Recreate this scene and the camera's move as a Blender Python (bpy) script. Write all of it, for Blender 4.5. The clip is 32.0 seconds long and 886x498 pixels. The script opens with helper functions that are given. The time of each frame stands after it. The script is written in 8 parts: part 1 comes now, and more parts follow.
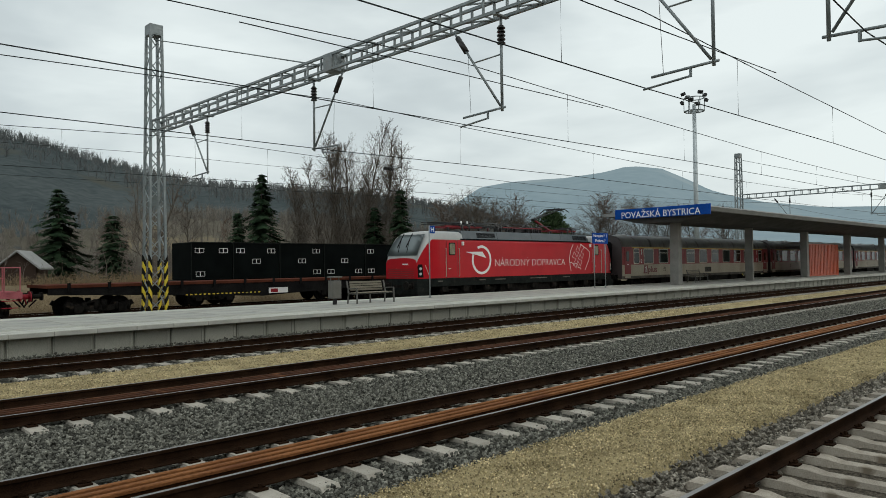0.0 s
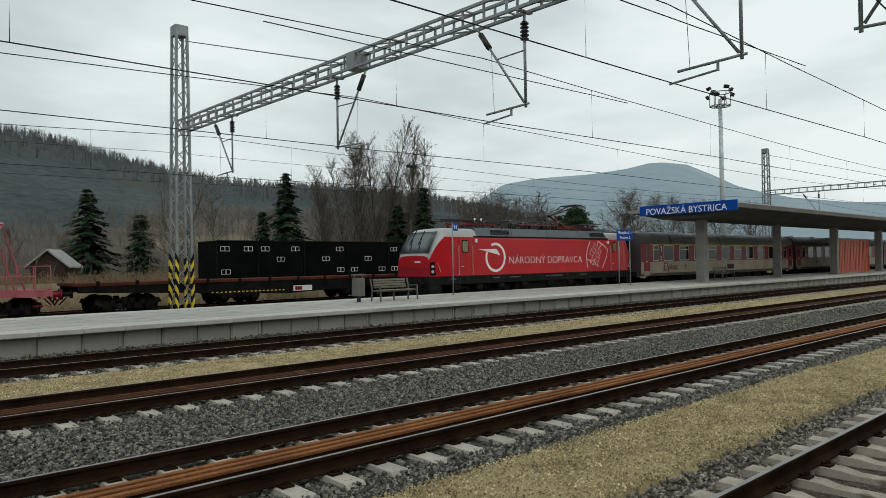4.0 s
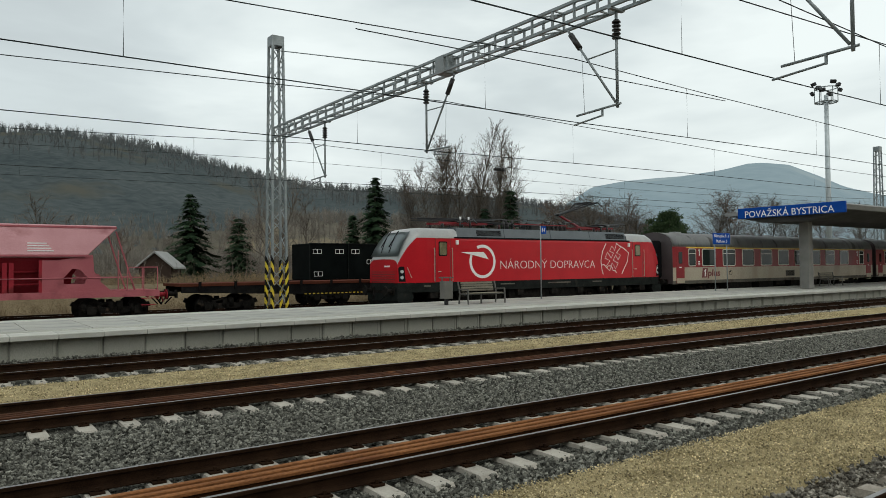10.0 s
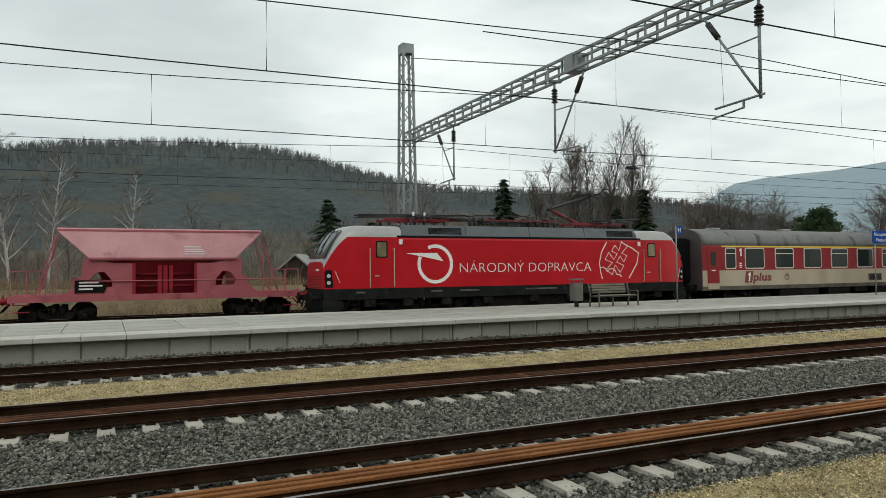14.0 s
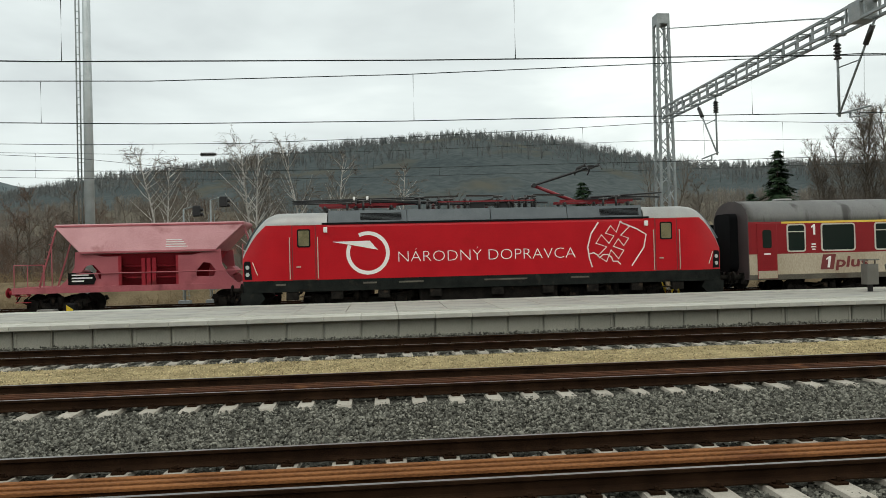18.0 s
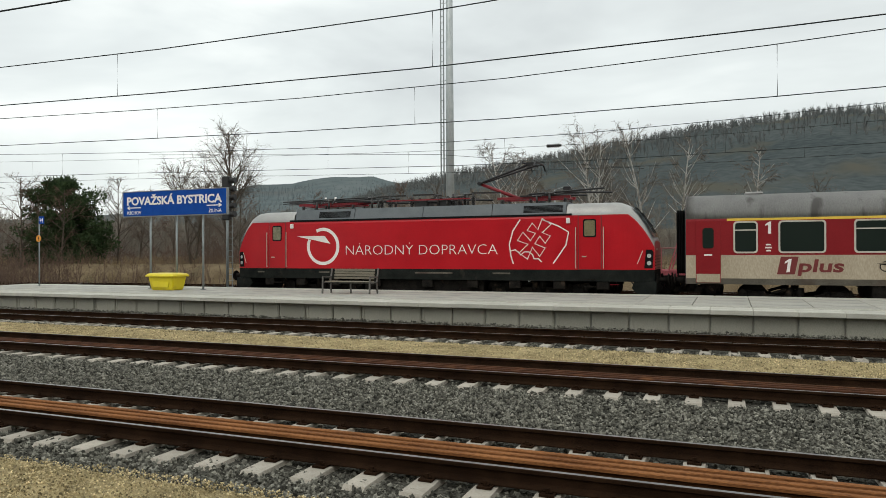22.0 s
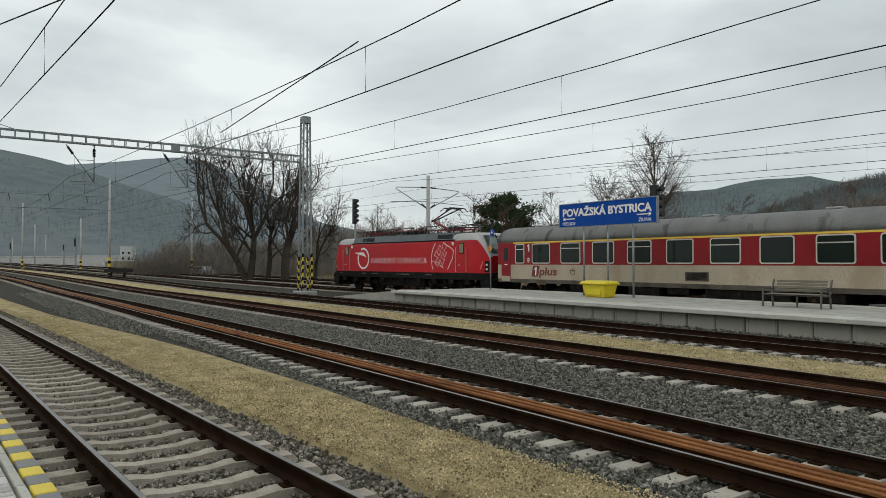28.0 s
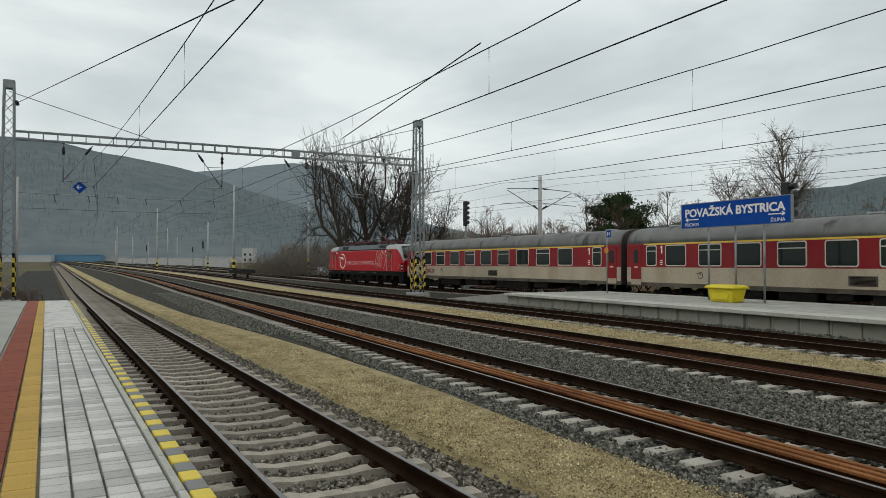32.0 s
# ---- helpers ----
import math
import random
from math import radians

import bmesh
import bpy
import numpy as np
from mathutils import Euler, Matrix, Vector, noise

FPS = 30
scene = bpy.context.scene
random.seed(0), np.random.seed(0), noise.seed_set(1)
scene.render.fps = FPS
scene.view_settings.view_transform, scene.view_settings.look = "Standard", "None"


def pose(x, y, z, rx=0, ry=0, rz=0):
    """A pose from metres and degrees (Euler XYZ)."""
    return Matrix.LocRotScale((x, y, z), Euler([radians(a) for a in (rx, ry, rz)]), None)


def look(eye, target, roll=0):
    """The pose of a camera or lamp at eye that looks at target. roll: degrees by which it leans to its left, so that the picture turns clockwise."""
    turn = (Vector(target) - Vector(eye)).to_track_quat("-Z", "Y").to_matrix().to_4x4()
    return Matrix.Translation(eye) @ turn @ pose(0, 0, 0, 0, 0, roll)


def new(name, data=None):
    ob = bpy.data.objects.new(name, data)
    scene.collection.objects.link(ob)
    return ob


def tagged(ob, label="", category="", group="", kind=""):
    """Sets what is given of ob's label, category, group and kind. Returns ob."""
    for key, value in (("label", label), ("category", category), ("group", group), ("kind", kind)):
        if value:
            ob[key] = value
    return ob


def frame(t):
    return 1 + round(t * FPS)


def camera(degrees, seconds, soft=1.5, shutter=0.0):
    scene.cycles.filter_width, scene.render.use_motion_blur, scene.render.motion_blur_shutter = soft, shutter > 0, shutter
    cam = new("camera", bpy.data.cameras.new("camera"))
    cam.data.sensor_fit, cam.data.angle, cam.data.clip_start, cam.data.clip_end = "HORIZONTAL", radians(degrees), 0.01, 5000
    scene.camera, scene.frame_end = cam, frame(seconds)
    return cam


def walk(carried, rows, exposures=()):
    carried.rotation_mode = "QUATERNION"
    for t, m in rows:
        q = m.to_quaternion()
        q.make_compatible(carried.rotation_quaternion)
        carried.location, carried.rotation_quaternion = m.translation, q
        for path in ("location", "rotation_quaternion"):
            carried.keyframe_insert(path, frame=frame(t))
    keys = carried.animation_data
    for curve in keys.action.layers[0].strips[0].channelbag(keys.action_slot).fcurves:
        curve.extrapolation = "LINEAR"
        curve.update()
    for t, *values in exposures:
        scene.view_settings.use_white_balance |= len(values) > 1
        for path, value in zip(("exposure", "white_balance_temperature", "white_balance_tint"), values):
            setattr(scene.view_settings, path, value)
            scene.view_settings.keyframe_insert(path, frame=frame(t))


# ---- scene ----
LENS = 64.04
# seconds, eye, yaw to the left, pitch, roll
PATH = [
    (0, 0.178, 0.231, 2.093, -44.71, 1.27, -0.76),
    (0.5, 0.180, 0.235, 2.093, -44.57, 1.22, -0.90),
    (1, 0.181, 0.240, 2.093, -44.37, 1.19, -0.87),
    (1.5, 0.183, 0.244, 2.093, -44.14, 1.15, -0.88),
    (2, 0.184, 0.249, 2.092, -43.94, 1.12, -0.87),
    (2.5, 0.186, 0.253, 2.092, -43.70, 1.11, -0.88),
    (3, 0.187, 0.258, 2.092, -43.45, 1.08, -0.94),
    (3.5, 0.188, 0.263, 2.092, -43.21, 1.07, -0.94),
    (5.5, 0.190, 0.284, 2.091, -41.49, 1.27, -0.69),
    (6, 0.190, 0.289, 2.091, -41.11, 1.31, -0.59),
    (6.5, 0.190, 0.291, 2.090, -40.74, 1.34, -0.60),
    (7, 0.191, 0.292, 2.089, -40.38, 1.34, -0.62),
    (7.5, 0.189, 0.295, 2.088, -39.79, 1.35, -0.55),
    (8, 0.187, 0.298, 2.087, -39.01, 1.38, -0.55),
    (8.5, 0.185, 0.301, 2.086, -38.19, 1.38, -0.60),
    (9, 0.183, 0.304, 2.085, -37.41, 1.41, -0.56),
    (9.5, 0.181, 0.307, 2.084, -36.64, 1.43, -0.51),
    (10, 0.178, 0.310, 2.083, -35.85, 1.46, -0.56),
    (10.5, 0.175, 0.313, 2.082, -34.96, 1.50, -0.56),
    (11, 0.171, 0.318, 2.081, -33.73, 1.57, -0.54),
    (11.5, 0.166, 0.322, 2.080, -32.48, 1.62, -0.42),
    (12, 0.160, 0.326, 2.079, -31.14, 1.58, -0.60),
    (12.5, 0.155, 0.330, 2.079, -29.88, 1.70, -0.43),
    (13, 0.149, 0.334, 2.078, -28.61, 1.74, -0.48),
    (13.5, 0.166, 0.329, 2.076, -27.22, 1.75, -0.61),
    (15.5, 0.216, 0.313, 2.068, -18.77, 1.31, -0.56),
    (16, 0.227, 0.309, 2.067, -16.39, 1.12, -0.74),
    (16.5, 0.237, 0.303, 2.065, -13.99, 0.94, -0.75),
    (17, 0.247, 0.297, 2.063, -11.59, 0.81, -1.18),
    (17.5, 0.251, 0.292, 2.061, -8.39, 0.72, -1.37),
    (18, 0.254, 0.285, 2.059, -4.92, 0.77, -1.41),
    (18.5, 0.257, 0.277, 2.057, -1.49, 0.85, -1.27),
    (19, 0.259, 0.267, 2.056, 1.99, 0.74, -0.98),
    (19.5, 0.234, 0.292, 2.052, 5.34, 0.48, -0.94),
    (20, 0.209, 0.316, 2.048, 8.69, 0.41, -0.75),
    (20.5, 0.186, 0.339, 2.044, 11.84, 0.23, -0.76),
    (21, 0.161, 0.360, 2.041, 15.27, 0.02, -0.65),
    (21.5, 0.137, 0.379, 2.037, 18.76, 0.05, -0.65),
    (22, 0.114, 0.398, 2.033, 22.02, 0.32, -0.24),
    (22.5, 0.092, 0.417, 2.030, 25.07, 0.47, 0.04),
    (23, 0.074, 0.435, 2.026, 27.75, 0.60, -0.05),
    (23.5, 0.057, 0.454, 2.022, 30.14, 0.75, -0.33),
    (24, 0.041, 0.473, 2.019, 32.44, 0.84, -0.26),
    (24.5, 0.024, 0.489, 2.015, 35.10, 0.90, -0.10),
    (26.5, -0.162, 0.434, 2.032, 45.86, 1.08, 0.28),
    (27, -0.217, 0.408, 2.039, 48.55, 1.03, 0.21),
    (27.5, -0.274, 0.380, 2.046, 51.82, 1.06, 0.17),
    (28, -0.330, 0.351, 2.053, 55.08, 1.07, -0.02),
    (28.5, -0.382, 0.324, 2.060, 57.64, 1.09, 0.06),
    (29, -0.432, 0.302, 2.067, 59.54, 1.17, 0.04),
    (29.5, -0.479, 0.283, 2.074, 60.67, 1.19, -0.09),
    (30, -0.524, 0.267, 2.081, 61.35, 1.15, -0.09),
    (30.5, -0.569, 0.253, 2.088, 61.75, 1.15, -0.04),
    (31, -0.614, 0.237, 2.095, 62.35, 1.17, 0.04),
    (31.5, -0.659, 0.221, 2.102, 63.07, 1.18, 0.02),
    (32, -0.704, 0.205, 2.109, 63.74, 1.17, 0.04),
]
cam = camera(LENS, 32.0, 0.5)
walk(cam, [(t, pose(x, y, z, 90 + pitch, 0, yaw) @ pose(0, 0, 0, 0, 0, roll)) for t, x, y, z, yaw, pitch, roll in PATH],
     [(0, -0.04, 6350, 6), (9, 0.06, 6400, 6), (13, 0.16, 6500, 6), (16, 0.26, 6600, 6), (18, 0.40, 6650, 6), (21, 0.40, 6700, 8), (23, 0.30, 6650, 9), (24, 0.16, 6600, 9), (28, 0.0, 6450, 8), (32, -0.08, 6450, 8)])

# ---- light ----
world = bpy.data.worlds.new("overcast_sky")
scene.world = world
world.use_nodes = True


def build_world():
    nt = world.node_tree
    nt.nodes.clear()
    n, l = nt.nodes.new, nt.links.new
    out, bg, mix = n("ShaderNodeOutputWorld"), n("ShaderNodeBackground"), n("ShaderNodeMix")
    sky = n("ShaderNodeTexSky")
    sky.sky_type, sky.sun_disc = "NISHITA", False
    sky.sun_elevation, sky.sun_rotation, sky.dust_density = radians(28), radians(140), 4.0
    scale = n("ShaderNodeVectorMath")
    scale.operation = "SCALE"
    scale.inputs["Scale"].default_value = 0.10
    l(sky.outputs[0], scale.inputs[0])
    tc, mp = n("ShaderNodeTexCoord"), n("ShaderNodeMapping")
    mp.inputs["Scale"].default_value = (1.0, 1.0, 3.4)
    l(tc.outputs["Generated"], mp.inputs["Vector"])
    no = n("ShaderNodeTexNoise")
    no.inputs["Scale"].default_value, no.inputs["Detail"].default_value, no.inputs["Roughness"].default_value = 2.2, 5.0, 0.52
    no.inputs["Distortion"].default_value = 0.25
    l(mp.outputs[0], no.inputs["Vector"])
    ramp = n("ShaderNodeValToRGB")
    ramp.color_ramp.elements[0].position, ramp.color_ramp.elements[0].color = 0.12, (0.50, 0.535, 0.55, 1)
    ramp.color_ramp.elements[1].position, ramp.color_ramp.elements[1].color = 0.61, (0.925, 0.97, 0.96, 1)
    ramp.color_ramp.elements.new(0.38).color = (0.675, 0.725, 0.735, 1)
    # a darker bank of cloud over the middle of the valley, a brighter one down the line
    norm = n("ShaderNodeVectorMath")
    norm.operation = "NORMALIZE"
    l(tc.outputs["Generated"], norm.inputs[0])
    last = no.outputs["Fac"]
    for bearing, wide, amount in ((8.0, 0.83, -0.24), (-50.0, 0.80, 0.07)):
        dot, rng, add = n("ShaderNodeVectorMath"), n("ShaderNodeMapRange"), n("ShaderNodeMath")
        dot.operation, add.operation, rng.interpolation_type = "DOT_PRODUCT", "ADD", "SMOOTHSTEP"
        dot.inputs[1].default_value = (-math.sin(radians(bearing)) * 0.98, math.cos(radians(bearing)) * 0.98, 0.2)
        l(norm.outputs[0], dot.inputs[0])
        rng.inputs["From Min"].default_value, rng.inputs["To Max"].default_value = wide, amount
        l(dot.outputs["Value"], rng.inputs["Value"])
        l(last, add.inputs[0])
        l(rng.outputs[0], add.inputs[1])
        last = add.outputs[0]
    l(last, ramp.inputs[0])
    mix.data_type = "RGBA"
    mix.inputs["Factor"].default_value = 0.9
    l(scale.outputs[0], mix.inputs["A"])
    l(ramp.outputs[0], mix.inputs["B"])
    l(mix.outputs["Result"], bg.inputs["Color"])
    bg.inputs["Strength"].default_value = 1.0
    l(bg.outputs[0], out.inputs[0])


build_world()
sun_data = bpy.data.lights.new("sun", "SUN")
sun_data.energy, sun_data.angle, sun_data.color = 0.5, radians(25), (1.0, 0.97, 0.92)
sun = new("sun", sun_data)
sun.matrix_world = look((0, 0, 60), (20, 45, 0))

# ---- building helpers ----


def part(name, bm, material, parent=None, label="", smooth=False):
    """One mesh object from a bmesh, under its thing or part."""
    me = bpy.data.meshes.new(name)
    bm.normal_update()
    bm.to_mesh(me)
    bm.free()
    for m in material if isinstance(material, (list, tuple)) else [material]:
        me.materials.append(m)
    if smooth:
        for p in me.polygons:
            p.use_smooth = True
    ob = new(name, me)
    ob.parent = parent
    return tagged(ob, label)


def empty(name, m, label, category, group="", kind=""):
    ob = new(name)
    ob.matrix_world = m
    ob.empty_display_size = 0.3
    return tagged(ob, label, category, group, kind)


def box(bm, x0, x1, y0, y1, z0, z1, mat=0):
    v = [bm.verts.new(p) for p in ((x0, y0, z0), (x1, y0, z0), (x1, y1, z0), (x0, y1, z0), (x0, y0, z1), (x1, y0, z1), (x1, y1, z1), (x0, y1, z1))]
    fs = [bm.faces.new([v[i] for i in f]) for f in ((3, 2, 1, 0), (4, 5, 6, 7), (0, 1, 5, 4), (1, 2, 6, 5), (2, 3, 7, 6), (3, 0, 4, 7))]
    for f in fs:
        f.material_index = mat
    return v


def rod(bm, a, b, r, n=8, r2=None, mat=0, cap=True):
    """A round bar from a to b."""
    a, b = Vector(a), Vector(b)
    d = (b - a).normalized()
    side = d.cross(Vector((0, 0, 1)) if abs(d.z) < 0.9 else Vector((1, 0, 0))).normalized()
    up = side.cross(d)
    rings = []
    for p, rr in ((a, r), (b, r if r2 is None else r2)):
        rings.append([bm.verts.new(p + rr * (math.cos(2 * math.pi * i / n) * side + math.sin(2 * math.pi * i / n) * up)) for i in range(n)])
    for i in range(n):
        f = bm.faces.new((rings[0][i], rings[0][(i + 1) % n], rings[1][(i + 1) % n], rings[1][i]))
        f.material_index = mat
        f.smooth = n > 6
    if cap:
        for ring, flip in ((rings[0], True), (rings[1], False)):
            f = bm.faces.new(ring[::-1] if flip else ring)
            f.material_index = mat


def bar(bm, a, b, w, h, mat=0):
    """A square bar from a to b, w wide and h high."""
    a, b = Vector(a), Vector(b)
    d = (b - a).normalized()
    side = d.cross(Vector((0, 0, 1)) if abs(d.z) < 0.95 else Vector((1, 0, 0))).normalized() * (w / 2)
    up = side.cross(d).normalized() * (h / 2)
    v = [bm.verts.new(p + s * side + u * up) for p in (a, b) for s, u in ((-1, -1), (1, -1), (1, 1), (-1, 1))]
    for q in ((3, 2, 1, 0), (4, 5, 6, 7), (0, 1, 5, 4), (1, 2, 6, 5), (2, 3, 7, 6), (3, 0, 4, 7)):
        bm.faces.new([v[i] for i in q]).material_index = mat


def sweep(bm, outline, stations, closed=True, caps=True, mat=0):
    """Joins copies of an outline: outline(s) gives points for each station s."""
    rings = [[bm.verts.new(p) for p in outline(s)] for s in stations]
    n = len(rings[0])
    for a, b in zip(rings, rings[1:]):
        for i in range(n if closed else n - 1):
            f = bm.faces.new((a[i], a[(i + 1) % n], b[(i + 1) % n], b[i]))
            f.material_index = mat
    if caps and closed:
        bm.faces.new(rings[0][::-1]).material_index = mat
        bm.faces.new(rings[-1]).material_index = mat
    return rings


def prism(bm, pts, y0, y1, mat=0, axis="y"):
    """An outline of (x, z) points drawn out from y0 to y1 (or of (y, z) along x)."""
    put = (lambda p, s: (p[0], s, p[1])) if axis == "y" else ((lambda p, s: (s, p[0], p[1])) if axis == "x" else (lambda p, s: (p[0], p[1], s)))
    return sweep(bm, lambda s: [put(p, s) for p in pts], (y0, y1), mat=mat)


def bevel(bm, w, seg=1):
    bmesh.ops.recalc_face_normals(bm, faces=bm.faces)
    bmesh.ops.bevel(bm, geom=[e for e in bm.edges if len(e.link_faces) == 2 and e.calc_face_angle(0) > 0.6], offset=w, segments=seg, affect="EDGES", clamp_overlap=True)


def fix(bm):
    bmesh.ops.recalc_face_normals(bm, faces=bm.faces)
    return bm


def B():
    return bmesh.new()


def mesh_from(name, verts, faces, material, parent=None, label="", smooth=False):
    me = bpy.data.meshes.new(name)
    me.from_pydata(verts, [], faces)
    me.materials.append(material)
    if smooth:
        me.polygons.foreach_set("use_smooth", [True] * len(me.polygons))
    ob = new(name, me)
    ob.parent = parent
    return tagged(ob, label)


# ---- materials ----


def surface(name, a, b, rough=0.8, metal=0.0, scale=3.0, fine=60.0, bump=0.15, stain=None, stain_at=0.55, stain_scale=0.8, vary=0.0, spec=0.5, depth=0.01, stretch=(1, 1, 1), by="Object", island=0.0):
    """A surface that runs between colours a and b at two scales, with stains, relief and a change from piece to piece."""
    m = bpy.data.materials.new(name)
    m.use_nodes = True
    nt = m.node_tree
    n, l = nt.nodes.new, nt.links.new
    p = nt.nodes["Principled BSDF"]
    p.inputs["Roughness"].default_value, p.inputs["Metallic"].default_value = rough, metal
    p.inputs["Specular IOR Level"].default_value = spec if rough < 0.6 else min(spec, 0.12 if max(b) > 0.13 else 0.02)
    tc, mp = n("ShaderNodeTexCoord"), n("ShaderNodeMapping")
    mp.inputs["Scale"].default_value = stretch
    l(tc.outputs[by], mp.inputs["Vector"])

    def cloud(s, detail=4.0):
        t = n("ShaderNodeTexNoise")
        t.inputs["Scale"].default_value, t.inputs["Detail"].default_value = s, detail
        l(mp.outputs[0], t.inputs["Vector"])
        return t

    big, small = cloud(scale), cloud(fine, 2.0)
    add = n("ShaderNodeMath")
    add.operation = "ADD"
    l(big.outputs["Fac"], add.inputs[0])
    l(small.outputs["Fac"], add.inputs[1])
    ramp = n("ShaderNodeMapRange")
    ramp.inputs["From Min"].default_value, ramp.inputs["From Max"].default_value = 0.72, 1.28
    l(add.outputs[0], ramp.inputs["Value"])
    mix = n("ShaderNodeMix")
    mix.data_type = "RGBA"
    mix.inputs["A"].default_value, mix.inputs["B"].default_value = (*a, 1), (*b, 1)
    l(ramp.outputs[0], mix.inputs["Factor"])
    colour = mix.outputs["Result"]
    if stain:
        st, rg, mx = cloud(stain_scale, 6.0), n("ShaderNodeMapRange"), n("ShaderNodeMix")
        mx.data_type = "RGBA"
        rg.inputs["From Min"].default_value, rg.inputs["From Max"].default_value = stain_at, stain_at + 0.12
        l(st.outputs["Fac"], rg.inputs["Value"])
        l(rg.outputs[0], mx.inputs["Factor"])
        l(colour, mx.inputs["A"])
        mx.inputs["B"].default_value = (*stain, 1)
        colour = mx.outputs["Result"]
    if vary:
        info, hs, mr = n("ShaderNodeObjectInfo"), n("ShaderNodeHueSaturation"), n("ShaderNodeMapRange")
        mr.inputs["To Min"].default_value, mr.inputs["To Max"].default_value = 1 - vary, 1 + vary
        l(info.outputs["Random"], mr.inputs["Value"])
        l(mr.outputs[0], hs.inputs["Value"])
        l(colour, hs.inputs["Color"])
        colour = hs.outputs["Color"]
    if island:
        geo, hs, mr = n("ShaderNodeNewGeometry"), n("ShaderNodeHueSaturation"), n("ShaderNodeMapRange")
        mr.inputs["To Min"].default_value, mr.inputs["To Max"].default_value = 1 - island, 1 + island
        l(geo.outputs["Random Per Island"], mr.inputs["Value"])
        l(mr.outputs[0], hs.inputs["Value"])
        l(colour, hs.inputs["Color"])
        colour = hs.outputs["Color"]
    l(colour, p.inputs["Base Color"])
    if bump:
        bp = n("ShaderNodeBump")
        bp.inputs["Strength"].default_value, bp.inputs["Distance"].default_value = bump, depth
        l(add.outputs[0], bp.inputs["Height"])
        l(bp.outputs[0], p.inputs["Normal"])
    return m


def plain(name, c, rough=0.5, metal=0.0, glow=0.0):
    return surface(name, tuple(v * 0.9 for v in c), tuple(min(1, v * 1.08) for v in c), rough, metal, 4.0, 90.0, 0.04)


def glass(name, tint=(0.02, 0.025, 0.03), rough=0.06, spec=0.6):
    m = bpy.data.materials.new(name)
    m.use_nodes = True
    p = m.node_tree.nodes["Principled BSDF"]
    p.inputs["Base Color"].default_value, p.inputs["Roughness"].default_value = (*tint, 1), rough
    p.inputs["Specular IOR Level"].default_value = spec
    return m
concrete = surface("concrete", (0.28, 0.28, 0.26), (0.4, 0.4, 0.37), 0.85, 0, 1.5, 50, 0.2, (0.25, 0.25, 0.23), 0.6, 0.5)
platform_top = surface("platform_top", (0.33, 0.33, 0.30), (0.46, 0.46, 0.42), 0.7, 0, 0.9, 40, 0.12, (0.27, 0.27, 0.25), 0.56, 0.35)
sleeper_concrete = surface("sleeper_concrete", (0.32, 0.29, 0.245), (0.44, 0.405, 0.35), 0.85, 0, 5, 60, 0.25, (0.25, 0.215, 0.175), 0.6, 3.0, 0.12)
rail_rust = surface("rail_rust", (0.012, 0.0066, 0.0042), (0.036, 0.0195, 0.011), 0.75, 0.0, 3, 90, 0.2)
rail_shine = surface("rail_shine", (0.15, 0.14, 0.135), (0.26, 0.245, 0.235), 0.35, 0.85, 3, 90, 0.05)
bright_rust = surface("bright_rust", (0.13, 0.05, 0.019), (0.31, 0.13, 0.048), 0.85, 0.0, 4, 80, 0.25, (0.09, 0.03, 0.015), 0.58, 2.0, stretch=(0.3, 1, 1))
stone = surface("ballast_stone", (0.055, 0.054, 0.046), (0.24, 0.233, 0.197), 0.9, 0, 9, 40, 0.3, (0.22, 0.205, 0.18), 0.68, 7.0, 0, 0.3, island=0.68)
# the near-black end paints the shade in the gaps between stones
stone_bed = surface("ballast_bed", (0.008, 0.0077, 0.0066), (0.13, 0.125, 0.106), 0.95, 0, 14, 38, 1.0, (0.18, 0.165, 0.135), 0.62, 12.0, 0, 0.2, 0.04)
sand = surface("yellow_gravel", (0.21, 0.165, 0.08), (0.56, 0.455, 0.25), 0.95, 0, 2.2, 75, 1.0, (0.21, 0.165, 0.085), 0.64, 1.4, 0, 0.2, 0.03)
sand_grain = surface("sand_grains", (0.21, 0.165, 0.085), (0.66, 0.555, 0.34), 0.95, 0, 3, 40, 0.1, None, 0.5, 1, 0, 0.2, island=0.6)
# again dark at the low end, for shaded gaps among the stones
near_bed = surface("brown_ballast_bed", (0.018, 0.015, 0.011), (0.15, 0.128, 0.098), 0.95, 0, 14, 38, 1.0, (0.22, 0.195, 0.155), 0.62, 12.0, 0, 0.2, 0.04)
near_stone = surface("brown_ballast_stone", (0.10, 0.09, 0.072), (0.33, 0.30, 0.25), 0.9, 0, 9, 40, 0.3, (0.30, 0.27, 0.22), 0.64, 7.0, 0, 0.3, island=0.6)
asphalt = surface("dark_path", (0.035, 0.035, 0.033), (0.075, 0.073, 0.066), 0.9, 0, 1.5, 50, 0.4, (0.09, 0.085, 0.07), 0.62, 1.2)
near_sleeper = surface("stained_sleeper", (0.26, 0.225, 0.18), (0.42, 0.375, 0.315), 0.85, 0, 5, 60, 0.3, (0.17, 0.14, 0.105), 0.58, 4.0, 0.2)
soil = surface("winter_ground", (0.06, 0.05, 0.03), (0.15, 0.12, 0.07), 0.95, 0, 0.12, 6, 0.5, (0.09, 0.10, 0.045), 0.55, 0.06, 0, 0.2, 0.05)

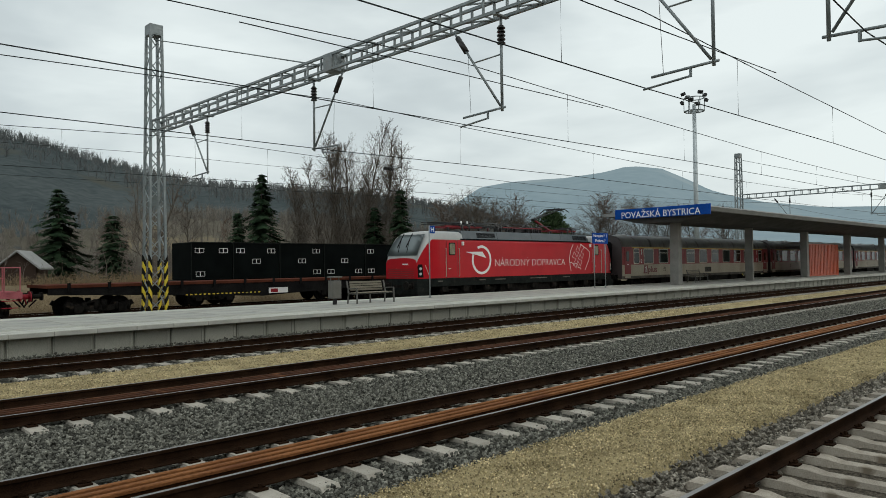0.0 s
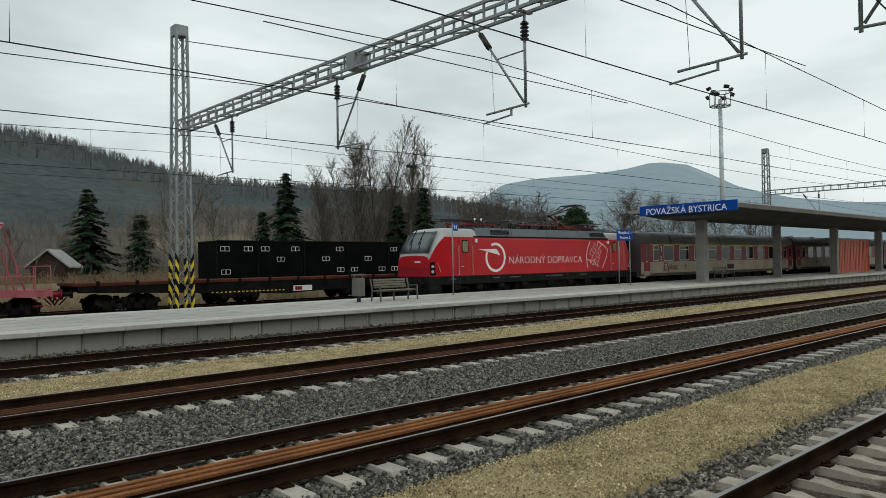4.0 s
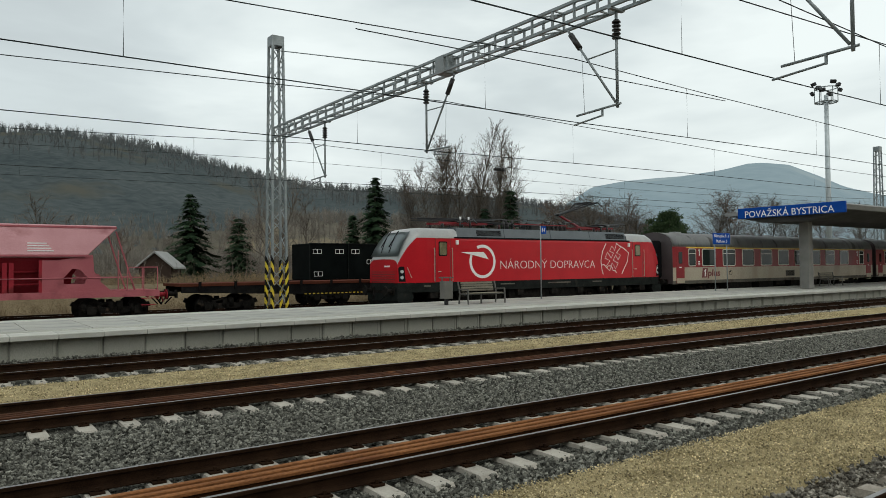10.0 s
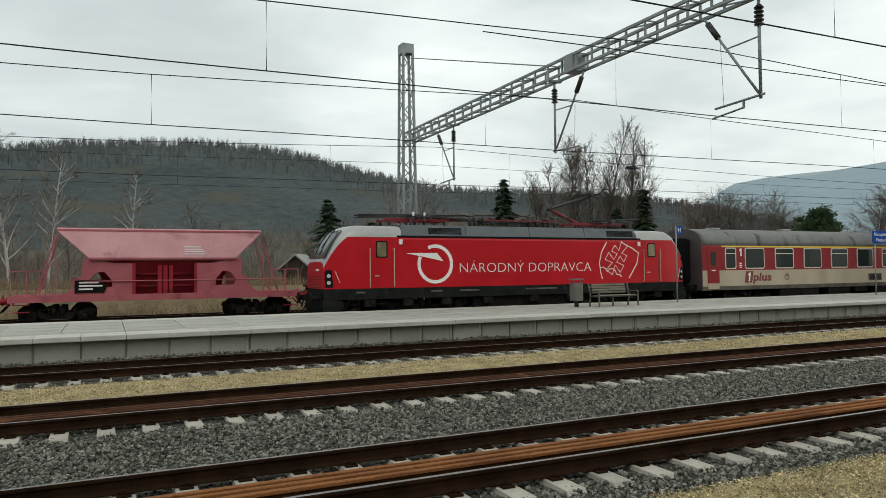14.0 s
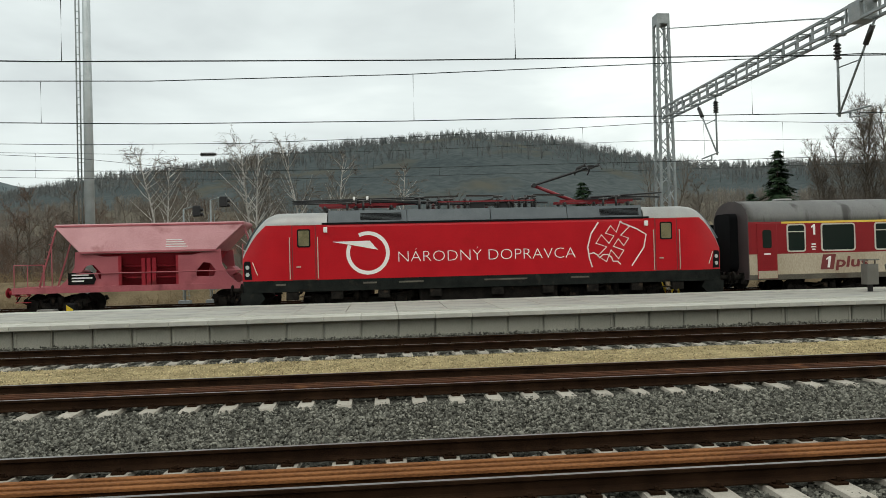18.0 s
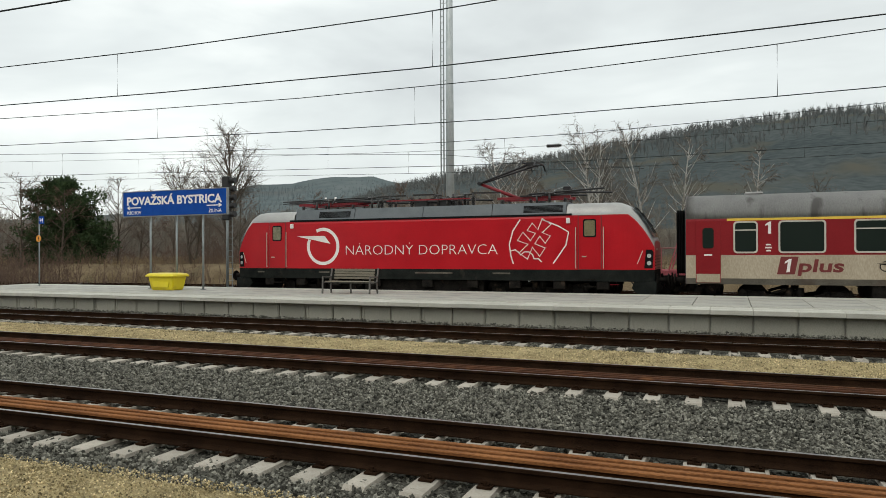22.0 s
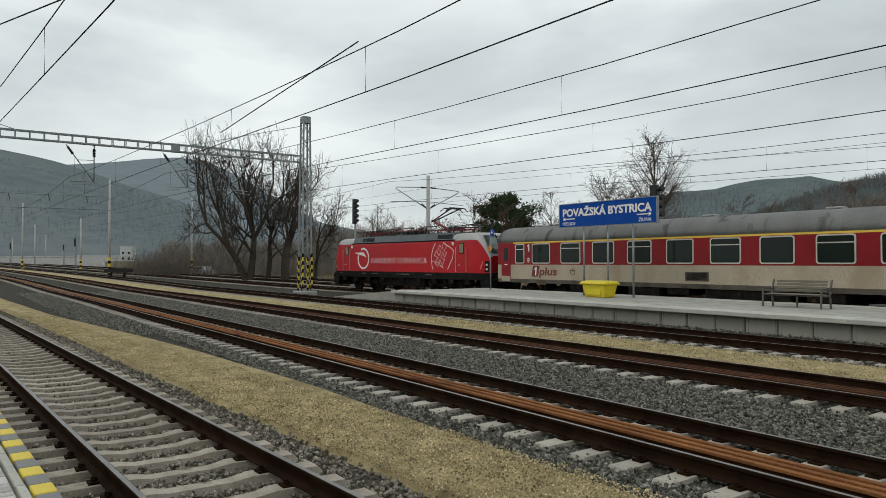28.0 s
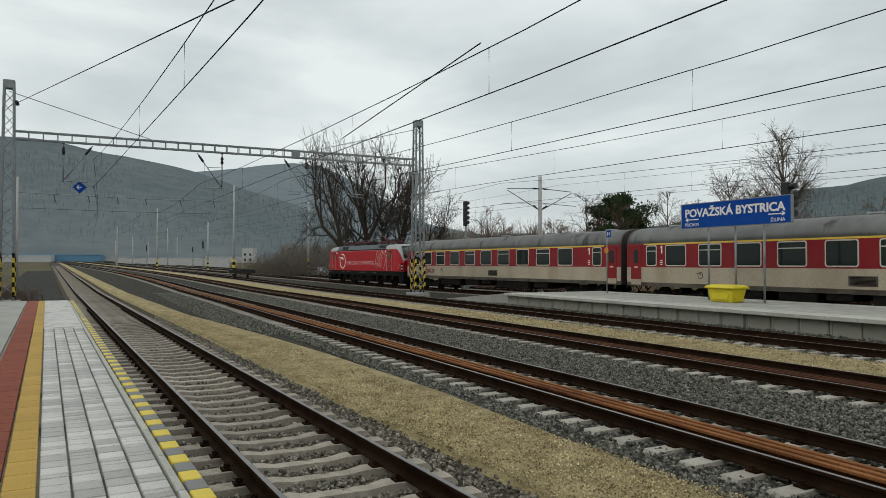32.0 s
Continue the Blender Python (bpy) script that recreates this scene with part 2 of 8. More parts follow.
TRACKS = {"a": 2.50, "b": 7.63, "c": 12.72, "d": 18.2, "e": 27.7, "f": 33.2, "g": 38.2}
RAIL = [(-0.075, -0.172), (0.075, -0.172), (0.075, -0.160), (0.018, -0.142), (0.010, -0.125), (0.010, -0.05), (0.036, -0.036), (0.036, -0.008), (0.026, 0.0),
        (-0.026, 0.0), (-0.036, -0.008), (-0.036, -0.036), (-0.010, -0.05), (-0.010, -0.125), (-0.018, -0.142), (-0.075, -0.160)]


def bend(x):
    """How far the line swings aside beyond the platforms: a wide curve that runs on straight."""
    u = max(0.0, -x - 25.0)
    return -3e-4 * u * u if u < 135 else -5.47 - 0.081 * (u - 135)


def swing(x):
    """The train's track and the sidings leave the platform by a turnout and draw near the main line."""
    u = max(0.0, -x - 31.0)
    return -0.07 * u * u / (u + 4.0)


def grade(x):
    """The line climbs gently in the distance."""
    return 0.009 * max(0.0, min(360.0, -x - 60.0))


def line_of(track, x):
    """Where a track's middle lies at x; the near track bends away beyond the platform, the others further on."""
    if track == "a":
        return TRACKS["a"] + 0.12 * min(1.0, max(0.0, 0.5 - x / 10)) - 0.052 * max(0.0, -x - 5.0)
    return TRACKS[track] + (bend(x) if track in "bcd" else swing(x))


def sand_edge(x):
    """The far edge of the gravel path beside the near track, which narrows to a strip."""
    f = min(1.0, max(0.0, (-x - 13.0) / 20.0))
    return 5.75 * (1 - f) + (line_of("a", x) + 2.85) * f


def rail(parent, track, off, x0, x1, rise=0.0, material=None, name="rail"):
    xs = [x0, *[x for x in (*range(-408, -20, 12), -5.0, 5.0) if x0 < x < x1], x1]
    bm = B()
    n = len(RAIL)
    rings = [[bm.verts.new((x, line_of(track, x) + off + y, z + rise + grade(x))) for y, z in RAIL] for x in xs]
    for a, b in zip(rings, rings[1:]):
        for i in range(n):
            f = bm.faces.new((a[i], a[(i + 1) % n], b[(i + 1) % n], b[i]))
            f.material_index = 1 if RAIL[i][1] == 0.0 and RAIL[(i + 1) % n][1] == 0.0 or material and min(RAIL[i][1], RAIL[(i + 1) % n][1]) > -0.04 else 0
    bm.faces.new(rings[0][::-1])
    bm.faces.new(rings[-1])
    # spare rails: web and foot get the rust with shade in its colour
    return part(name, fix(bm), [shaded_foot_rust, material] if material else [rail_rust, rail_shine], parent)


def sleeper_bm():
    """A concrete sleeper with raised rail seats, a waist and sloped ends."""
    bm = B()
    st = [(-1.3, 0.115, 0.13, -0.255), (-1.24, 0.12, 0.15, -0.195), (-0.5, 0.11, 0.15, -0.185), (-0.32, 0.09, 0.12, -0.215), (0.32, 0.09, 0.12, -0.215), (0.5, 0.11, 0.15, -0.185), (1.24, 0.12, 0.15, -0.195), (1.3, 0.115, 0.13, -0.255)]
    sweep(bm, lambda s: [(-s[2], s[0], -0.4), (s[2], s[0], -0.4), (s[1], s[0], s[3]), (-s[1], s[0], s[3])], st)
    return fix(bm)


def clip_bm():
    bm = B()
    for s in (-1, 1):
        box(bm, -0.07, 0.07, s * 0.7525 - 0.17, s * 0.7525 + 0.17, -0.188, -0.165)
        for q in (-1, 1):
            rod(bm, (-0.05, s * 0.7525 + q * 0.08, -0.15), (0.05, s * 0.7525 + q * 0.13, -0.15), 0.016, 5)
            rod(bm, (0, s * 0.7525 + q * 0.12, -0.18), (0, s * 0.7525 + q * 0.12, -0.12), 0.022, 6)
    return fix(bm)


def scatter(name, parent, boxes, per_m2, size, material, seed, label=""):
    """Loose stones lying in boxes (x0, x1, y0, y1, z) as one piece of stuff."""
    rng = np.random.default_rng(seed)
    base = np.array([(1, 0, 0), (-1, 0, 0), (0, 1, 0), (0, -1, 0), (0, 0, 1), (0, 0, -1)], float)
    tri = np.array([(0, 2, 4), (2, 1, 4), (1, 3, 4), (3, 0, 4), (2, 0, 5), (1, 2, 5), (3, 1, 5), (0, 3, 5)])
    vs, fs, count = [], [], 0
    for x0, x1, y0, y1, z in boxes:
        k = int((x1 - x0) * (y1 - y0) * per_m2)
        c = np.stack([rng.uniform(x0, x1, k), rng.uniform(y0, y1, k), z + rng.uniform(-0.02, 0.02, k)], -1)
        s = size * rng.uniform(0.5, 1.25, (k, 1, 1)) * rng.uniform(0.6, 1.2, (k, 6, 1))
        a = rng.normal(size=(k, 3, 3))
        q, _ = np.linalg.qr(a)
        v = np.einsum("nij,kj->nki", q, base) * s + c[:, None]
        vs.append(v.reshape(-1, 3))
        fs.append((tri[None] + 6 * np.arange(k)[:, None, None]).reshape(-1, 3) + count)
        count += 6 * k
    v, f = np.concatenate(vs), np.concatenate(fs)
    me = bpy.data.meshes.new(name)
    me.from_pydata(v, [], f.tolist())
    me.materials.append(material)
    ob = new(name, me)
    ob.parent = parent
    return tagged(ob, label, kind="stuff")


def build_ground():
    bm = B()
    xs = [-2500, -900, -420, -240, -160, -120, -90, -60, 0, 60, 120, 240, 420, 900, 2500]
    ys = [-900, -240, -60, -9, 22, 60, 120, 240, 420, 900, 2500]
    vs = [[bm.verts.new((x, y, grade(x) - 0.52 + (0.0 if y < 50 else 0.6 * noise.noise((x * 0.01, y * 0.01, 0))))) for x in xs] for y in ys]
    for a, b in zip(vs, vs[1:]):
        for i in range(len(xs) - 1):
            bm.faces.new((a[i], a[i + 1], b[i + 1], b[i]))
    tagged(part("ground", fix(bm), soil), "brown winter ground with dead grass round the station", "ground", kind="structure")
    # beds and paths, each a strip between two edges that follow the tracks
    near, mid, far = (lambda x: line_of("a", x) - TRACKS["a"]), bend, swing
    for lo, hi, z, material, name, label in (
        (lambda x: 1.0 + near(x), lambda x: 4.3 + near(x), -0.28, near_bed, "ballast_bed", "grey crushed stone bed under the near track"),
        (lambda x: 4.3 + near(x), sand_edge, -0.17, sand, "gravel_path", "yellowish fine gravel path between two tracks"),
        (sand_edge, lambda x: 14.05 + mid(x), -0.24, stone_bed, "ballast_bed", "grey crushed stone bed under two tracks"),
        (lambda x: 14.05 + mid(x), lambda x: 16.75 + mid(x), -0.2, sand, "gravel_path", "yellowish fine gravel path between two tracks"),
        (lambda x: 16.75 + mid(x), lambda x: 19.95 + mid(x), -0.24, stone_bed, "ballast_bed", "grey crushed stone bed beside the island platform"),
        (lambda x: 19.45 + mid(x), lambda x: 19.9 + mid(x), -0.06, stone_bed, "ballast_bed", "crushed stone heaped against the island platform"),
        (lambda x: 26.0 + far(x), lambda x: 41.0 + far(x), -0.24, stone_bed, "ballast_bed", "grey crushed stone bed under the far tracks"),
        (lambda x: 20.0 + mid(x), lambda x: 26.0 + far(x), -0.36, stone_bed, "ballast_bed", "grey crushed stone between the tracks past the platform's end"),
        (lambda x: -3.4 + near(x), lambda x: 0.9 + near(x), -0.3, asphalt, "service_path", "dark trodden path past the side platform's end"),
    ):
        bm = B()
        cols = [-420, -340, -270, -200, -160, -120, -100, *range(-80, 82, 2), 120, 240]
        if name == "service_path":
            cols = list(range(-160, -32, 4))
        wide = hi(0.0) - lo(0.0)
        rows = [0.0, *np.arange(0.3, max(0.31, wide - 0.1), 0.3), wide]
        grid = []
        for j in (-1, *range(len(rows)), len(rows)):
            edge = j in (-1, len(rows))
            f = -0.25 / wide if j < 0 else (1 + 0.25 / wide if j == len(rows) else rows[j] / wide)
            line = []
            for x in cols:
                y = lo(x) + (hi(x) - lo(x)) * f
                w = 0.0 if edge else 0.025 * noise.noise((x * 0.7, y * 1.1, 3.0)) + (0.012 * noise.noise((x * 3.0, y * 3.0, 1.0)))
                line.append(bm.verts.new((x, y, grade(x) + (z - 0.30 if edge else z + w))))
            grid.append(line)
        for a, b in zip(grid, grid[1:]):
            for i in range(len(cols) - 1):
                bm.faces.new((a[i], a[i + 1], b[i + 1], b[i]))
        tagged(part(name, fix(bm), material, smooth=True), label, "gravel" if material is not asphalt else "path", kind="structure")


def build_tracks():
    spare = {"b": [(-0.42, 0), (-0.265, 0), (-0.11, 0)], "c": [(-0.45, 0), (-0.295, 0), (-0.14, 0)]}
    near = {"a": (-60, 30), "b": (-66, 60), "c": (-60, 66), "d": (-60, 60), "e": (-75, -36), "f": (-30, 24), "g": (0, 1)}
    words = {"a": "near track on concrete sleepers, rails brown with a worn top", "b": "track with old rusty rails laid between its running rails", "c": "track with dark old rails laid between its running rails",
             "d": "track beside the island platform on concrete sleepers", "e": "track on which the train runs behind the platform", "f": "siding with parked wagons", "g": "far siding with parked wagons"}
    sl, cl = bpy.data.meshes.new("sleeper"), bpy.data.meshes.new("rail_clips")
    b = sleeper_bm()
    b.to_mesh(sl)
    b.free()
    b = clip_bm()
    b.to_mesh(cl)
    b.free()
    sl.materials.append(sleeper_concrete)
    stained = sl.copy()
    stained.materials[0] = near_sleeper
    cl.materials.append(rail_rust)
    for key, y in TRACKS.items():
        top = empty("railway_track", Matrix.Identity(4), words[key], "railway track", "station tracks")
        for s in (-1, 1):
            rail(top, key, s * 0.7525, -420, 240)
        for off, _ in spare.get(key, ()):
            tagged(rail(top, key, off, -130, 130, -0.012, bright_rust if key == "b" else spare_rust, "spare_rail"), "old rusty rail laid down between the running rails" if key == "b" else "old dark rail laid down between the running rails")
        x0, x1 = near[key]
        far_v, far_f, clip_v, clip_f = [], [], [], []
        clips = [v.co.copy() for v in cl.vertices], [tuple(p.vertices) for p in cl.polygons]
        proto = [v.co.copy() for v in sl.vertices], [tuple(p.vertices) for p in sl.polygons]
        for i in range(-400, 260):
            x = 0.6 * i + {"a": 0.11, "b": 0.36, "c": -1.6, "d": 0.2}.get(key, 0.0) % 0.6
            yy = line_of(key, x)
            if x0 <= x <= x1:
                o = new("sleeper", stained if key == "a" else sl)
                o.parent, o.location = top, (x, yy, grade(x))
                if key in "abcd" and -40 < x < 40:
                    k = len(clip_v)
                    clip_v += [(v.x + x, v.y + yy, v.z) for v in clips[0]]
                    clip_f += [tuple(q + k for q in p) for p in clips[1]]
            else:
                k = len(far_v)
                far_v += [(v.x + x, v.y + yy, v.z + grade(x)) for v in proto[0]]
                far_f += [tuple(q + k for q in p) for p in proto[1]]
        if clip_v:
            tagged(mesh_from("rail_fastening", clip_v, clip_f, rail_rust, top), "small steel rail fastenings", kind="stuff")
        tagged(mesh_from("sleeper_run", far_v, far_f, near_sleeper if key == "a" else sleeper_concrete, top), "further concrete sleepers", kind="stuff")


# rust darkened to paint the shadow between rails laid side by side
shaded_foot_rust = surface("shaded_foot_rust", (0.026, 0.012, 0.006), (0.085, 0.037, 0.016), 0.9, 0, 4, 80, 0.2)
spare_rust = surface("spare_rust", (0.045, 0.022, 0.015), (0.11, 0.05, 0.028), 0.8, 0.1, 4, 80, 0.25, (0.17, 0.075, 0.035), 0.6, 2.0)
build_ground()


def build_bank():
    """A low bank of dead grass behind the sidings."""
    turf = surface("bank_turf", (0.11, 0.082, 0.048), (0.215, 0.165, 0.10), 0.95, 0, 0.7, 14, 0.8, (0.075, 0.07, 0.04), 0.58, 0.5, 0, 0.2, 0.08)
    cols = [*range(-100, 46, 2)]
    bm = B()
    rows = []
    for y, z in ((43.2, -0.6), (44.2, 0.2), (45.2, 0.85), (46.4, 1.15), (48.0, 1.2), (54.0, 0.9), (60.0, -0.6)):
        rows.append([bm.verts.new((x, y + 0.5 * noise.noise((x * 0.2, y, 0)), (z + 0.6) * min(1.0, (x + 100) / 20, (44 - x) / 16) - 0.6 + (0.16 * noise.noise((x * 0.5, y * 0.5, 5)) if z > 0 else 0.0))) for x in cols])
    for a, b in zip(rows, rows[1:]):
        for i in range(len(cols) - 1):
            bm.faces.new((a[i], a[i + 1], b[i + 1], b[i]))
    tagged(part("grass_bank", fix(bm), turf, smooth=True), "low bank of brown dead grass behind the sidings", "bank", kind="structure")


build_bank()

# ---- the train ----
loco_red = surface("loco_red", (0.38, 0.006, 0.013), (0.47, 0.010, 0.018), 0.28, 0.0, 1.2, 30, 0.02, (0.36, 0.008, 0.010), 0.62, 0.7, 0, 0.28)
loco_silver = surface("loco_silver", (0.30, 0.30, 0.29), (0.40, 0.40, 0.39), 0.42, 0.25, 1.5, 40, 0.03, (0.33, 0.32, 0.31), 0.6, 1.0)
roof_cover_grey = surface("roof_cover_grey", (0.07, 0.085, 0.095), (0.12, 0.135, 0.145), 0.5, 0.2, 1.5, 50, 0.05)
sole_grey = surface("sole_grey", (0.008, 0.010, 0.0095), (0.022, 0.024, 0.022), 0.7, 0.0, 3, 40, 0.1, (0.04, 0.036, 0.03), 0.62, 2.0)
bogie_black = surface("bogie_black", (0.006, 0.006, 0.006), (0.026, 0.023, 0.02), 0.8, 0.1, 4, 40, 0.2, (0.07, 0.05, 0.035), 0.62, 3.0)
white_film = surface("white_film", (0.72, 0.70, 0.68), (0.82, 0.80, 0.78), 0.4, 0, 3, 60, 0.02)
shield_film = surface("shield_film", (0.70, 0.62, 0.58), (0.8, 0.72, 0.68), 0.4, 0, 3, 60, 0.02)
dark_glass = glass("dark_glass", (0.014, 0.021, 0.018), 0.05, 0.16)
# the pale base colour stands for sky reflected in the windscreen
sky_tint_glass = glass("sky_tint_glass", (0.30, 0.35, 0.36), 0.04)
cab_pane = surface("cab_pane", (0.12, 0.11, 0.06), (0.22, 0.19, 0.11), 0.1, 0, 3, 30, 0.0)
rubber = plain("rubber", (0.012, 0.012, 0.013), 0.7)
chrome = plain("hand_rail_metal", (0.55, 0.53, 0.45), 0.35, 0.6)
brown_insulator = plain("insulator_brown", (0.10, 0.03, 0.03), 0.25)
porcelain = plain("insulator_dark", (0.02, 0.017, 0.016), 0.3)
red_paint = plain("roof_red", (0.19, 0.008, 0.014), 0.45)
black_metal = plain("black_metal", (0.014, 0.014, 0.015), 0.5, 0.2)
steel = surface("galvanised_steel", (0.16, 0.185, 0.19), (0.29, 0.315, 0.32), 0.5, 0.3, 2.5, 50, 0.06, (0.24, 0.24, 0.23), 0.6, 1.2)
lamp_lens = glass("lamp_lens", (0.45, 0.47, 0.46), 0.15)
coach_red = surface("coach_red", (0.18, 0.007, 0.011), (0.25, 0.013, 0.018), 0.38, 0.0, 0.8, 30, 0.03, (0.20, 0.012, 0.014), 0.6, 0.6, 0, 0.25)
coach_cream = surface("coach_cream", (0.31, 0.255, 0.18), (0.46, 0.395, 0.30), 0.5, 0.0, 0.7, 35, 0.03, (0.33, 0.26, 0.18), 0.57, 0.9, stretch=(1, 1, 0.35))
coach_sole = surface("coach_sole", (0.075, 0.068, 0.058), (0.15, 0.135, 0.11), 0.7, 0, 1.5, 40, 0.06, (0.08, 0.06, 0.05), 0.55, 1.2)
coach_roof = surface("coach_roof", (0.29, 0.29, 0.285), (0.41, 0.41, 0.40), 0.6, 0.05, 0.7, 25, 0.05, (0.17, 0.165, 0.16), 0.58, 1.1, stretch=(1.6, 1, 0.35))
coach_yellow = plain("coach_yellow", (0.62, 0.42, 0.04), 0.45)
coach_dark = surface("coach_dark", (0.045, 0.035, 0.035), (0.08, 0.06, 0.06), 0.5, 0, 1, 30, 0.04)
frame_alu = plain("window_frame_metal", (0.55, 0.52, 0.46), 0.4, 0.3)
logo_red = plain("logo_dark_red", (0.15, 0.02, 0.02), 0.45)


def lettering(name, text, height, m, material, parent, width=None, label="", depth=0.004, thin=0.0):
    """Raised letters in the built-in font; height is that of the capitals. m puts the text, which runs along x with z up."""
    cu = bpy.data.curves.new(name, "FONT")
    cu.body, cu.size, cu.extrude, cu.resolution_u = text, height / 0.73, depth, 3
    cu.align_x, cu.align_y, cu.offset = "CENTER", "CENTER", -thin
    tmp = bpy.data.objects.new(name, cu)
    scene.collection.objects.link(tmp)
    bpy.context.view_layer.update()
    me = bpy.data.meshes.new_from_object(tmp.evaluated_get(bpy.context.evaluated_depsgraph_get()))
    bpy.data.objects.remove(tmp)
    xs = [v.co.x for v in me.vertices]
    ys = [v.co.y for v in me.vertices]
    cx, cy = (min(xs) + max(xs)) / 2, (min(ys) + max(ys)) / 2
    k = (width / (max(xs) - min(xs))) if width else 1.0
    for v in me.vertices:
        x, y, z = (v.co.x - cx) * k, v.co.y - cy, v.co.z
        v.co = (x, -z, y)
    me.transform(m)
    me.materials.clear()
    me.materials.append(material)
    ob = new(name, me)
    ob.parent = parent
    return tagged(ob, label)


def ribbon(bm, pts, w, y, closed=False, thick=0.004):
    """A flat line w wide through (x, z) points, lying just off the plane y."""
    n = len(pts)
    rows = []
    for i, (x, z) in enumerate(pts):
        a = pts[i - 1] if i or closed else pts[i]
        b = pts[(i + 1) % n] if i < n - 1 or closed else pts[i]
        d = Vector((b[0] - a[0], b[1] - a[1])).normalized()
        s = Vector((-d.y, d.x)) * w / 2
        rows.append([bm.verts.new((x + k * s.x, y - d, z + k * s.y)) for k, d in ((1, 0.0), (1, thick), (-1, thick), (-1, 0.0))])
    for i in range(n if closed else n - 1):
        a, b = rows[i], rows[(i + 1) % n]
        for k in range(3):
            bm.faces.new((a[k], a[k + 1], b[k + 1], b[k]))
    bmesh.ops.recalc_face_normals(bm, faces=bm.faces[:])


def rounded(x0, x1, z0, z1, r, n=4):
    pts = []
    for cx, cz, a in ((x1 - r, z0 + r, -90), (x1 - r, z1 - r, 0), (x0 + r, z1 - r, 90), (x0 + r, z0 + r, 180)):
        for i in range(n + 1):
            t = radians(a + 90 * i / n)
            pts.append((cx + r * math.cos(t), cz + r * math.sin(t)))
    return pts


def wheelset(parent, x, r, half=0.75, w=0.135):
    bm = B()
    for s in (-1, 1):
        rod(bm, (x, s * (half - w / 2), r), (x, s * (half + w / 2), r), r, 24)
        rod(bm, (x, s * (half - w / 2 - 0.03), r), (x, s * (half - w / 2), r), r + 0.03, 24)
        rod(bm, (x, s * half, r), (x, s * (half + w / 2 + 0.02), r), r * 0.35, 12)
    rod(bm, (x, -half, r), (x, half, r), 0.09, 10)
    return part("wheelset", fix(bm), bogie_black, parent)


def bogie(parent, x, base, r, heavy=False):
    """A two-axle bogie with side frames, axle boxes and springs."""
    bo = part("bogie", bogie_frame(x, base, r, heavy), bogie_black, parent)
    for s in (-1, 1):
        wheelset(bo, x + s * base / 2, r)
    return bo


def bogie_frame(x, base, r, heavy):
    bm = B()
    for s in (-1, 1):
        y = s * 1.02
        pts = [(x - base / 2 - 0.5, r + 0.12), (x - base / 2 - 0.4, r + 0.3), (x - 0.5, r + 0.1), (x + 0.5, r + 0.1), (x + base / 2 + 0.4, r + 0.3), (x + base / 2 + 0.5, r + 0.12), (x + base / 2 + 0.3, r + 0.02), (x + 0.45, r - 0.14), (x - 0.45, r - 0.14), (x - base / 2 - 0.3, r + 0.02)]
        prism(bm, pts, y - 0.07, y + 0.07)
        for q in (-1, 1):
            cx = x + q * base / 2
            box(bm, cx - 0.17, cx + 0.17, y - 0.13, y + 0.13, r - 0.17, r + 0.14)
            for k in (-0.27, 0.27):
                rod(bm, (cx + k, y, r - 0.1), (cx + k, y, r + 0.24), 0.09, 10)
        for k in (-0.16, 0.16):
            rod(bm, (x + k, y, r - 0.05), (x + k, y, r + 0.42 if heavy else r + 0.36), 0.13, 12)
        rod(bm, (x - 0.7, y, r + 0.16), (x - 0.1, y * 1.08, r + 0.34), 0.05, 8)
    box(bm, x - 0.3, x + 0.3, -1.0, 1.0, r, r + 0.25)
    return fix(bm)


def buffers(parent, x, s, z=1.05, material=None):
    for q in (-1, 1):
        bm = B()
        rod(bm, (x, q * 0.875, z), (x + s * 0.38, q * 0.875, z), 0.10, 12)
        rod(bm, (x + s * 0.38, q * 0.875, z), (x + s * 0.43, q * 0.875, z), 0.23, 16, 0.20)
        box(bm, min(x, x + s * 0.06), max(x, x + s * 0.06), q * 0.875 - 0.17, q * 0.875 + 0.17, z - 0.17, z + 0.17)
        part("buffer", fix(bm), material or bogie_black, parent)
    bm = B()
    bar(bm, (x, 0, z - 0.03), (x + s * 0.45, 0, z - 0.03), 0.10, 0.14)
    rod(bm, (x + s * 0.4, 0, z), (x + s * 0.5, 0, z - 0.35), 0.035, 8)
    part("coupling", fix(bm), material or bogie_black, parent)
    for q in (-0.45, 0.45):
        bm = B()
        rod(bm, (x + s * 0.1, q, z - 0.15), (x + s * 0.35, q * 0.7, z - 0.45), 0.03, 6)
        part("brake_hose", fix(bm), rubber, parent)


HALF = 1.49


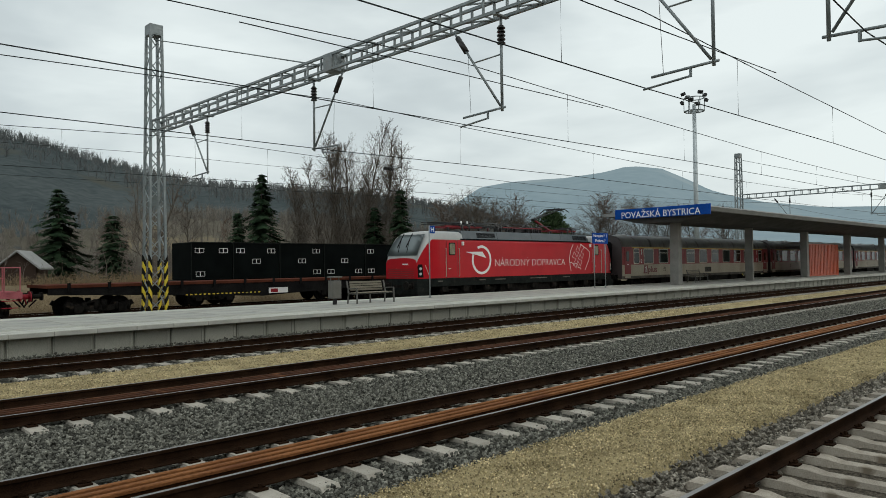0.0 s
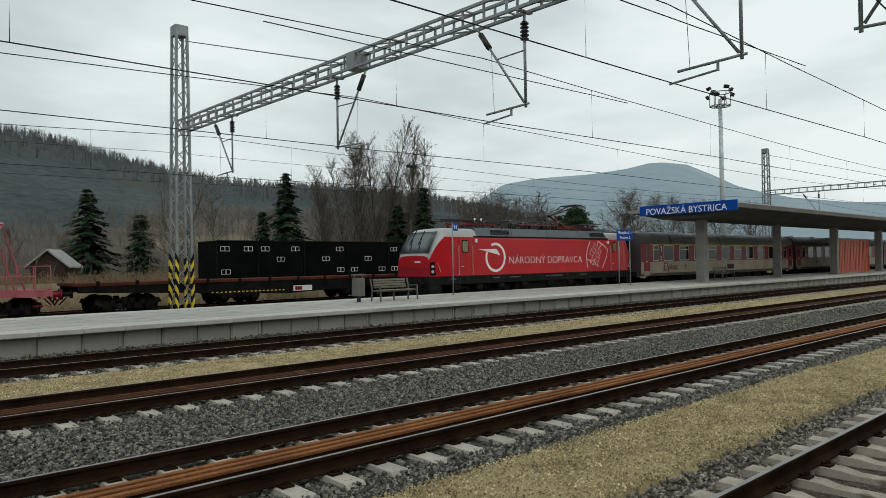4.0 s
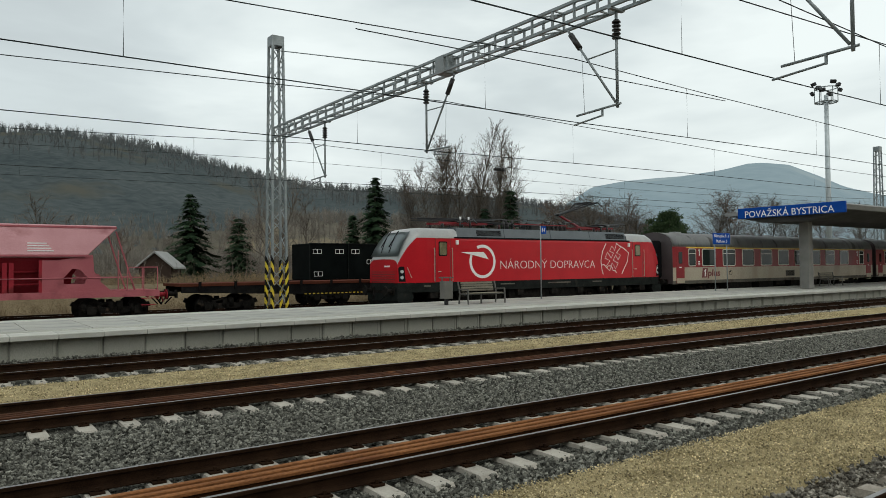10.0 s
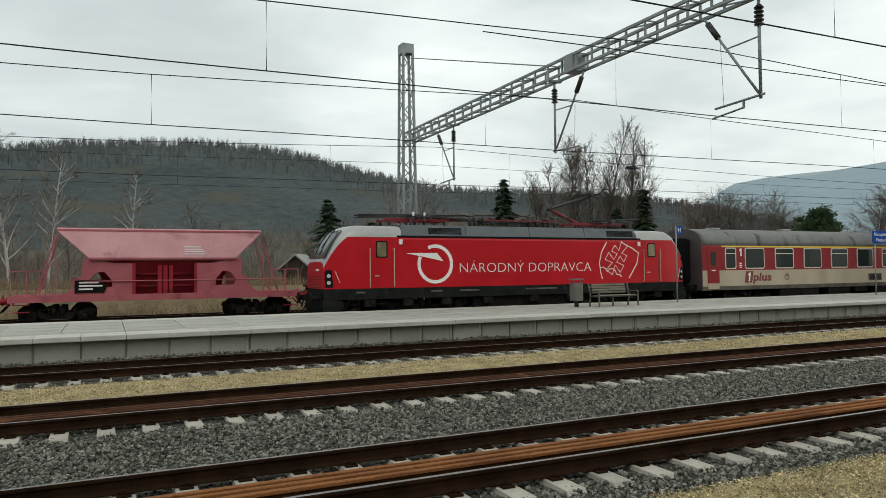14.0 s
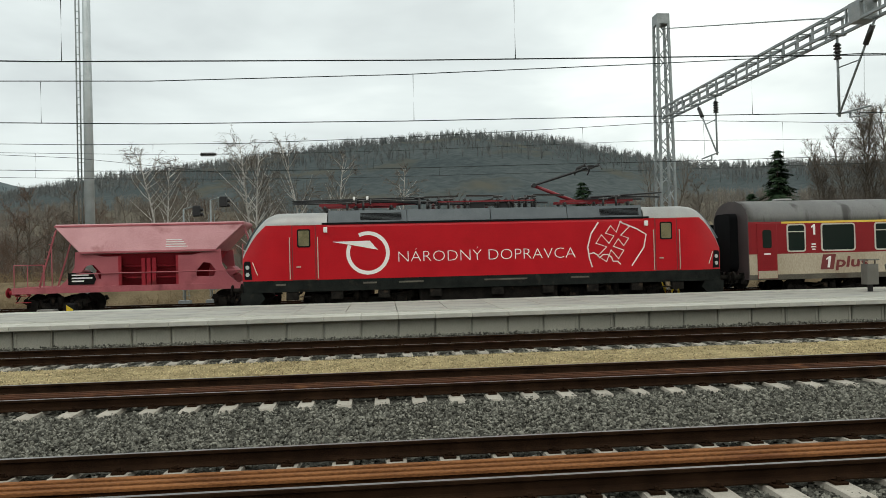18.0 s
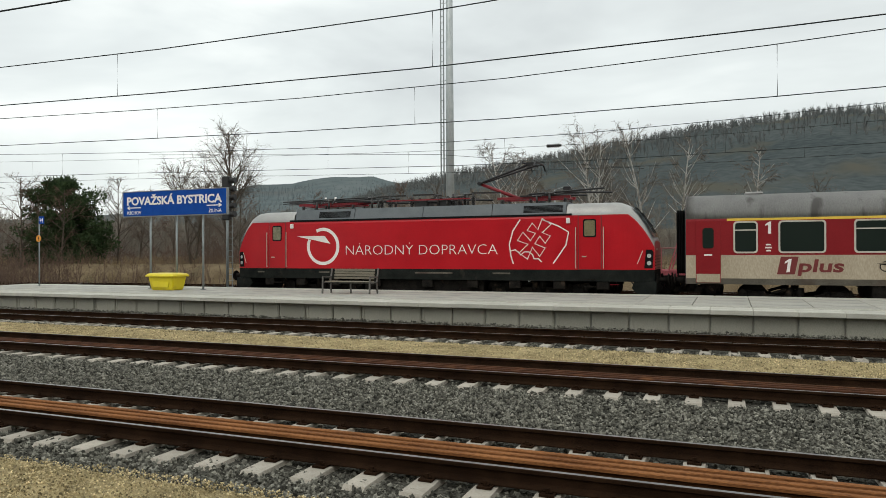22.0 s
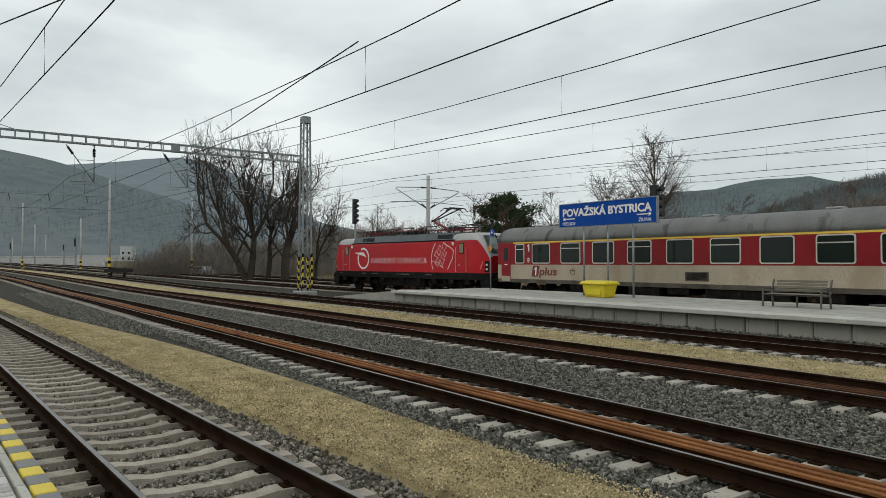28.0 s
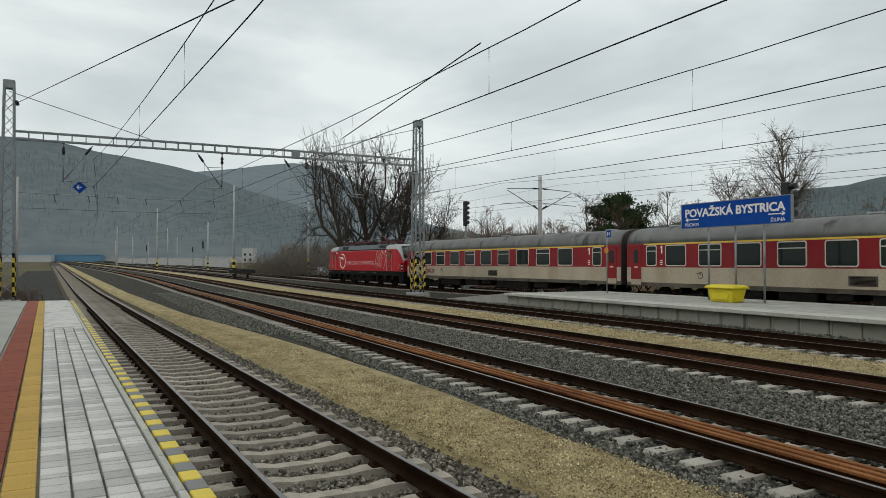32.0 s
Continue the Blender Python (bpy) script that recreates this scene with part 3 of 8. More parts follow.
def cab(parent, s):
    """One end of the locomotive: s = -1 leads. Sole, red sides and a silver crown that runs down beside the windscreen."""
    st = []
    for x in (5.9, 6.6, 7.2, 7.6, 7.8, 7.95, 8.1, 8.25, 8.4, 8.55, 8.67, 8.78, 8.87, 8.94, 8.98):
        top = 3.86 - 1.42 * (max(0.0, x - 7.6) / 1.38) ** 2.1
        line = min(3.39, top - 0.30 + 0.10 * max(0.0, x - 8.3))
        w = HALF if x < 7.5 else HALF - 0.30 * ((x - 7.5) / 1.48) ** 1.7
        st.append((x, min(line, top - 0.04), top, w))

    def ring(q):
        x, line, top, w = q
        half = [(w * 0.985, 0.98), (w, 1.40), (w, min(2.6, (1.4 + line) / 2 + 0.2)), (w - 0.012, line), (w - 0.10, line + (top - line) * 0.62), (w - 0.30, line + (top - line) * 0.9), (w * 0.55, top), (0.0, top + 0.015)]
        pts = half + [(-y, z) for y, z in half[-2::-1]]
        return [(s * x, y, z) for y, z in pts]

    bm = B()
    rings = [[bm.verts.new(p) for p in ring(q)] for q in st]
    n = len(rings[0])
    cut = [0, 1, 1, 2, 2, 2, 2, 2, 2, 2, 2, 1, 1, 0]
    for a, b in zip(rings, rings[1:]):
        for i in range(n - 1):
            f = bm.faces.new((a[i], a[i + 1], b[i + 1], b[i]))
            f.material_index = cut[i]
            f.smooth = 3 <= i <= n - 5
    last = rings[-1]
    # the nose below the windscreen
    for i in range(n // 2):
        j = n - 1 - i
        if j - i > 1:
            f = bm.faces.new((last[i], last[i + 1], last[j - 1], last[j])) if i + 1 != j - 1 else bm.faces.new((last[i], last[i + 1], last[j]))
            f.material_index = 0 if i < 1 else 1
    body = part("cab", fix(bm), [sole_grey, loco_red, loco_silver], parent)
    # windscreen, lamps, wipers, nose details
    bm = B()

    def slope(x):
        return 3.86 - 1.42 * (max(0.0, x - 7.6) / 1.38) ** 2.1

    def pane(y, x, off=0.022):
        return (s * (x + off * 0.8), y, slope(x) + 0.03 + off * 0.6)

    v = [[bm.verts.new(pane(k * (1.17 - 0.04 * j), 8.93 - 0.19 * j)) for k in (-1, -0.5, 0, 0.5, 1)] for j in range(5)]
    for a, b in zip(v, v[1:]):
        for i in range(4):
            bm.faces.new((a[i], a[i + 1], b[i + 1], b[i])).smooth = True
    bmesh.ops.solidify(bm, geom=bm.faces[:], thickness=0.012)
    ws = part("windscreen", fix(bm), sky_tint_glass, body, "sloping windscreen with reflected sky in its colour")
    bm = B()
    for y in (-0.35, 0.32):
        bar(bm, pane(y, 8.86, 0.05), pane(y + 0.28, 8.35, 0.05), 0.03, 0.02)
        bar(bm, pane(y + 0.2, 8.72, 0.06), pane(y + 0.34, 8.12, 0.06), 0.05, 0.02)
    part("wiper", fix(bm), rubber, ws)
    for q in (-1, 1):
        bm = B()
        prism(bm, [(8.64, 1.46), (8.92, 1.46), (8.95, 2.02), (8.90, 2.12), (8.70, 2.12)], 0, 0.03)
        for vv in bm.verts:
            t = (vv.co.x - 8.5) / 0.48
            wy = HALF - 0.30 * ((vv.co.x - 7.5) / 1.48) ** 1.7
            vv.co = (s * vv.co.x, q * (wy + 0.004 + (0.02 if vv.co.y > 0.01 else -0.02)), vv.co.z)
        lamp = part("headlight", fix(bm), rubber, body, "dark headlight housing with clear lenses")
        for z in (1.64, 1.90):
            bm = B()
            wy = HALF - 0.30 * ((8.8 - 7.5) / 1.48) ** 1.7 + 0.03
            rod(bm, (s * 8.79, q * (wy - 0.03), z), (s * 8.81, q * (wy + 0.012), z), 0.075, 14)
            part("lens", fix(bm), lamp_lens, lamp)
        bm = B()
        rod(bm, (s * 8.42, q * 1.46, 1.62), (s * 8.60, q * 1.41, 2.08), 0.016, 6)
        part("hand_rail", fix(bm), chrome, body)
    swan_bm = B()
    box(swan_bm, min(s * 8.98, s * 8.99), max(s * 8.98, s * 8.99), -0.55, -0.1, 2.10, 2.17)
    part("number_bar", swan_bm, white_film, body)
    for z in (1.45, 1.56, 1.67, 1.78, 1.89):
        bm = B()
        bar(bm, (s * 8.985, -1.0, z), (s * 8.985, 1.0, z), 0.03, 0.03)
        part("nose_slat", fix(bm), logo_red, body)
    bm = B()
    prism(bm, [(8.3, 0.98), (9.05, 0.98), (9.05, 0.62), (8.9, 0.38), (8.55, 0.36), (8.2, 0.75)], -1.3, 1.3)
    for vv in bm.verts:
        vv.co.x *= s
    part("snow_plough", fix(bm), sole_grey, body)
    buffers(body, s * 9.03, s)
    return body


def loco_door(parent, x, y):
    q = 1 if y > 0 else -1
    bm = B()
    box(bm, x - 0.43, x + 0.43, min(y, y + q * 0.006), max(y, y + q * 0.006), 1.40, 3.385)
    part("door_seal", fix(bm), logo_red, parent)
    bm = B()
    box(bm, x - 0.40, x + 0.40, min(y, y + q * 0.012), max(y, y + q * 0.012), 1.42, 3.36)
    bevel(bm, 0.01)
    d = part("cab_door", bm, loco_red, parent)
    bm = B()
    prism(bm, rounded(x - 0.24, x + 0.24, 2.58, 3.24, 0.07), y + q * 0.012, y + q * 0.022)
    w = part("window_frame", fix(bm), rubber, d)
    bm = B()
    prism(bm, rounded(x - 0.19, x + 0.19, 2.63, 3.19, 0.05), y + q * 0.02, y + q * 0.03)
    part("pane", fix(bm), cab_pane, w)
    for k in (-0.5, 0.5):
        bm = B()
        rod(bm, (x + k, y + q * 0.07, 1.45), (x + k, y + q * 0.07, 2.95), 0.017, 6)
        for z in (1.47, 2.2, 2.93):
            rod(bm, (x + k, y, z), (x + k, y + q * 0.07, z), 0.012, 5)
        part("hand_rail", fix(bm), chrome, d)
    bm = B()
    box(bm, x - 0.28, x - 0.12, min(y + q * 0.012, y + q * 0.05), max(y + q * 0.012, y + q * 0.05), 1.86, 1.90)
    part("door_handle", fix(bm), chrome, d)
    side = x + (0.78 if x < 0 else -0.78)
    bm = B()
    box(bm, side - 0.07, side + 0.07, min(y, y + q * 0.1), max(y, y + q * 0.1), 3.1, 3.3)
    bevel(bm, 0.02)
    part("side_camera", bm, white_film, parent)
    for z in (0.52, 0.78, 1.04):
        bm = B()
        box(bm, x - 0.24, x + 0.24, min(y - q * 0.12, y), max(y - q * 0.12, y), z, z + 0.03)
        part("step", fix(bm), bogie_black, parent)


def pantograph(parent, x, s, raised):
    """A single-arm pantograph; its knee points towards s."""
    base = part("pantograph", panto_base(x + (1.2 if raised else -1.1)), red_paint, parent, "red and black single-arm pantograph, " + ("raised" if raised else "folded"))
    for q in (-1, 1):
        for k in (-1.25, -0.1, 1.25):
            bm = B()
            xx = x + k + (1.2 if raised else -1.1)
            rod(bm, (xx, q * 0.5, 3.93), (xx, q * 0.5, 4.13), 0.055, 8)
            for z in (3.96, 4.01, 4.06):
                rod(bm, (xx, q * 0.5, z), (xx, q * 0.5, z + 0.02), 0.09, 10)
            part("insulator", fix(bm), porcelain, base)
    if not raised:
        for q in (-0.42, 0.42):
            bm = B()
            rod(bm, (x - 3.6, q * 0.6, 4.36), (x + 1.6, q, 4.42), 0.026, 8)
            rod(bm, (x - 3.6, q * 0.6, 4.27), (x - 1.2, q, 4.30), 0.022, 8)
            part("folded_arm", fix(bm), black_metal, base)
        for k in (-1.25, -0.75):
            bm = B()
            rod(bm, (x + k, -0.45, 4.25), (x + k, -0.45, 4.48), 0.045, 8)
            part("horn_insulator", fix(bm), white_film, base)
    else:
        for a, b in (((x + 1.0, -0.45, 4.30), (x + 3.9, -0.3, 4.46)), ((x + 2.3, 0.4, 4.42), (x + 4.1, 0.4, 4.34))):
            bm = B()
            rod(bm, a, b, 0.035, 8)
            part("damper_rod", fix(bm), black_metal, base)
    foot, knee = Vector((x - s * 0.5, 0, 4.18)), Vector((x + s * 1.15, 0, 4.84 if raised else 4.24))
    head = Vector((x - s * 1.05, 0, 5.50)) if raised else Vector((x - s * 0.9, 0, 4.30))
    bm = B()
    rod(bm, foot, knee, 0.075, 8, 0.065)
    part("lower_arm", fix(bm), red_paint, base)
    bm = B()
    for q in (-1, 1):
        rod(bm, knee + Vector((0, q * 0.08, 0)), head + Vector((0, q * 0.35, 0)), 0.045, 6)
    rod(bm, knee - Vector((0, 0.14, 0)), knee + Vector((0, 0.14, 0)), 0.08, 8)
    part("upper_arm", fix(bm), black_metal, base)
    bm = B()
    for k in (-0.27, 0.27):
        bar(bm, head + Vector((k, -0.62, 0.06)), head + Vector((k, 0.62, 0.06)), 0.08, 0.07)
        for q in (-1, 1):
            rod(bm, head + Vector((k, q * 0.62, 0.06)), head + Vector((k, q * 0.95, -0.16)), 0.03, 6)
    for q in (-0.4, 0.4):
        rod(bm, head + Vector((-0.3, q, 0.02)), head + Vector((0.3, q, 0.02)), 0.025, 6)
        box(bm, head.x - 0.12, head.x + 0.12, head.y + q - 0.06, head.y + q + 0.06, head.z - 0.05, head.z + 0.05)
    part("collector_head", fix(bm), black_metal, base)


def panto_base(x):
    bm = B()
    for q in (-0.5, 0.5):
        bar(bm, (x - 1.45, q, 4.16), (x + 1.45, q, 4.16), 0.08, 0.10)
    for k in (-1.3, -0.4, 0.4, 1.3):
        bar(bm, (x + k, -0.5, 4.14), (x + k, 0.5, 4.14), 0.07, 0.07)
    return fix(bm)


def swan(parent, name, x, z, r, y, material, s=-1):
    """A ring with a wedge-shaped beak, as a plain emblem."""
    bm = B()
    ribbon(bm, [(x + r * math.cos(radians(a)), z + r * math.sin(radians(a))) for a in range(-204, 117, 8)], r * 0.19, y)
    ob = part(name, bm, material, parent)
    bm = B()
    prism(bm, [(x - r * 1.8, z + r * 0.6), (x + r * 0.1, z + r * 0.62), (x + r * 0.5, z + r * 0.15), (x - r * 0.72, z + r * 0.40)], y - 0.008, y)
    part("emblem_beak", fix(bm), material, ob)
    return ob


def build_loco():
    lo = empty("electric_locomotive", pose(CENTRE[0][1], TRACKS["e"], 0), "modern red electric locomotive with silver cab roofs and white lettering", "locomotive")
    bm = B()
    half = [(HALF * 0.985, 0.98), (HALF, 1.40), (HALF, 3.30), (HALF - 0.03, 3.39)]
    ys = half + [(-y, z) for y, z in half[::-1]]
    rings = sweep(bm, lambda x: [(x, y, z) for y, z in ys], (-5.9, 5.9))
    for f in bm.faces:
        c = f.calc_center_median()
        f.material_index = 0 if c.z < 1.39 else 1
    body = part("body", fix(bm), [sole_grey, loco_red], lo)
    for s in (-1, 1):
        cab(lo, s)
        for q in (-1, 1):
            loco_door(lo, s * 6.75, q * HALF)
    # roof covers with sloping sides, and the dark grilles at their ends
    edges = [-5.88, -3.0, 0.1, 3.0, 5.88]
    for a, b in zip(edges, edges[1:]):
        bm = B()
        prism(bm, [(-HALF + 0.05, 3.39), (HALF - 0.05, 3.39), (HALF - 0.20, 3.90), (0.6, 3.93), (-0.6, 3.93), (-HALF + 0.20, 3.90)], a + 0.012, b - 0.012, axis="x")
        c = part("roof_cover", fix(bm), roof_cover_grey, lo)
    for x in (-3.95, 5.0):
        for q in (-1, 1):
            bm = B()
            for k in range(6):
                z = 3.55 + k * 0.045
                yy = HALF - 0.05 - 0.15 * (z - 3.39) / 0.51 + 0.006
                bar(bm, (x - 0.75, q * yy, z), (x + 0.75, q * yy, z), 0.012, 0.03)
            part("vent_grille", fix(bm), rubber, lo)
    pantograph(lo, 3.2, -1, True)
    pantograph(lo, -3.7, 1, False)
    bm = B()
    for x in (-1.9, -0.9, 0.2, 1.1):
        rod(bm, (x, 0.3, 3.92), (x, 0.3, 4.22), 0.06, 8)
        for k in range(4):
            rod(bm, (x, 0.3, 3.97 + 0.06 * k), (x, 0.3, 3.99 + 0.06 * k), 0.1, 10)
    tagged(part("roof_insulators", fix(bm), brown_insulator, lo, "dark brown roof insulators"), kind="stuff")
    for a, b in (((-2.9, 0.3, 4.24), (1.9, 0.3, 4.24)), ((-1.9, -0.5, 4.12), (1.1, -0.5, 4.12)), ((1.1, 0.3, 4.24), (2.6, 0.0, 4.16)), ((-5.0, 0.0, 4.33), (-1.6, 0.0, 4.26)), ((4.2, 0.0, 4.3), (6.4, 0.0, 4.24))):
        bm = B()
        rod(bm, a, b, 0.04, 6)
        part("busbar", fix(bm), black_metal, lo)
    for k, x in enumerate((-5.2, -4.6, -2.5, -2.2, -1.4, 0.5, 0.9, 1.5, 1.8, 4.6, 5.1)):
        bm = B()
        rod(bm, (x, -0.75, 3.90), (x, -0.75, 4.20 + 0.08 * (k % 3)), 0.045, 8)
        rod(bm, (x - 0.18, -0.75, 4.20 + 0.08 * (k % 3)), (x + 0.18, -0.75, 4.21 + 0.08 * (k % 3)), 0.04, 8)
        part("roof_fitting", fix(bm), porcelain, lo)
    # the row of black insulators and the busbar amidships
    for k, x in enumerate((-2.15, -1.75, -0.75, 0.55, 0.85, 1.1, 1.35, 1.6, 1.95)):
        bm = B()
        tall = 4.42 if k % 2 or k > 6 else 4.34
        rod(bm, (x, -0.55, 3.92), (x, -0.55, tall), 0.05, 8)
        for j in range(5):
            rod(bm, (x, -0.55, 3.98 + 0.07 * j), (x, -0.55, 4.01 + 0.07 * j), 0.095, 10)
        part("roof_insulator", fix(bm), porcelain, lo)
    for a, b in (((-2.3, 4.40), (-1.0, 4.42)), ((-0.7, 4.43), (0.6, 4.42)), ((1.9, 4.43), (3.1, 4.40)), ((-0.55, 4.08), (0.35, 4.30)), ((-0.1, 4.02), (0.5, 4.06))):
        bm = B()
        bar(bm, (a[0], -0.55, a[1]), (b[0], -0.55, b[1]), 0.06, 0.06)
        part("busbar", fix(bm), porcelain, lo)
    for q in (-1, 1):
        bm = B()
        bar(bm, (-6.1, q * (HALF - 0.02), 3.425), (6.1, q * (HALF - 0.02), 3.425), 0.05, 0.07)
        part("roof_edge", fix(bm), rubber, lo)
    for a, b in (((-5.4, -0.75, 4.30), (-2.6, -0.75, 4.22)), ((-1.8, -0.78, 4.20), (1.9, -0.78, 4.20)), ((3.9, -0.6, 4.22), (6.2, -0.6, 4.28))):
        bm = B()
        bar(bm, a, b, 0.05, 0.05)
        part("roof_pipe", fix(bm), red_paint if a[0] > -3 and a[0] < 0 else black_metal, lo)
    for x in (-0.3, 0.75):
        bm = B()
        box(bm, x - 0.28, x + 0.28, -0.7, 0.1, 3.92, 4.18)
        rod(bm, (x - 0.2, -0.3, 4.18), (x - 0.2, -0.3, 4.32), 0.07, 8)
        bevel(bm, 0.02)
        part("roof_switch_box", bm, black_metal, lo)
    # lettering and emblems, on both sides
    for q in (-1, 1):
        y = q * (HALF + 0.004)
        turn = Matrix.Identity(4) if q < 0 else pose(0, 0, 0, 0, 0, 180)
        lettering("lettering", "NÁRODNÝ DOPRAVCA", 0.42, pose(-0.05, y, 2.22) @ turn, white_film, lo, 6.6, "white painted lettering", thin=0.012)
    swan(lo, "emblem", -4.45, 2.33, 0.72, -HALF - 0.004, white_film)
    y = -HALF - 0.004
    bm = B()
    ribbon(bm, [(4.15, 3.28), (3.86, 2.85), (3.72, 2.35), (3.78, 1.92), (3.88, 1.60)], 0.05, y)
    ribbon(bm, [(4.95, 3.28), (5.62, 3.0), (5.98, 2.78), (5.88, 2.3), (5.4, 1.62)], 0.05, y)
    ribbon(bm, [(3.78, 2.10), (3.95, 2.14), (4.08, 2.05), (4.16, 1.94), (4.3, 2.06), (4.48, 2.06), (4.62, 1.96), (4.68, 1.80), (4.85, 1.80), (4.97, 1.68)], 0.045, y)
    sh = part("shield_emblem", bm, shield_film, lo, "thin white outline of a shield")
    bm = B()
    cross = [(-0.2, -0.85), (0.2, -0.85), (0.10, -0.38), (0.52, -0.5), (0.52, -0.12), (0.10, -0.22), (0.10, 0.12), (0.42, 0.02), (0.42, 0.36), (0.10, 0.28), (0.2, 0.72), (-0.2, 0.72), (-0.10, 0.28), (-0.42, 0.36), (-0.42, 0.02), (-0.10, 0.12), (-0.10, -0.22), (-0.52, -0.12), (-0.52, -0.5), (-0.10, -0.38)]
    c, s_ = math.cos(radians(-35)), math.sin(radians(-35))
    ribbon(bm, [(4.75 + (x * c - z * s_), 2.6 + (x * s_ + z * c)) for x, z in cross], 0.045, y, closed=True)
    part("double_cross", bm, shield_film, sh)
    for x, w in ((-4.4, 0.5), (-2.9, 0.9), (0.6, 1.6), (3.4, 0.7), (-7.6, 0.35)):
        bm = B()
        box(bm, x - w / 2, x + w / 2, y + 0.002, y + 0.01, 1.22, 1.28)
        part("marking_bar", bm, coach_sole, lo)
    # running gear
    for x in (-4.75, 4.75):
        bogie(lo, x, 3.0, 0.62, True)
    bm = B()
    box(bm, -2.6, 2.6, -1.25, 1.25, 0.42, 0.98)
    bevel(bm, 0.04)
    part("transformer_box", bm, bogie_black, lo)
    for x in (-7.2, -5.6, -3.9, -2.0, 0.3, 2.2, 3.9, 5.6, 7.2):
        bm = B()
        box(bm, x - 0.22, x + 0.22, -1.44, -1.2, 0.68, 0.98)
        bevel(bm, 0.02)
        part("equipment_box", bm, bogie_black, lo)
    return lo


def coach_window(x0, x1, vent):
    """Shared meshes of a window: rounded metal frame and dark pane."""
    key = (round(x1 - x0, 2), vent)
    if key not in WINDOWS:
        w = (x1 - x0) / 2
        f = B()
        outer, inner = rounded(-w, w, 0, 1.08, 0.12), rounded(-w + 0.055, w - 0.055, 0.055, 1.025, 0.08)
        a = [f.verts.new((x, -0.02, z)) for x, z in outer]
        b = [f.verts.new((x, -0.02, z)) for x, z in inner]
        c = [f.verts.new((x, 0.02, z)) for x, z in outer]
        for i in range(len(a)):
            j = (i + 1) % len(a)
            f.faces.new((a[i], a[j], b[j], b[i]))
            f.faces.new((c[i], c[j], a[j], a[i]))
        if vent:
            box(f, -w + 0.05, w - 0.05, -0.022, 0.0, 0.76, 0.80)
        fix(f)
        p = B()
        prism(p, rounded(-w + 0.05, w - 0.05, 0.05, 1.03, 0.08), -0.006, 0.012)
        fix(p)
        fm, pm = bpy.data.meshes.new("window_frame"), bpy.data.meshes.new("pane")
        f.to_mesh(fm), p.to_mesh(pm)
        f.free(), p.free()
        fm.materials.append(frame_alu)
        pm.materials.append(dark_glass)
        WINDOWS[key] = fm, pm
    return WINDOWS[key]


WINDOWS = {}


def numeral_one(parent, name, x, y, z, h, material, lean=0.0, label=""):
    """An upright 1 with its flag."""
    bm = B()
    k = lambda u, v: (x + h * (u + lean * v), z + h * v)
    prism(bm, [k(-0.02, -0.5), k(0.2, -0.5), k(0.2, 0.5), k(0.04, 0.5), k(-0.22, 0.3), k(-0.22, 0.14), k(-0.02, 0.26)], y - 0.006, y)
    return part(name, fix(bm), material, parent, label)


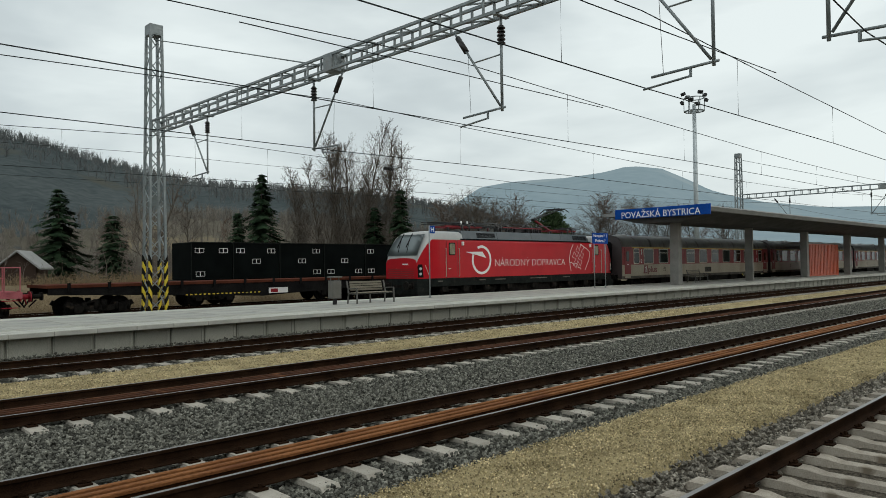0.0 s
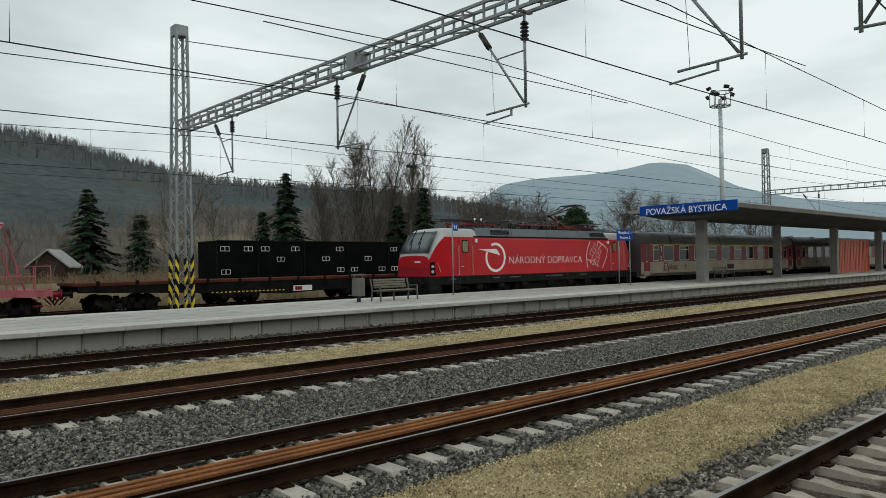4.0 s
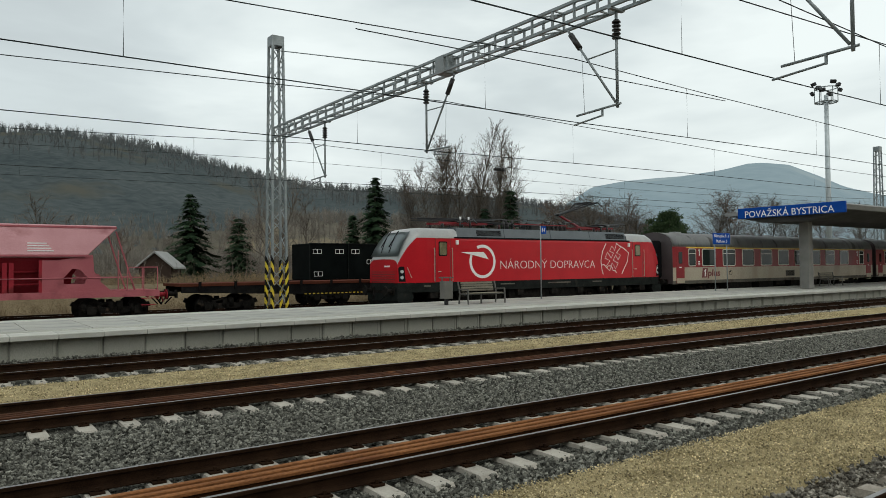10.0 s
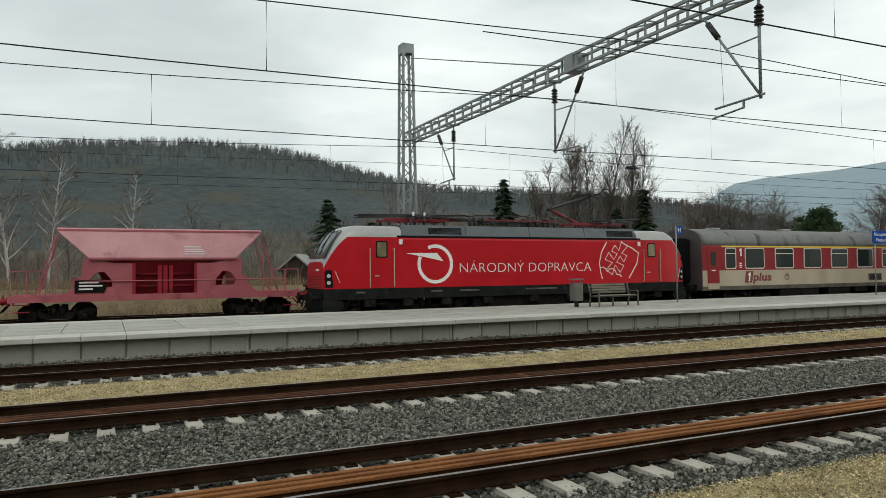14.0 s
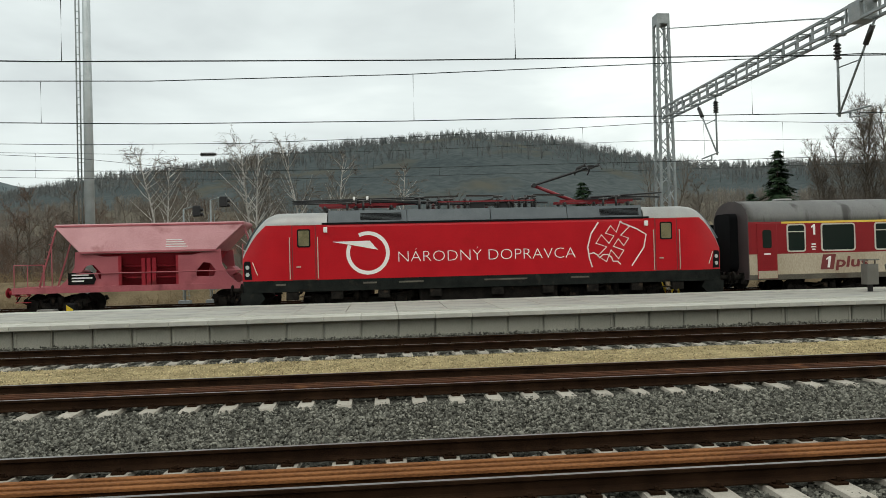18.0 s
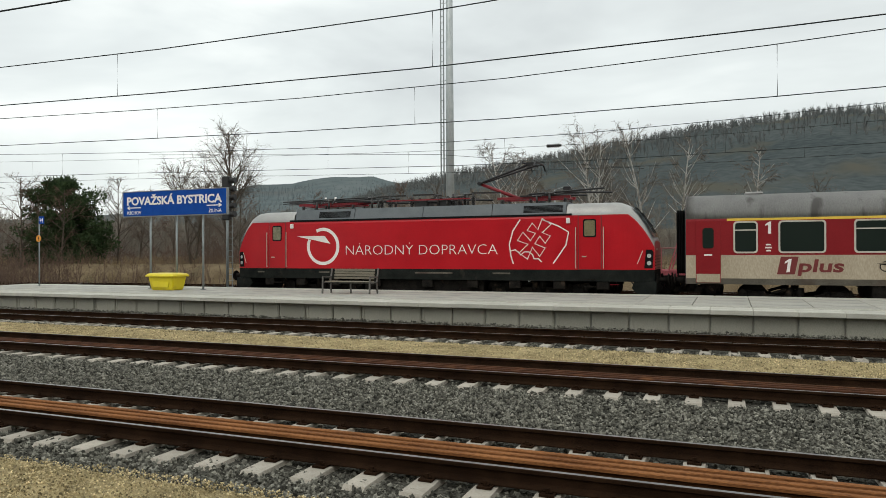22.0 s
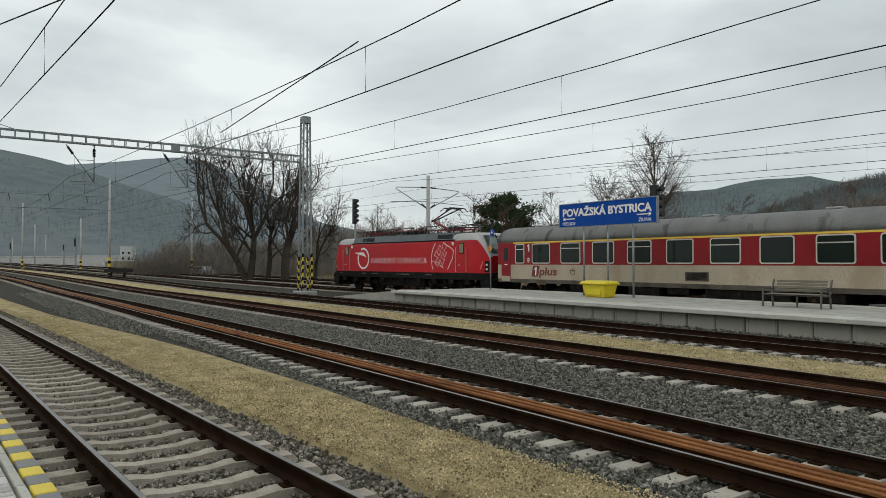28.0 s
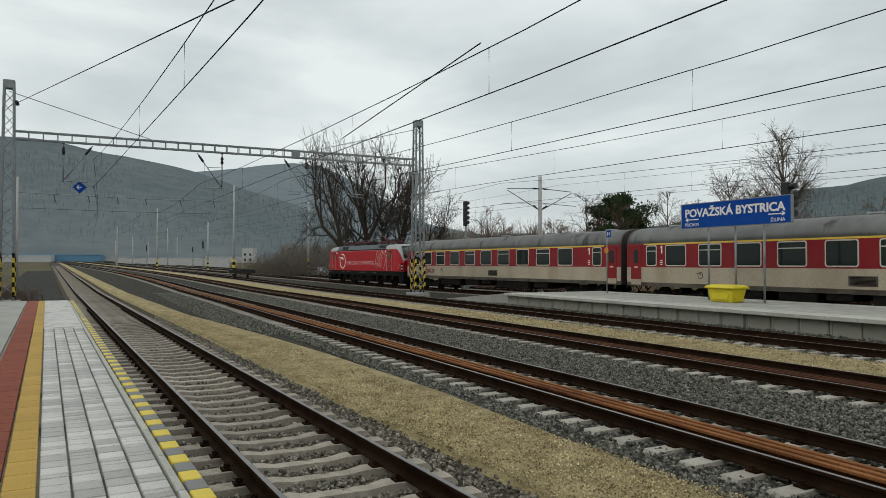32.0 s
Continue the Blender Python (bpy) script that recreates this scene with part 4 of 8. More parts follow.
def build_coach(x0, length, first, words=""):
    """A passenger coach of which x0 is the end next to the locomotive."""
    co = empty("passenger_coach", pose(CENTRE[0][1], TRACKS["e"], 0), words, "railway coach", "coaches of the train")
    W, x1 = 1.41, x0 + length
    side = [(W * 0.97, 0.93), (W, 1.13), (W, 1.92), (W - 0.01, 3.08), (W - 0.02, 3.16)]
    mats = [0, 1, 2, 3]
    ends = [x0, x0 + 1.32, x1 - 1.32, x1]
    for q in (-1, 1):
        bm = B()
        rows = [[bm.verts.new((x, q * y, z)) for x in ends] for y, z in side]
        for k, (a, b) in enumerate(zip(rows, rows[1:])):
            for i in range(3):
                f = bm.faces.new((a[i], a[i + 1], b[i + 1], b[i]))
                f.material_index = mats[k] if i == 1 else (0, 1, 2, 2)[k]
        part("side_wall", fix(bm), [coach_sole, coach_cream, coach_red, coach_yellow], co)
    bm = B()
    arc = [(W - 0.02, 3.16), (W - 0.06, 3.42), (W - 0.2, 3.68), (W - 0.48, 3.88), (W - 0.9, 4.01), (0, 4.06)]
    arc = arc + [(-y, z) for y, z in arc[-2::-1]]
    sweep(bm, lambda x: [(x, y, z) for y, z in arc], (x0, x0 + 0.3, x1 - 0.3, x1), closed=False)
    for f in bm.faces:
        f.smooth = True
    bmesh.ops.solidify(bm, geom=bm.faces[:], thickness=-0.02)
    part("roof", bm, coach_roof, co, "dirty grey curved roof")
    for k in range(5):
        bm = B()
        xx = x0 + 2.2 + k * (length - 4.4) / 4
        box(bm, xx - 0.3, xx + 0.3, -0.25, 0.25, 4.04, 4.13)
        bevel(bm, 0.03)
        part("roof_vent", bm, coach_roof, co)
    for s, x in ((-1, x0), (1, x1)):
        bm = B()
        pts = [(-W + 0.01, 0.95), (W - 0.01, 0.95), (W - 0.02, 3.16), *[(y, z) for y, z in arc[1:-1]], (-W + 0.02, 3.16)]
        prism(bm, pts, x + s * 0.0 - 0.02, x + s * 0.0 + 0.02, axis="x")
        e = part("end_wall", fix(bm), coach_dark, co)
        bm = B()
        sweep(bm, lambda k: [(x + s * 0.028 * (k + 0.8), y * (0.9 if k % 2 else 1.0), 2.4 + (z - 2.4) * (0.95 if k % 2 else 1.0)) for y, z in rounded(-0.64, 0.64, 1.25, 3.55, 0.25)], range(13))
        part("gangway_bellows", fix(bm), rubber, e)
        buffers(co, x, s)
    n, pitch = 9, 2.19
    spots = [(x0 + 1.52, x0 + 2.28, True)] + [(x0 + 2.90 + k * pitch, x0 + 2.90 + k * pitch + 1.40, k % 2 == 1) for k in range(n)] + [(x1 - 2.28, x1 - 1.52, True)]
    for q in (-1, 1):
        for a, b, vent in spots:
            fm, pm = coach_window(a, b, vent)
            w = new("window", fm)
            w.parent, w.matrix_basis = co, pose((a + b) / 2, q * (W + 0.002), 1.98, 0, 0, 0 if q < 0 else 180)
            g = new("pane", pm)
            g.parent = w
        for x in (x0 + 0.72, x1 - 0.72):
            bm = B()
            box(bm, x - 0.40, x + 0.40, min(q * W, q * (W + 0.015)), max(q * W, q * (W + 0.015)), 0.98, 3.10)
            bevel(bm, 0.01)
            d = part("door", bm, coach_red, co, "red entrance door")
            bm = B()
            prism(bm, rounded(x - 0.18, x + 0.18, 2.15, 2.85, 0.09), q * (W + 0.01), q * (W + 0.025))
            part("door_pane", fix(bm), dark_glass, d)
            bm = B()
            box(bm, x - 0.13, x + 0.13, min(q * W, q * (W + 0.02)), max(q * W, q * (W + 0.02)), 1.9, 1.95)
            part("notice_bar", bm, white_film, d)
            bm = B()
            box(bm, x - 0.38, x + 0.38, min(q * W, q * (W + 0.021)), max(q * W, q * (W + 0.021)), 0.99, 1.28)
            part("kick_plate", bm, coach_cream, d)
    for x in (x0 + 2.6, x1 - 2.6):
        numeral_one(co, "class_number", x, -W - 0.002, 2.83, 0.40, white_film, 0.0, "white class number")
        bm = B()
        for k, w in enumerate((0.16, 0.2, 0.14)):
            box(bm, x - w / 2, x + w / 2, -W - 0.006, -W, 2.24 - k * 0.1, 2.29 - k * 0.1)
        part("notice_bar", fix(bm), white_film, co)
    if first:
        bm = B()
        prism(bm, [(x0 + 2.85, 1.28), (x0 + 3.38, 1.28), (x0 + 3.5, 1.86), (x0 + 2.97, 1.86)], -W - 0.006, -W)
        pl = part("class_panel", fix(bm), logo_red, co)
        numeral_one(pl, "numeral", x0 + 3.17, -W - 0.008, 1.57, 0.44, white_film, 0.15)
        lettering("lettering", "plus", 0.42, pose(x0 + 4.15, -W - 0.006, 1.50) @ Matrix(((1, 0, 0.16, 0), (0, 1, 0, 0), (0, 0, 1, 0), (0, 0, 0, 1))), logo_red, co, 1.3, "", 0.004, -0.014)
    swan(co, "emblem", x0 + 5.95 if first else x0 + 5.2, 1.55, 0.15, -W - 0.004, bogie_black)
    bm = B()
    xg = x0 + 13.2
    for k in range(7):
        box(bm, xg - 0.5, xg + 0.5, -W - 0.02, -W, 1.30 + k * 0.045, 1.325 + k * 0.045)
    gr = part("vent_grille", fix(bm), bogie_black, co)
    bm = B()
    box(bm, xg - 0.58, xg + 0.58, -W - 0.012, -W, 1.24, 1.64)
    part("grille_frame", bm, coach_sole, gr)
    for x in (x0 + 3.4, x1 - 3.4):
        bogie(co, x, 2.5, 0.46)
    for a, b, z in ((5.6, 8.6, 0.45), (9.4, 11.2, 0.5), (11.6, 12.7, 0.62), (13.5, 17.2, 0.42), (17.8, 19.2, 0.55)):
        bm = B()
        box(bm, x0 + a, x0 + b, -1.3, 1.3, z, 0.93)
        bevel(bm, 0.03)
        part("underframe_box", bm, bogie_black, co)
    return co


CENTRE = [(0, 33.3), (1.5, 33.25), (3, 33.0), (4.5, 32.25), (6, 31.1), (7.5, 29.4), (9, 27.3), (10.5, 24.7), (12, 21.55), (13.5, 17.95), (15.5, 12.3), (17, 7.6), (19, 0.6), (21, -7.1), (23, -15.85), (24.5, -23.1), (26.5, -33.5), (28, -42.0), (29, -48.1), (30, -54.4), (31, -60.9), (32, -67.5)]
# each vehicle with the place of its middle behind the locomotive's
TRAIN = [(build_loco(), 0.0),
         (build_coach(10.05, 25.85, True, words="red and cream first-class coach with grey roof, coupled behind the locomotive"), 22.975),
         (build_coach(36.6, 25.85, False, words="red and cream coach with yellow stripe and dirty grey roof"), 49.525),
         (build_coach(63.15, 25.85, False, words="red and cream coach further down the train"), 76.075),
         (build_coach(89.7, 25.85, False, words="last red and cream coach of the train"), 102.625)]


def on_track(x, middle):
    """A vehicle's pose when the locomotive's middle is at x: both its bogies stand on the track."""
    a, b = x + middle - 7.0, x + middle + 7.0
    ya, yb = line_of("e", a), line_of("e", b)
    return pose(x + middle, (ya + yb) / 2, 0, 0, 0, math.degrees(math.atan2(yb - ya, b - a))) @ pose(-middle, 0, 0)


def motions():
    for vehicle, middle in TRAIN:
        walk(vehicle, [(t, on_track(x, middle)) for t, x in CENTRE])


# ---- platforms ----
panel_concrete = surface("panel_concrete", (0.25, 0.245, 0.21), (0.37, 0.36, 0.31), 0.85, 0, 1.3, 45, 0.2, (0.09, 0.095, 0.08), 0.58, 1.1, 0.1, stretch=(1, 1, 0.5))
edge_concrete = surface("edge_concrete", (0.37, 0.365, 0.32), (0.52, 0.51, 0.46), 0.75, 0, 2, 50, 0.15, (0.33, 0.33, 0.31), 0.6, 1.5, 0.07)
paving_grey = surface("paving_grey", (0.30, 0.295, 0.26), (0.42, 0.41, 0.37), 0.7, 0, 0.9, 45, 0.12, (0.28, 0.28, 0.26), 0.57, 0.8, 0.06)
paver = surface("wet_paver", (0.39, 0.37, 0.345), (0.58, 0.555, 0.52), 0.5, 0, 4, 60, 0.1, (0.25, 0.235, 0.22), 0.55, 2.2, 0.3)
yellow_paint = surface("yellow_paint", (0.62, 0.45, 0.02), (0.75, 0.57, 0.04), 0.5, 0, 4, 60, 0.06, (0.42, 0.32, 0.05), 0.62, 5.0, 0.05)
grey_paint = plain("grey_paint", (0.22, 0.22, 0.215), 0.6)
ochre_paver = surface("ochre_paver", (0.42, 0.26, 0.06), (0.56, 0.37, 0.10), 0.7, 0, 3, 60, 0.12, (0.33, 0.2, 0.06), 0.58, 2.5, 0.08)
red_paver = surface("red_paver", (0.20, 0.055, 0.035), (0.30, 0.09, 0.055), 0.75, 0, 3, 60, 0.12, (0.15, 0.05, 0.035), 0.58, 2.5, 0.1)
wood_slat = surface("wood_slat", (0.15, 0.135, 0.105), (0.26, 0.235, 0.185), 0.65, 0, 3, 40, 0.1, (0.22, 0.19, 0.14), 0.6, 3, 0.08, stretch=(0.4, 3, 3))
cast_grey = plain("cast_grey", (0.12, 0.115, 0.105), 0.5, 0.3)
sign_blue = surface("sign_blue", (0.003, 0.05, 0.27), (0.006, 0.065, 0.33), 0.62, 0, 3, 60, 0.01)
bin_yellow = surface("bin_yellow", (0.62, 0.50, 0.01), (0.75, 0.62, 0.02), 0.4, 0, 2, 50, 0.03, (0.5, 0.4, 0.03), 0.62, 2)
bin_grey = surface("bin_grey", (0.12, 0.115, 0.10), (0.18, 0.172, 0.155), 0.5, 0.2, 2, 50, 0.05)
shelter_orange = surface("shelter_orange", (0.42, 0.06, 0.015), (0.55, 0.09, 0.025), 0.45, 0, 2, 40, 0.04)
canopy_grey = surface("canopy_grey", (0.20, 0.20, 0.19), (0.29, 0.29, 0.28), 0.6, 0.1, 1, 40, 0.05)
# the canopy's grey with the shade of its underside put into the colour
canopy_shaded = surface("canopy_underside", (0.055, 0.053, 0.05), (0.10, 0.097, 0.094), 0.7, 0, 1, 40, 0.05)
column_concrete = surface("column_concrete", (0.20, 0.195, 0.18), (0.30, 0.29, 0.27), 0.8, 0, 1.5, 45, 0.12)
PZ, PY0, PY1, PX0, PX1 = 0.55, 19.9, 26.0, -33.0, 112.0


def shared(name, bm, material):
    me = bpy.data.meshes.new(name)
    bm.normal_update()
    bm.to_mesh(me)
    bm.free()
    me.materials.append(material)
    return me


def build_platform():
    bm = B()
    box(bm, PX0, PX1, PY0 + 0.14, PY1 - 0.14, -0.5, PZ - 0.1)
    # the ramp at its end
    prism(bm, [(PX0, PZ - 0.01), (PX0, -0.5), (PX0 - 9, -0.5), (PX0 - 9, -0.2)], PY0 + 0.3, PY1 - 0.3)
    top = part("platform", fix(bm), paving_grey)
    tagged(top, "long concrete island platform with light edge slabs", "platform", kind="structure")
    b = B()
    box(b, -0.49, 0.49, 0.02, 0.10, -0.42, PZ - 0.12)
    bevel(b, 0.012)
    for q in (-0.45, 0.40):
        box(b, q, q + 0.05, 0.0, 0.05, -0.42, PZ - 0.13)
    panel = shared("wall_panel", b, panel_concrete)
    b = B()
    box(b, -0.507, 0.507, -0.14, 0.85, PZ - 0.13, PZ)
    bevel(b, 0.012)
    edge = shared("edge_slab", b, edge_concrete)
    b = B()
    box(b, -0.755, 0.755, 0, 1.42, PZ - 0.10, PZ - 0.004)
    bevel(b, 0.006)
    slab = shared("paving_slab", b, paving_grey)
    b = B()
    box(b, -0.507, 0.507, 0, 0.40, PZ - 0.10, PZ + 0.004)
    for k in range(5):
        box(b, -0.5, 0.5, 0.03 + k * 0.075, 0.065 + k * 0.075, PZ + 0.004, PZ + 0.009)
    strip = shared("tactile_slab", fix(b), edge_concrete)
    n = int((PX1 - PX0) / 1.02)
    for i in range(n):
        x = PX0 + 0.51 + 1.02 * i
        for name, me, y, turn in (("wall_panel", panel, PY0 + 0.05, 0), ("edge_slab", edge, PY0, 0), ("tactile_slab", strip, PY0 + 0.855, 0), ("edge_slab", edge, PY1, 180)):
            o = new(name, me)
            o.parent, o.matrix_basis = top, pose(x, y, random.uniform(-0.004, 0.004) if name == "edge_slab" else 0, 0, 0, turn)
    for j in range(3):
        for i in range(int((PX1 - PX0) / 1.53)):
            if i < 95:
                o = new("paving_slab", slab)
                o.parent, o.matrix_basis = top, pose(PX0 + 0.765 + 1.53 * i, PY0 + 1.26 + j * 1.295, random.uniform(-0.003, 0.002))
    # the barrier at the ramp
    br = empty("ramp_railing", pose(PX0 - 0.4, 0, 0), "low grey steel railing at the platform ramp", "railing")
    for y in (PY0 + 0.6, PY0 + 2.6, PY1 - 2.0):
        bm = B()
        rod(bm, (0, y, PZ - 0.1), (0, y, PZ + 0.02), 0.03)
        part("post", fix(bm), steel, br)


def near_edge(x):
    return line_of("a", x) - 1.62


def build_near_platform():
    bm = B()
    xs = [-34.7, -5, 5, 40]
    rows = [[bm.verts.new((x, near_edge(x) - 0.05 if k < 2 else -7.0, z)) for x in xs] for k, z in enumerate((-0.5, 0.50, 0.50, -0.5))]
    for a, b in zip(rows, rows[1:]):
        for i in range(3):
            bm.faces.new((a[i], a[i + 1], b[i + 1], b[i]))
    bm.faces.new([r[0] for r in rows])
    bm.faces.new([r[-1] for r in rows])
    top = part("near_platform", fix(bm), panel_concrete)
    tagged(top, "side platform paved with grey setts behind a striped edge", "platform", kind="structure")

    def slab_mesh(name, l, w, material, z=0.0):
        b = B()
        box(b, -l / 2 + 0.008, l / 2 - 0.008, -w / 2 + 0.006, w / 2 - 0.006, 0.44, 0.55 + z)
        bevel(b, 0.006)
        return shared(name, b, material)

    def lay(name, me, x, off, w=0.0):
        ang = math.degrees(math.atan2(near_edge(x + 0.5) - near_edge(x - 0.5), 1.0))
        o = new(name, me)
        o.parent, o.matrix_basis = top, pose(x, near_edge(x) + off, random.uniform(-0.0015, 0.0015), 0, 0, ang)

    yel, gry = slab_mesh("edge_block", 0.25, 0.15, yellow_paint), slab_mesh("edge_block", 0.25, 0.15, grey_paint)
    kerb = slab_mesh("kerb", 1.0, 0.07, edge_concrete)
    for i in range(122):
        lay("edge_block", yel if i % 2 else gry, -4.0 - 0.25 * i, -0.075)
    for i in range(30):
        lay("kerb", kerb, -4.4 - 1.0 * i, -0.19)
    sett = {k: slab_mesh("paver", k, 0.2, paver) for k in (0.1, 0.2)}
    count = 0
    for c in range(4):
        x = -4.0
        while x > -20 and count < 300:
            l = 0.1 if random.random() < 0.45 else 0.2
            lay("paver", sett[l], x - l / 2, -0.335 - 0.205 * c)
            x -= l
            count += 1 if l else 0
        count = 0
    for k in range(48):
        lay("tactile_paver", TACT[0] if TACT else TACT.append(slab_mesh("tactile_paver", 0.4, 0.22, ochre_paver)) or TACT[0], -4.2 - 0.4 * k, -1.17)
    rd = slab_mesh("red_paver", 0.4, 0.36, red_paver)
    for k in range(48):
        lay("red_paver", rd, -4.2 - 0.4 * k, -1.47)
    # what lies further along, in longer strips
    for off, w, material, name in ((-0.64, 0.83, paver, "far_paving"), (-1.17, 0.22, ochre_paver, "far_tactile_strip"), (-1.47, 0.36, red_paver, "far_red_strip"), (-3.9, 4.4, paving_grey, "rear_paving")):
        b = B()
        x0, x1 = (-34.5, -20.0) if off > -2 else (-34.5, 20.0)
        pts = [(x, near_edge(x) + off + q * w / 2) for q, line in ((-1, (x0, -5, x1) if x1 > -5 else (x0, x1)), (1, (x1, -5, x0) if x1 > -5 else (x1, x0))) for x in line]
        prism(b, pts, 0.46, 0.547, axis="z")
        part(name, fix(b), material, top)


TACT = []


def bench(x, y, turn=0.0):
    """A slatted bench with a backrest on cast legs, facing the near side."""
    be = empty("bench", pose(x, y, PZ, 0, 0, turn), "wooden slatted bench on dark metal legs", "bench", "benches on the platform")
    for k in range(4):
        bm = B()
        box(bm, -0.9, 0.9, -0.30 + k * 0.125, -0.20 + k * 0.125, 0.43, 0.46)
        bevel(bm, 0.006)
        part("seat_slat", bm, wood_slat, be)
    for k in range(4):
        bm = B()
        box(bm, -0.85, 0.85, 0.27 + 0.025 * k, 0.30 + 0.025 * k, 0.52 + 0.10 * k, 0.60 + 0.10 * k)
        bevel(bm, 0.006)
        part("back_slat", bm, wood_slat, be)
    for s in (-1, 1):
        bm = B()
        for a, b in (((s * 0.98, -0.33, 0.0), (s * 0.98, -0.30, 0.62)), ((s * 0.98, 0.30, 0.0), (s * 0.98, 0.24, 0.42)), ((s * 0.98, 0.24, 0.42), (s * 0.98, 0.37, 0.92)), ((s * 0.98, -0.30, 0.62), (s * 0.98, 0.30, 0.60)), ((s * 0.98, -0.31, 0.41), (s * 0.98, 0.25, 0.41))):
            bar(bm, a, b, 0.05, 0.05)
        part("leg_frame", fix(bm), cast_grey, be)
    bm = B()
    rod(bm, (-0.98, 0.0, 0.39), (0.98, 0.0, 0.39), 0.02)
    bar(bm, (0, 0.05, 0.0), (0, 0.05, 0.42), 0.05, 0.05)
    part("stretcher", fix(bm), cast_grey, be)
    return be


def post(name, parent, x, y, h, r=0.03):
    bm = B()
    rod(bm, (x, y, 0), (x, y, h), r, 10)
    rod(bm, (x, y, 0), (x, y, 0.02), r * 2.6, 10)
    return part(name, fix(bm), steel, parent)


def text_on(parent, text, h, w, x, y, z, material=None, turn=0.0):
    return lettering("lettering", text, h, pose(x, y, z, 0, 0, turn), material or white_film, parent, w)


def arrow(parent, x, y, z, w, s):
    bm = B()
    box(bm, x - w / 2, x + w / 2, y - 0.004, y, z - 0.022, z + 0.022)
    for q in (-1, 1):
        bar(bm, (x + s * w / 2, y - 0.002, z), (x + s * (w / 2 - 0.14), y - 0.002, z + q * 0.07), 0.006, 0.04)
    part("arrow", fix(bm), white_film, parent)


def build_station_sign():
    sg = empty("station_sign", pose(-21.65, 23.9, PZ), "blue station name sign with white letters on three posts", "sign")
    bm = B()
    box(bm, -2.78, 2.78, -0.06, 0.06, 3.12, 4.18)
    bevel(bm, 0.02)
    bd = part("sign_board", bm, sign_blue, sg)
    bm = B()
    for a, b, c, d in ((-2.80, 2.80, 3.10, 3.13), (-2.80, 2.80, 4.17, 4.20), (-2.81, -2.77, 3.10, 4.20), (2.77, 2.81, 3.10, 4.20)):
        box(bm, a, b, -0.07, 0.07, c, d)
    part("sign_frame", fix(bm), steel, bd)
    lettering("lettering", "POVAŽSKÁ BYSTRICA", 0.35, pose(0, -0.066, 3.82), white_film, bd, 5.1, "", 0.004, -0.015)
    text_on(bd, "PÚCHOV", 0.15, 0.8, -2.15, -0.064, 3.29)
    text_on(bd, "ŽILINA", 0.15, 0.66, 2.2, -0.064, 3.29)
    arrow(bd, -2.15, -0.064, 3.49, 0.75, -1)
    arrow(bd, 2.15, -0.064, 3.49, 0.75, 1)
    for x in (-1.38, 0.05, 1.45):
        post("sign_post", sg, x, 0.1, 3.15, 0.045)


def build_grit_bin():
    gb = empty("grit_bin", pose(-21.5, 23.35, PZ), "yellow plastic grit bin on the platform", "grit bin")
    bm = B()
    st = [(0.0, 0.56, 0.30), (0.06, 0.58, 0.31), (0.55, 0.66, 0.40)]
    sweep(bm, lambda s: [(-s[1], -s[2], s[0]), (s[1], -s[2], s[0]), (s[1], s[2], s[0]), (-s[1], s[2], s[0])], st)
    bevel(bm, 0.03, 2)
    body = part("body", bm, bin_yellow, gb)
    bm = B()
    sweep(bm, lambda s: [(-s[1], -s[2], s[0]), (s[1], -s[2], s[0]), (s[1], s[2], s[0]), (-s[1], s[2], s[0])], [(0.55, 0.73, 0.47), (0.60, 0.74, 0.48), (0.68, 0.67, 0.40), (0.71, 0.5, 0.25)])
    bevel(bm, 0.015)
    part("lid", bm, bin_yellow, gb)
    bm = B()
    prism(bm, [(-0.42, 0.12), (0.36, 0.12), (0.40, 0.36), (-0.46, 0.36)], -0.375, -0.30)
    part("hatch_recess", fix(bm), bin_yellow, body)


def build_h_sign(x, y, top, disc=None, turn=0.0):
    h = empty("stop_sign", pose(x, y, PZ, 0, 0, turn), "small blue stop sign with a white H on a steel post", "sign", "stop signs")
    post("sign_post", h, 0, 0, top, 0.03)
    bm = B()
    box(bm, 0.0, 0.34, -0.03, -0.01, top - 0.36, top)
    bevel(bm, 0.004)
    p = part("sign_plate", bm, sign_blue, h)
    text_on(p, "H", 0.22, 0.17, 0.17, -0.034, top - 0.18)
    if disc:
        bm = B()
        rod(bm, (0, -0.05, disc), (0, -0.03, disc), 0.16, 20)
        d = part("round_plate", fix(bm), plain("disc_orange", (0.6, 0.25, 0.03), 0.5), h, "round orange plate")
        text_on(d, "1", 0.2, None, 0, -0.054, disc, black_metal)


def build_platform_board():
    pb = empty("platform_board", pose(37.5, 24.3, PZ), "small blue platform board with white lettering on two posts", "sign")
    for x in (-0.6, 0.6):
        post("sign_post", pb, x, 0, 2.75, 0.03)
    bm = B()
    box(bm, -0.85, 0.85, -0.06, -0.03, 2.7, 3.35)
    bevel(bm, 0.006)
    p = part("sign_plate", bm, sign_blue, pb)
    text_on(p, "Nástupište č. 2", 0.17, 1.45, 0, -0.065, 3.17)
    text_on(p, "Platform 2", 0.17, 1.1, 0, -0.065, 2.88)


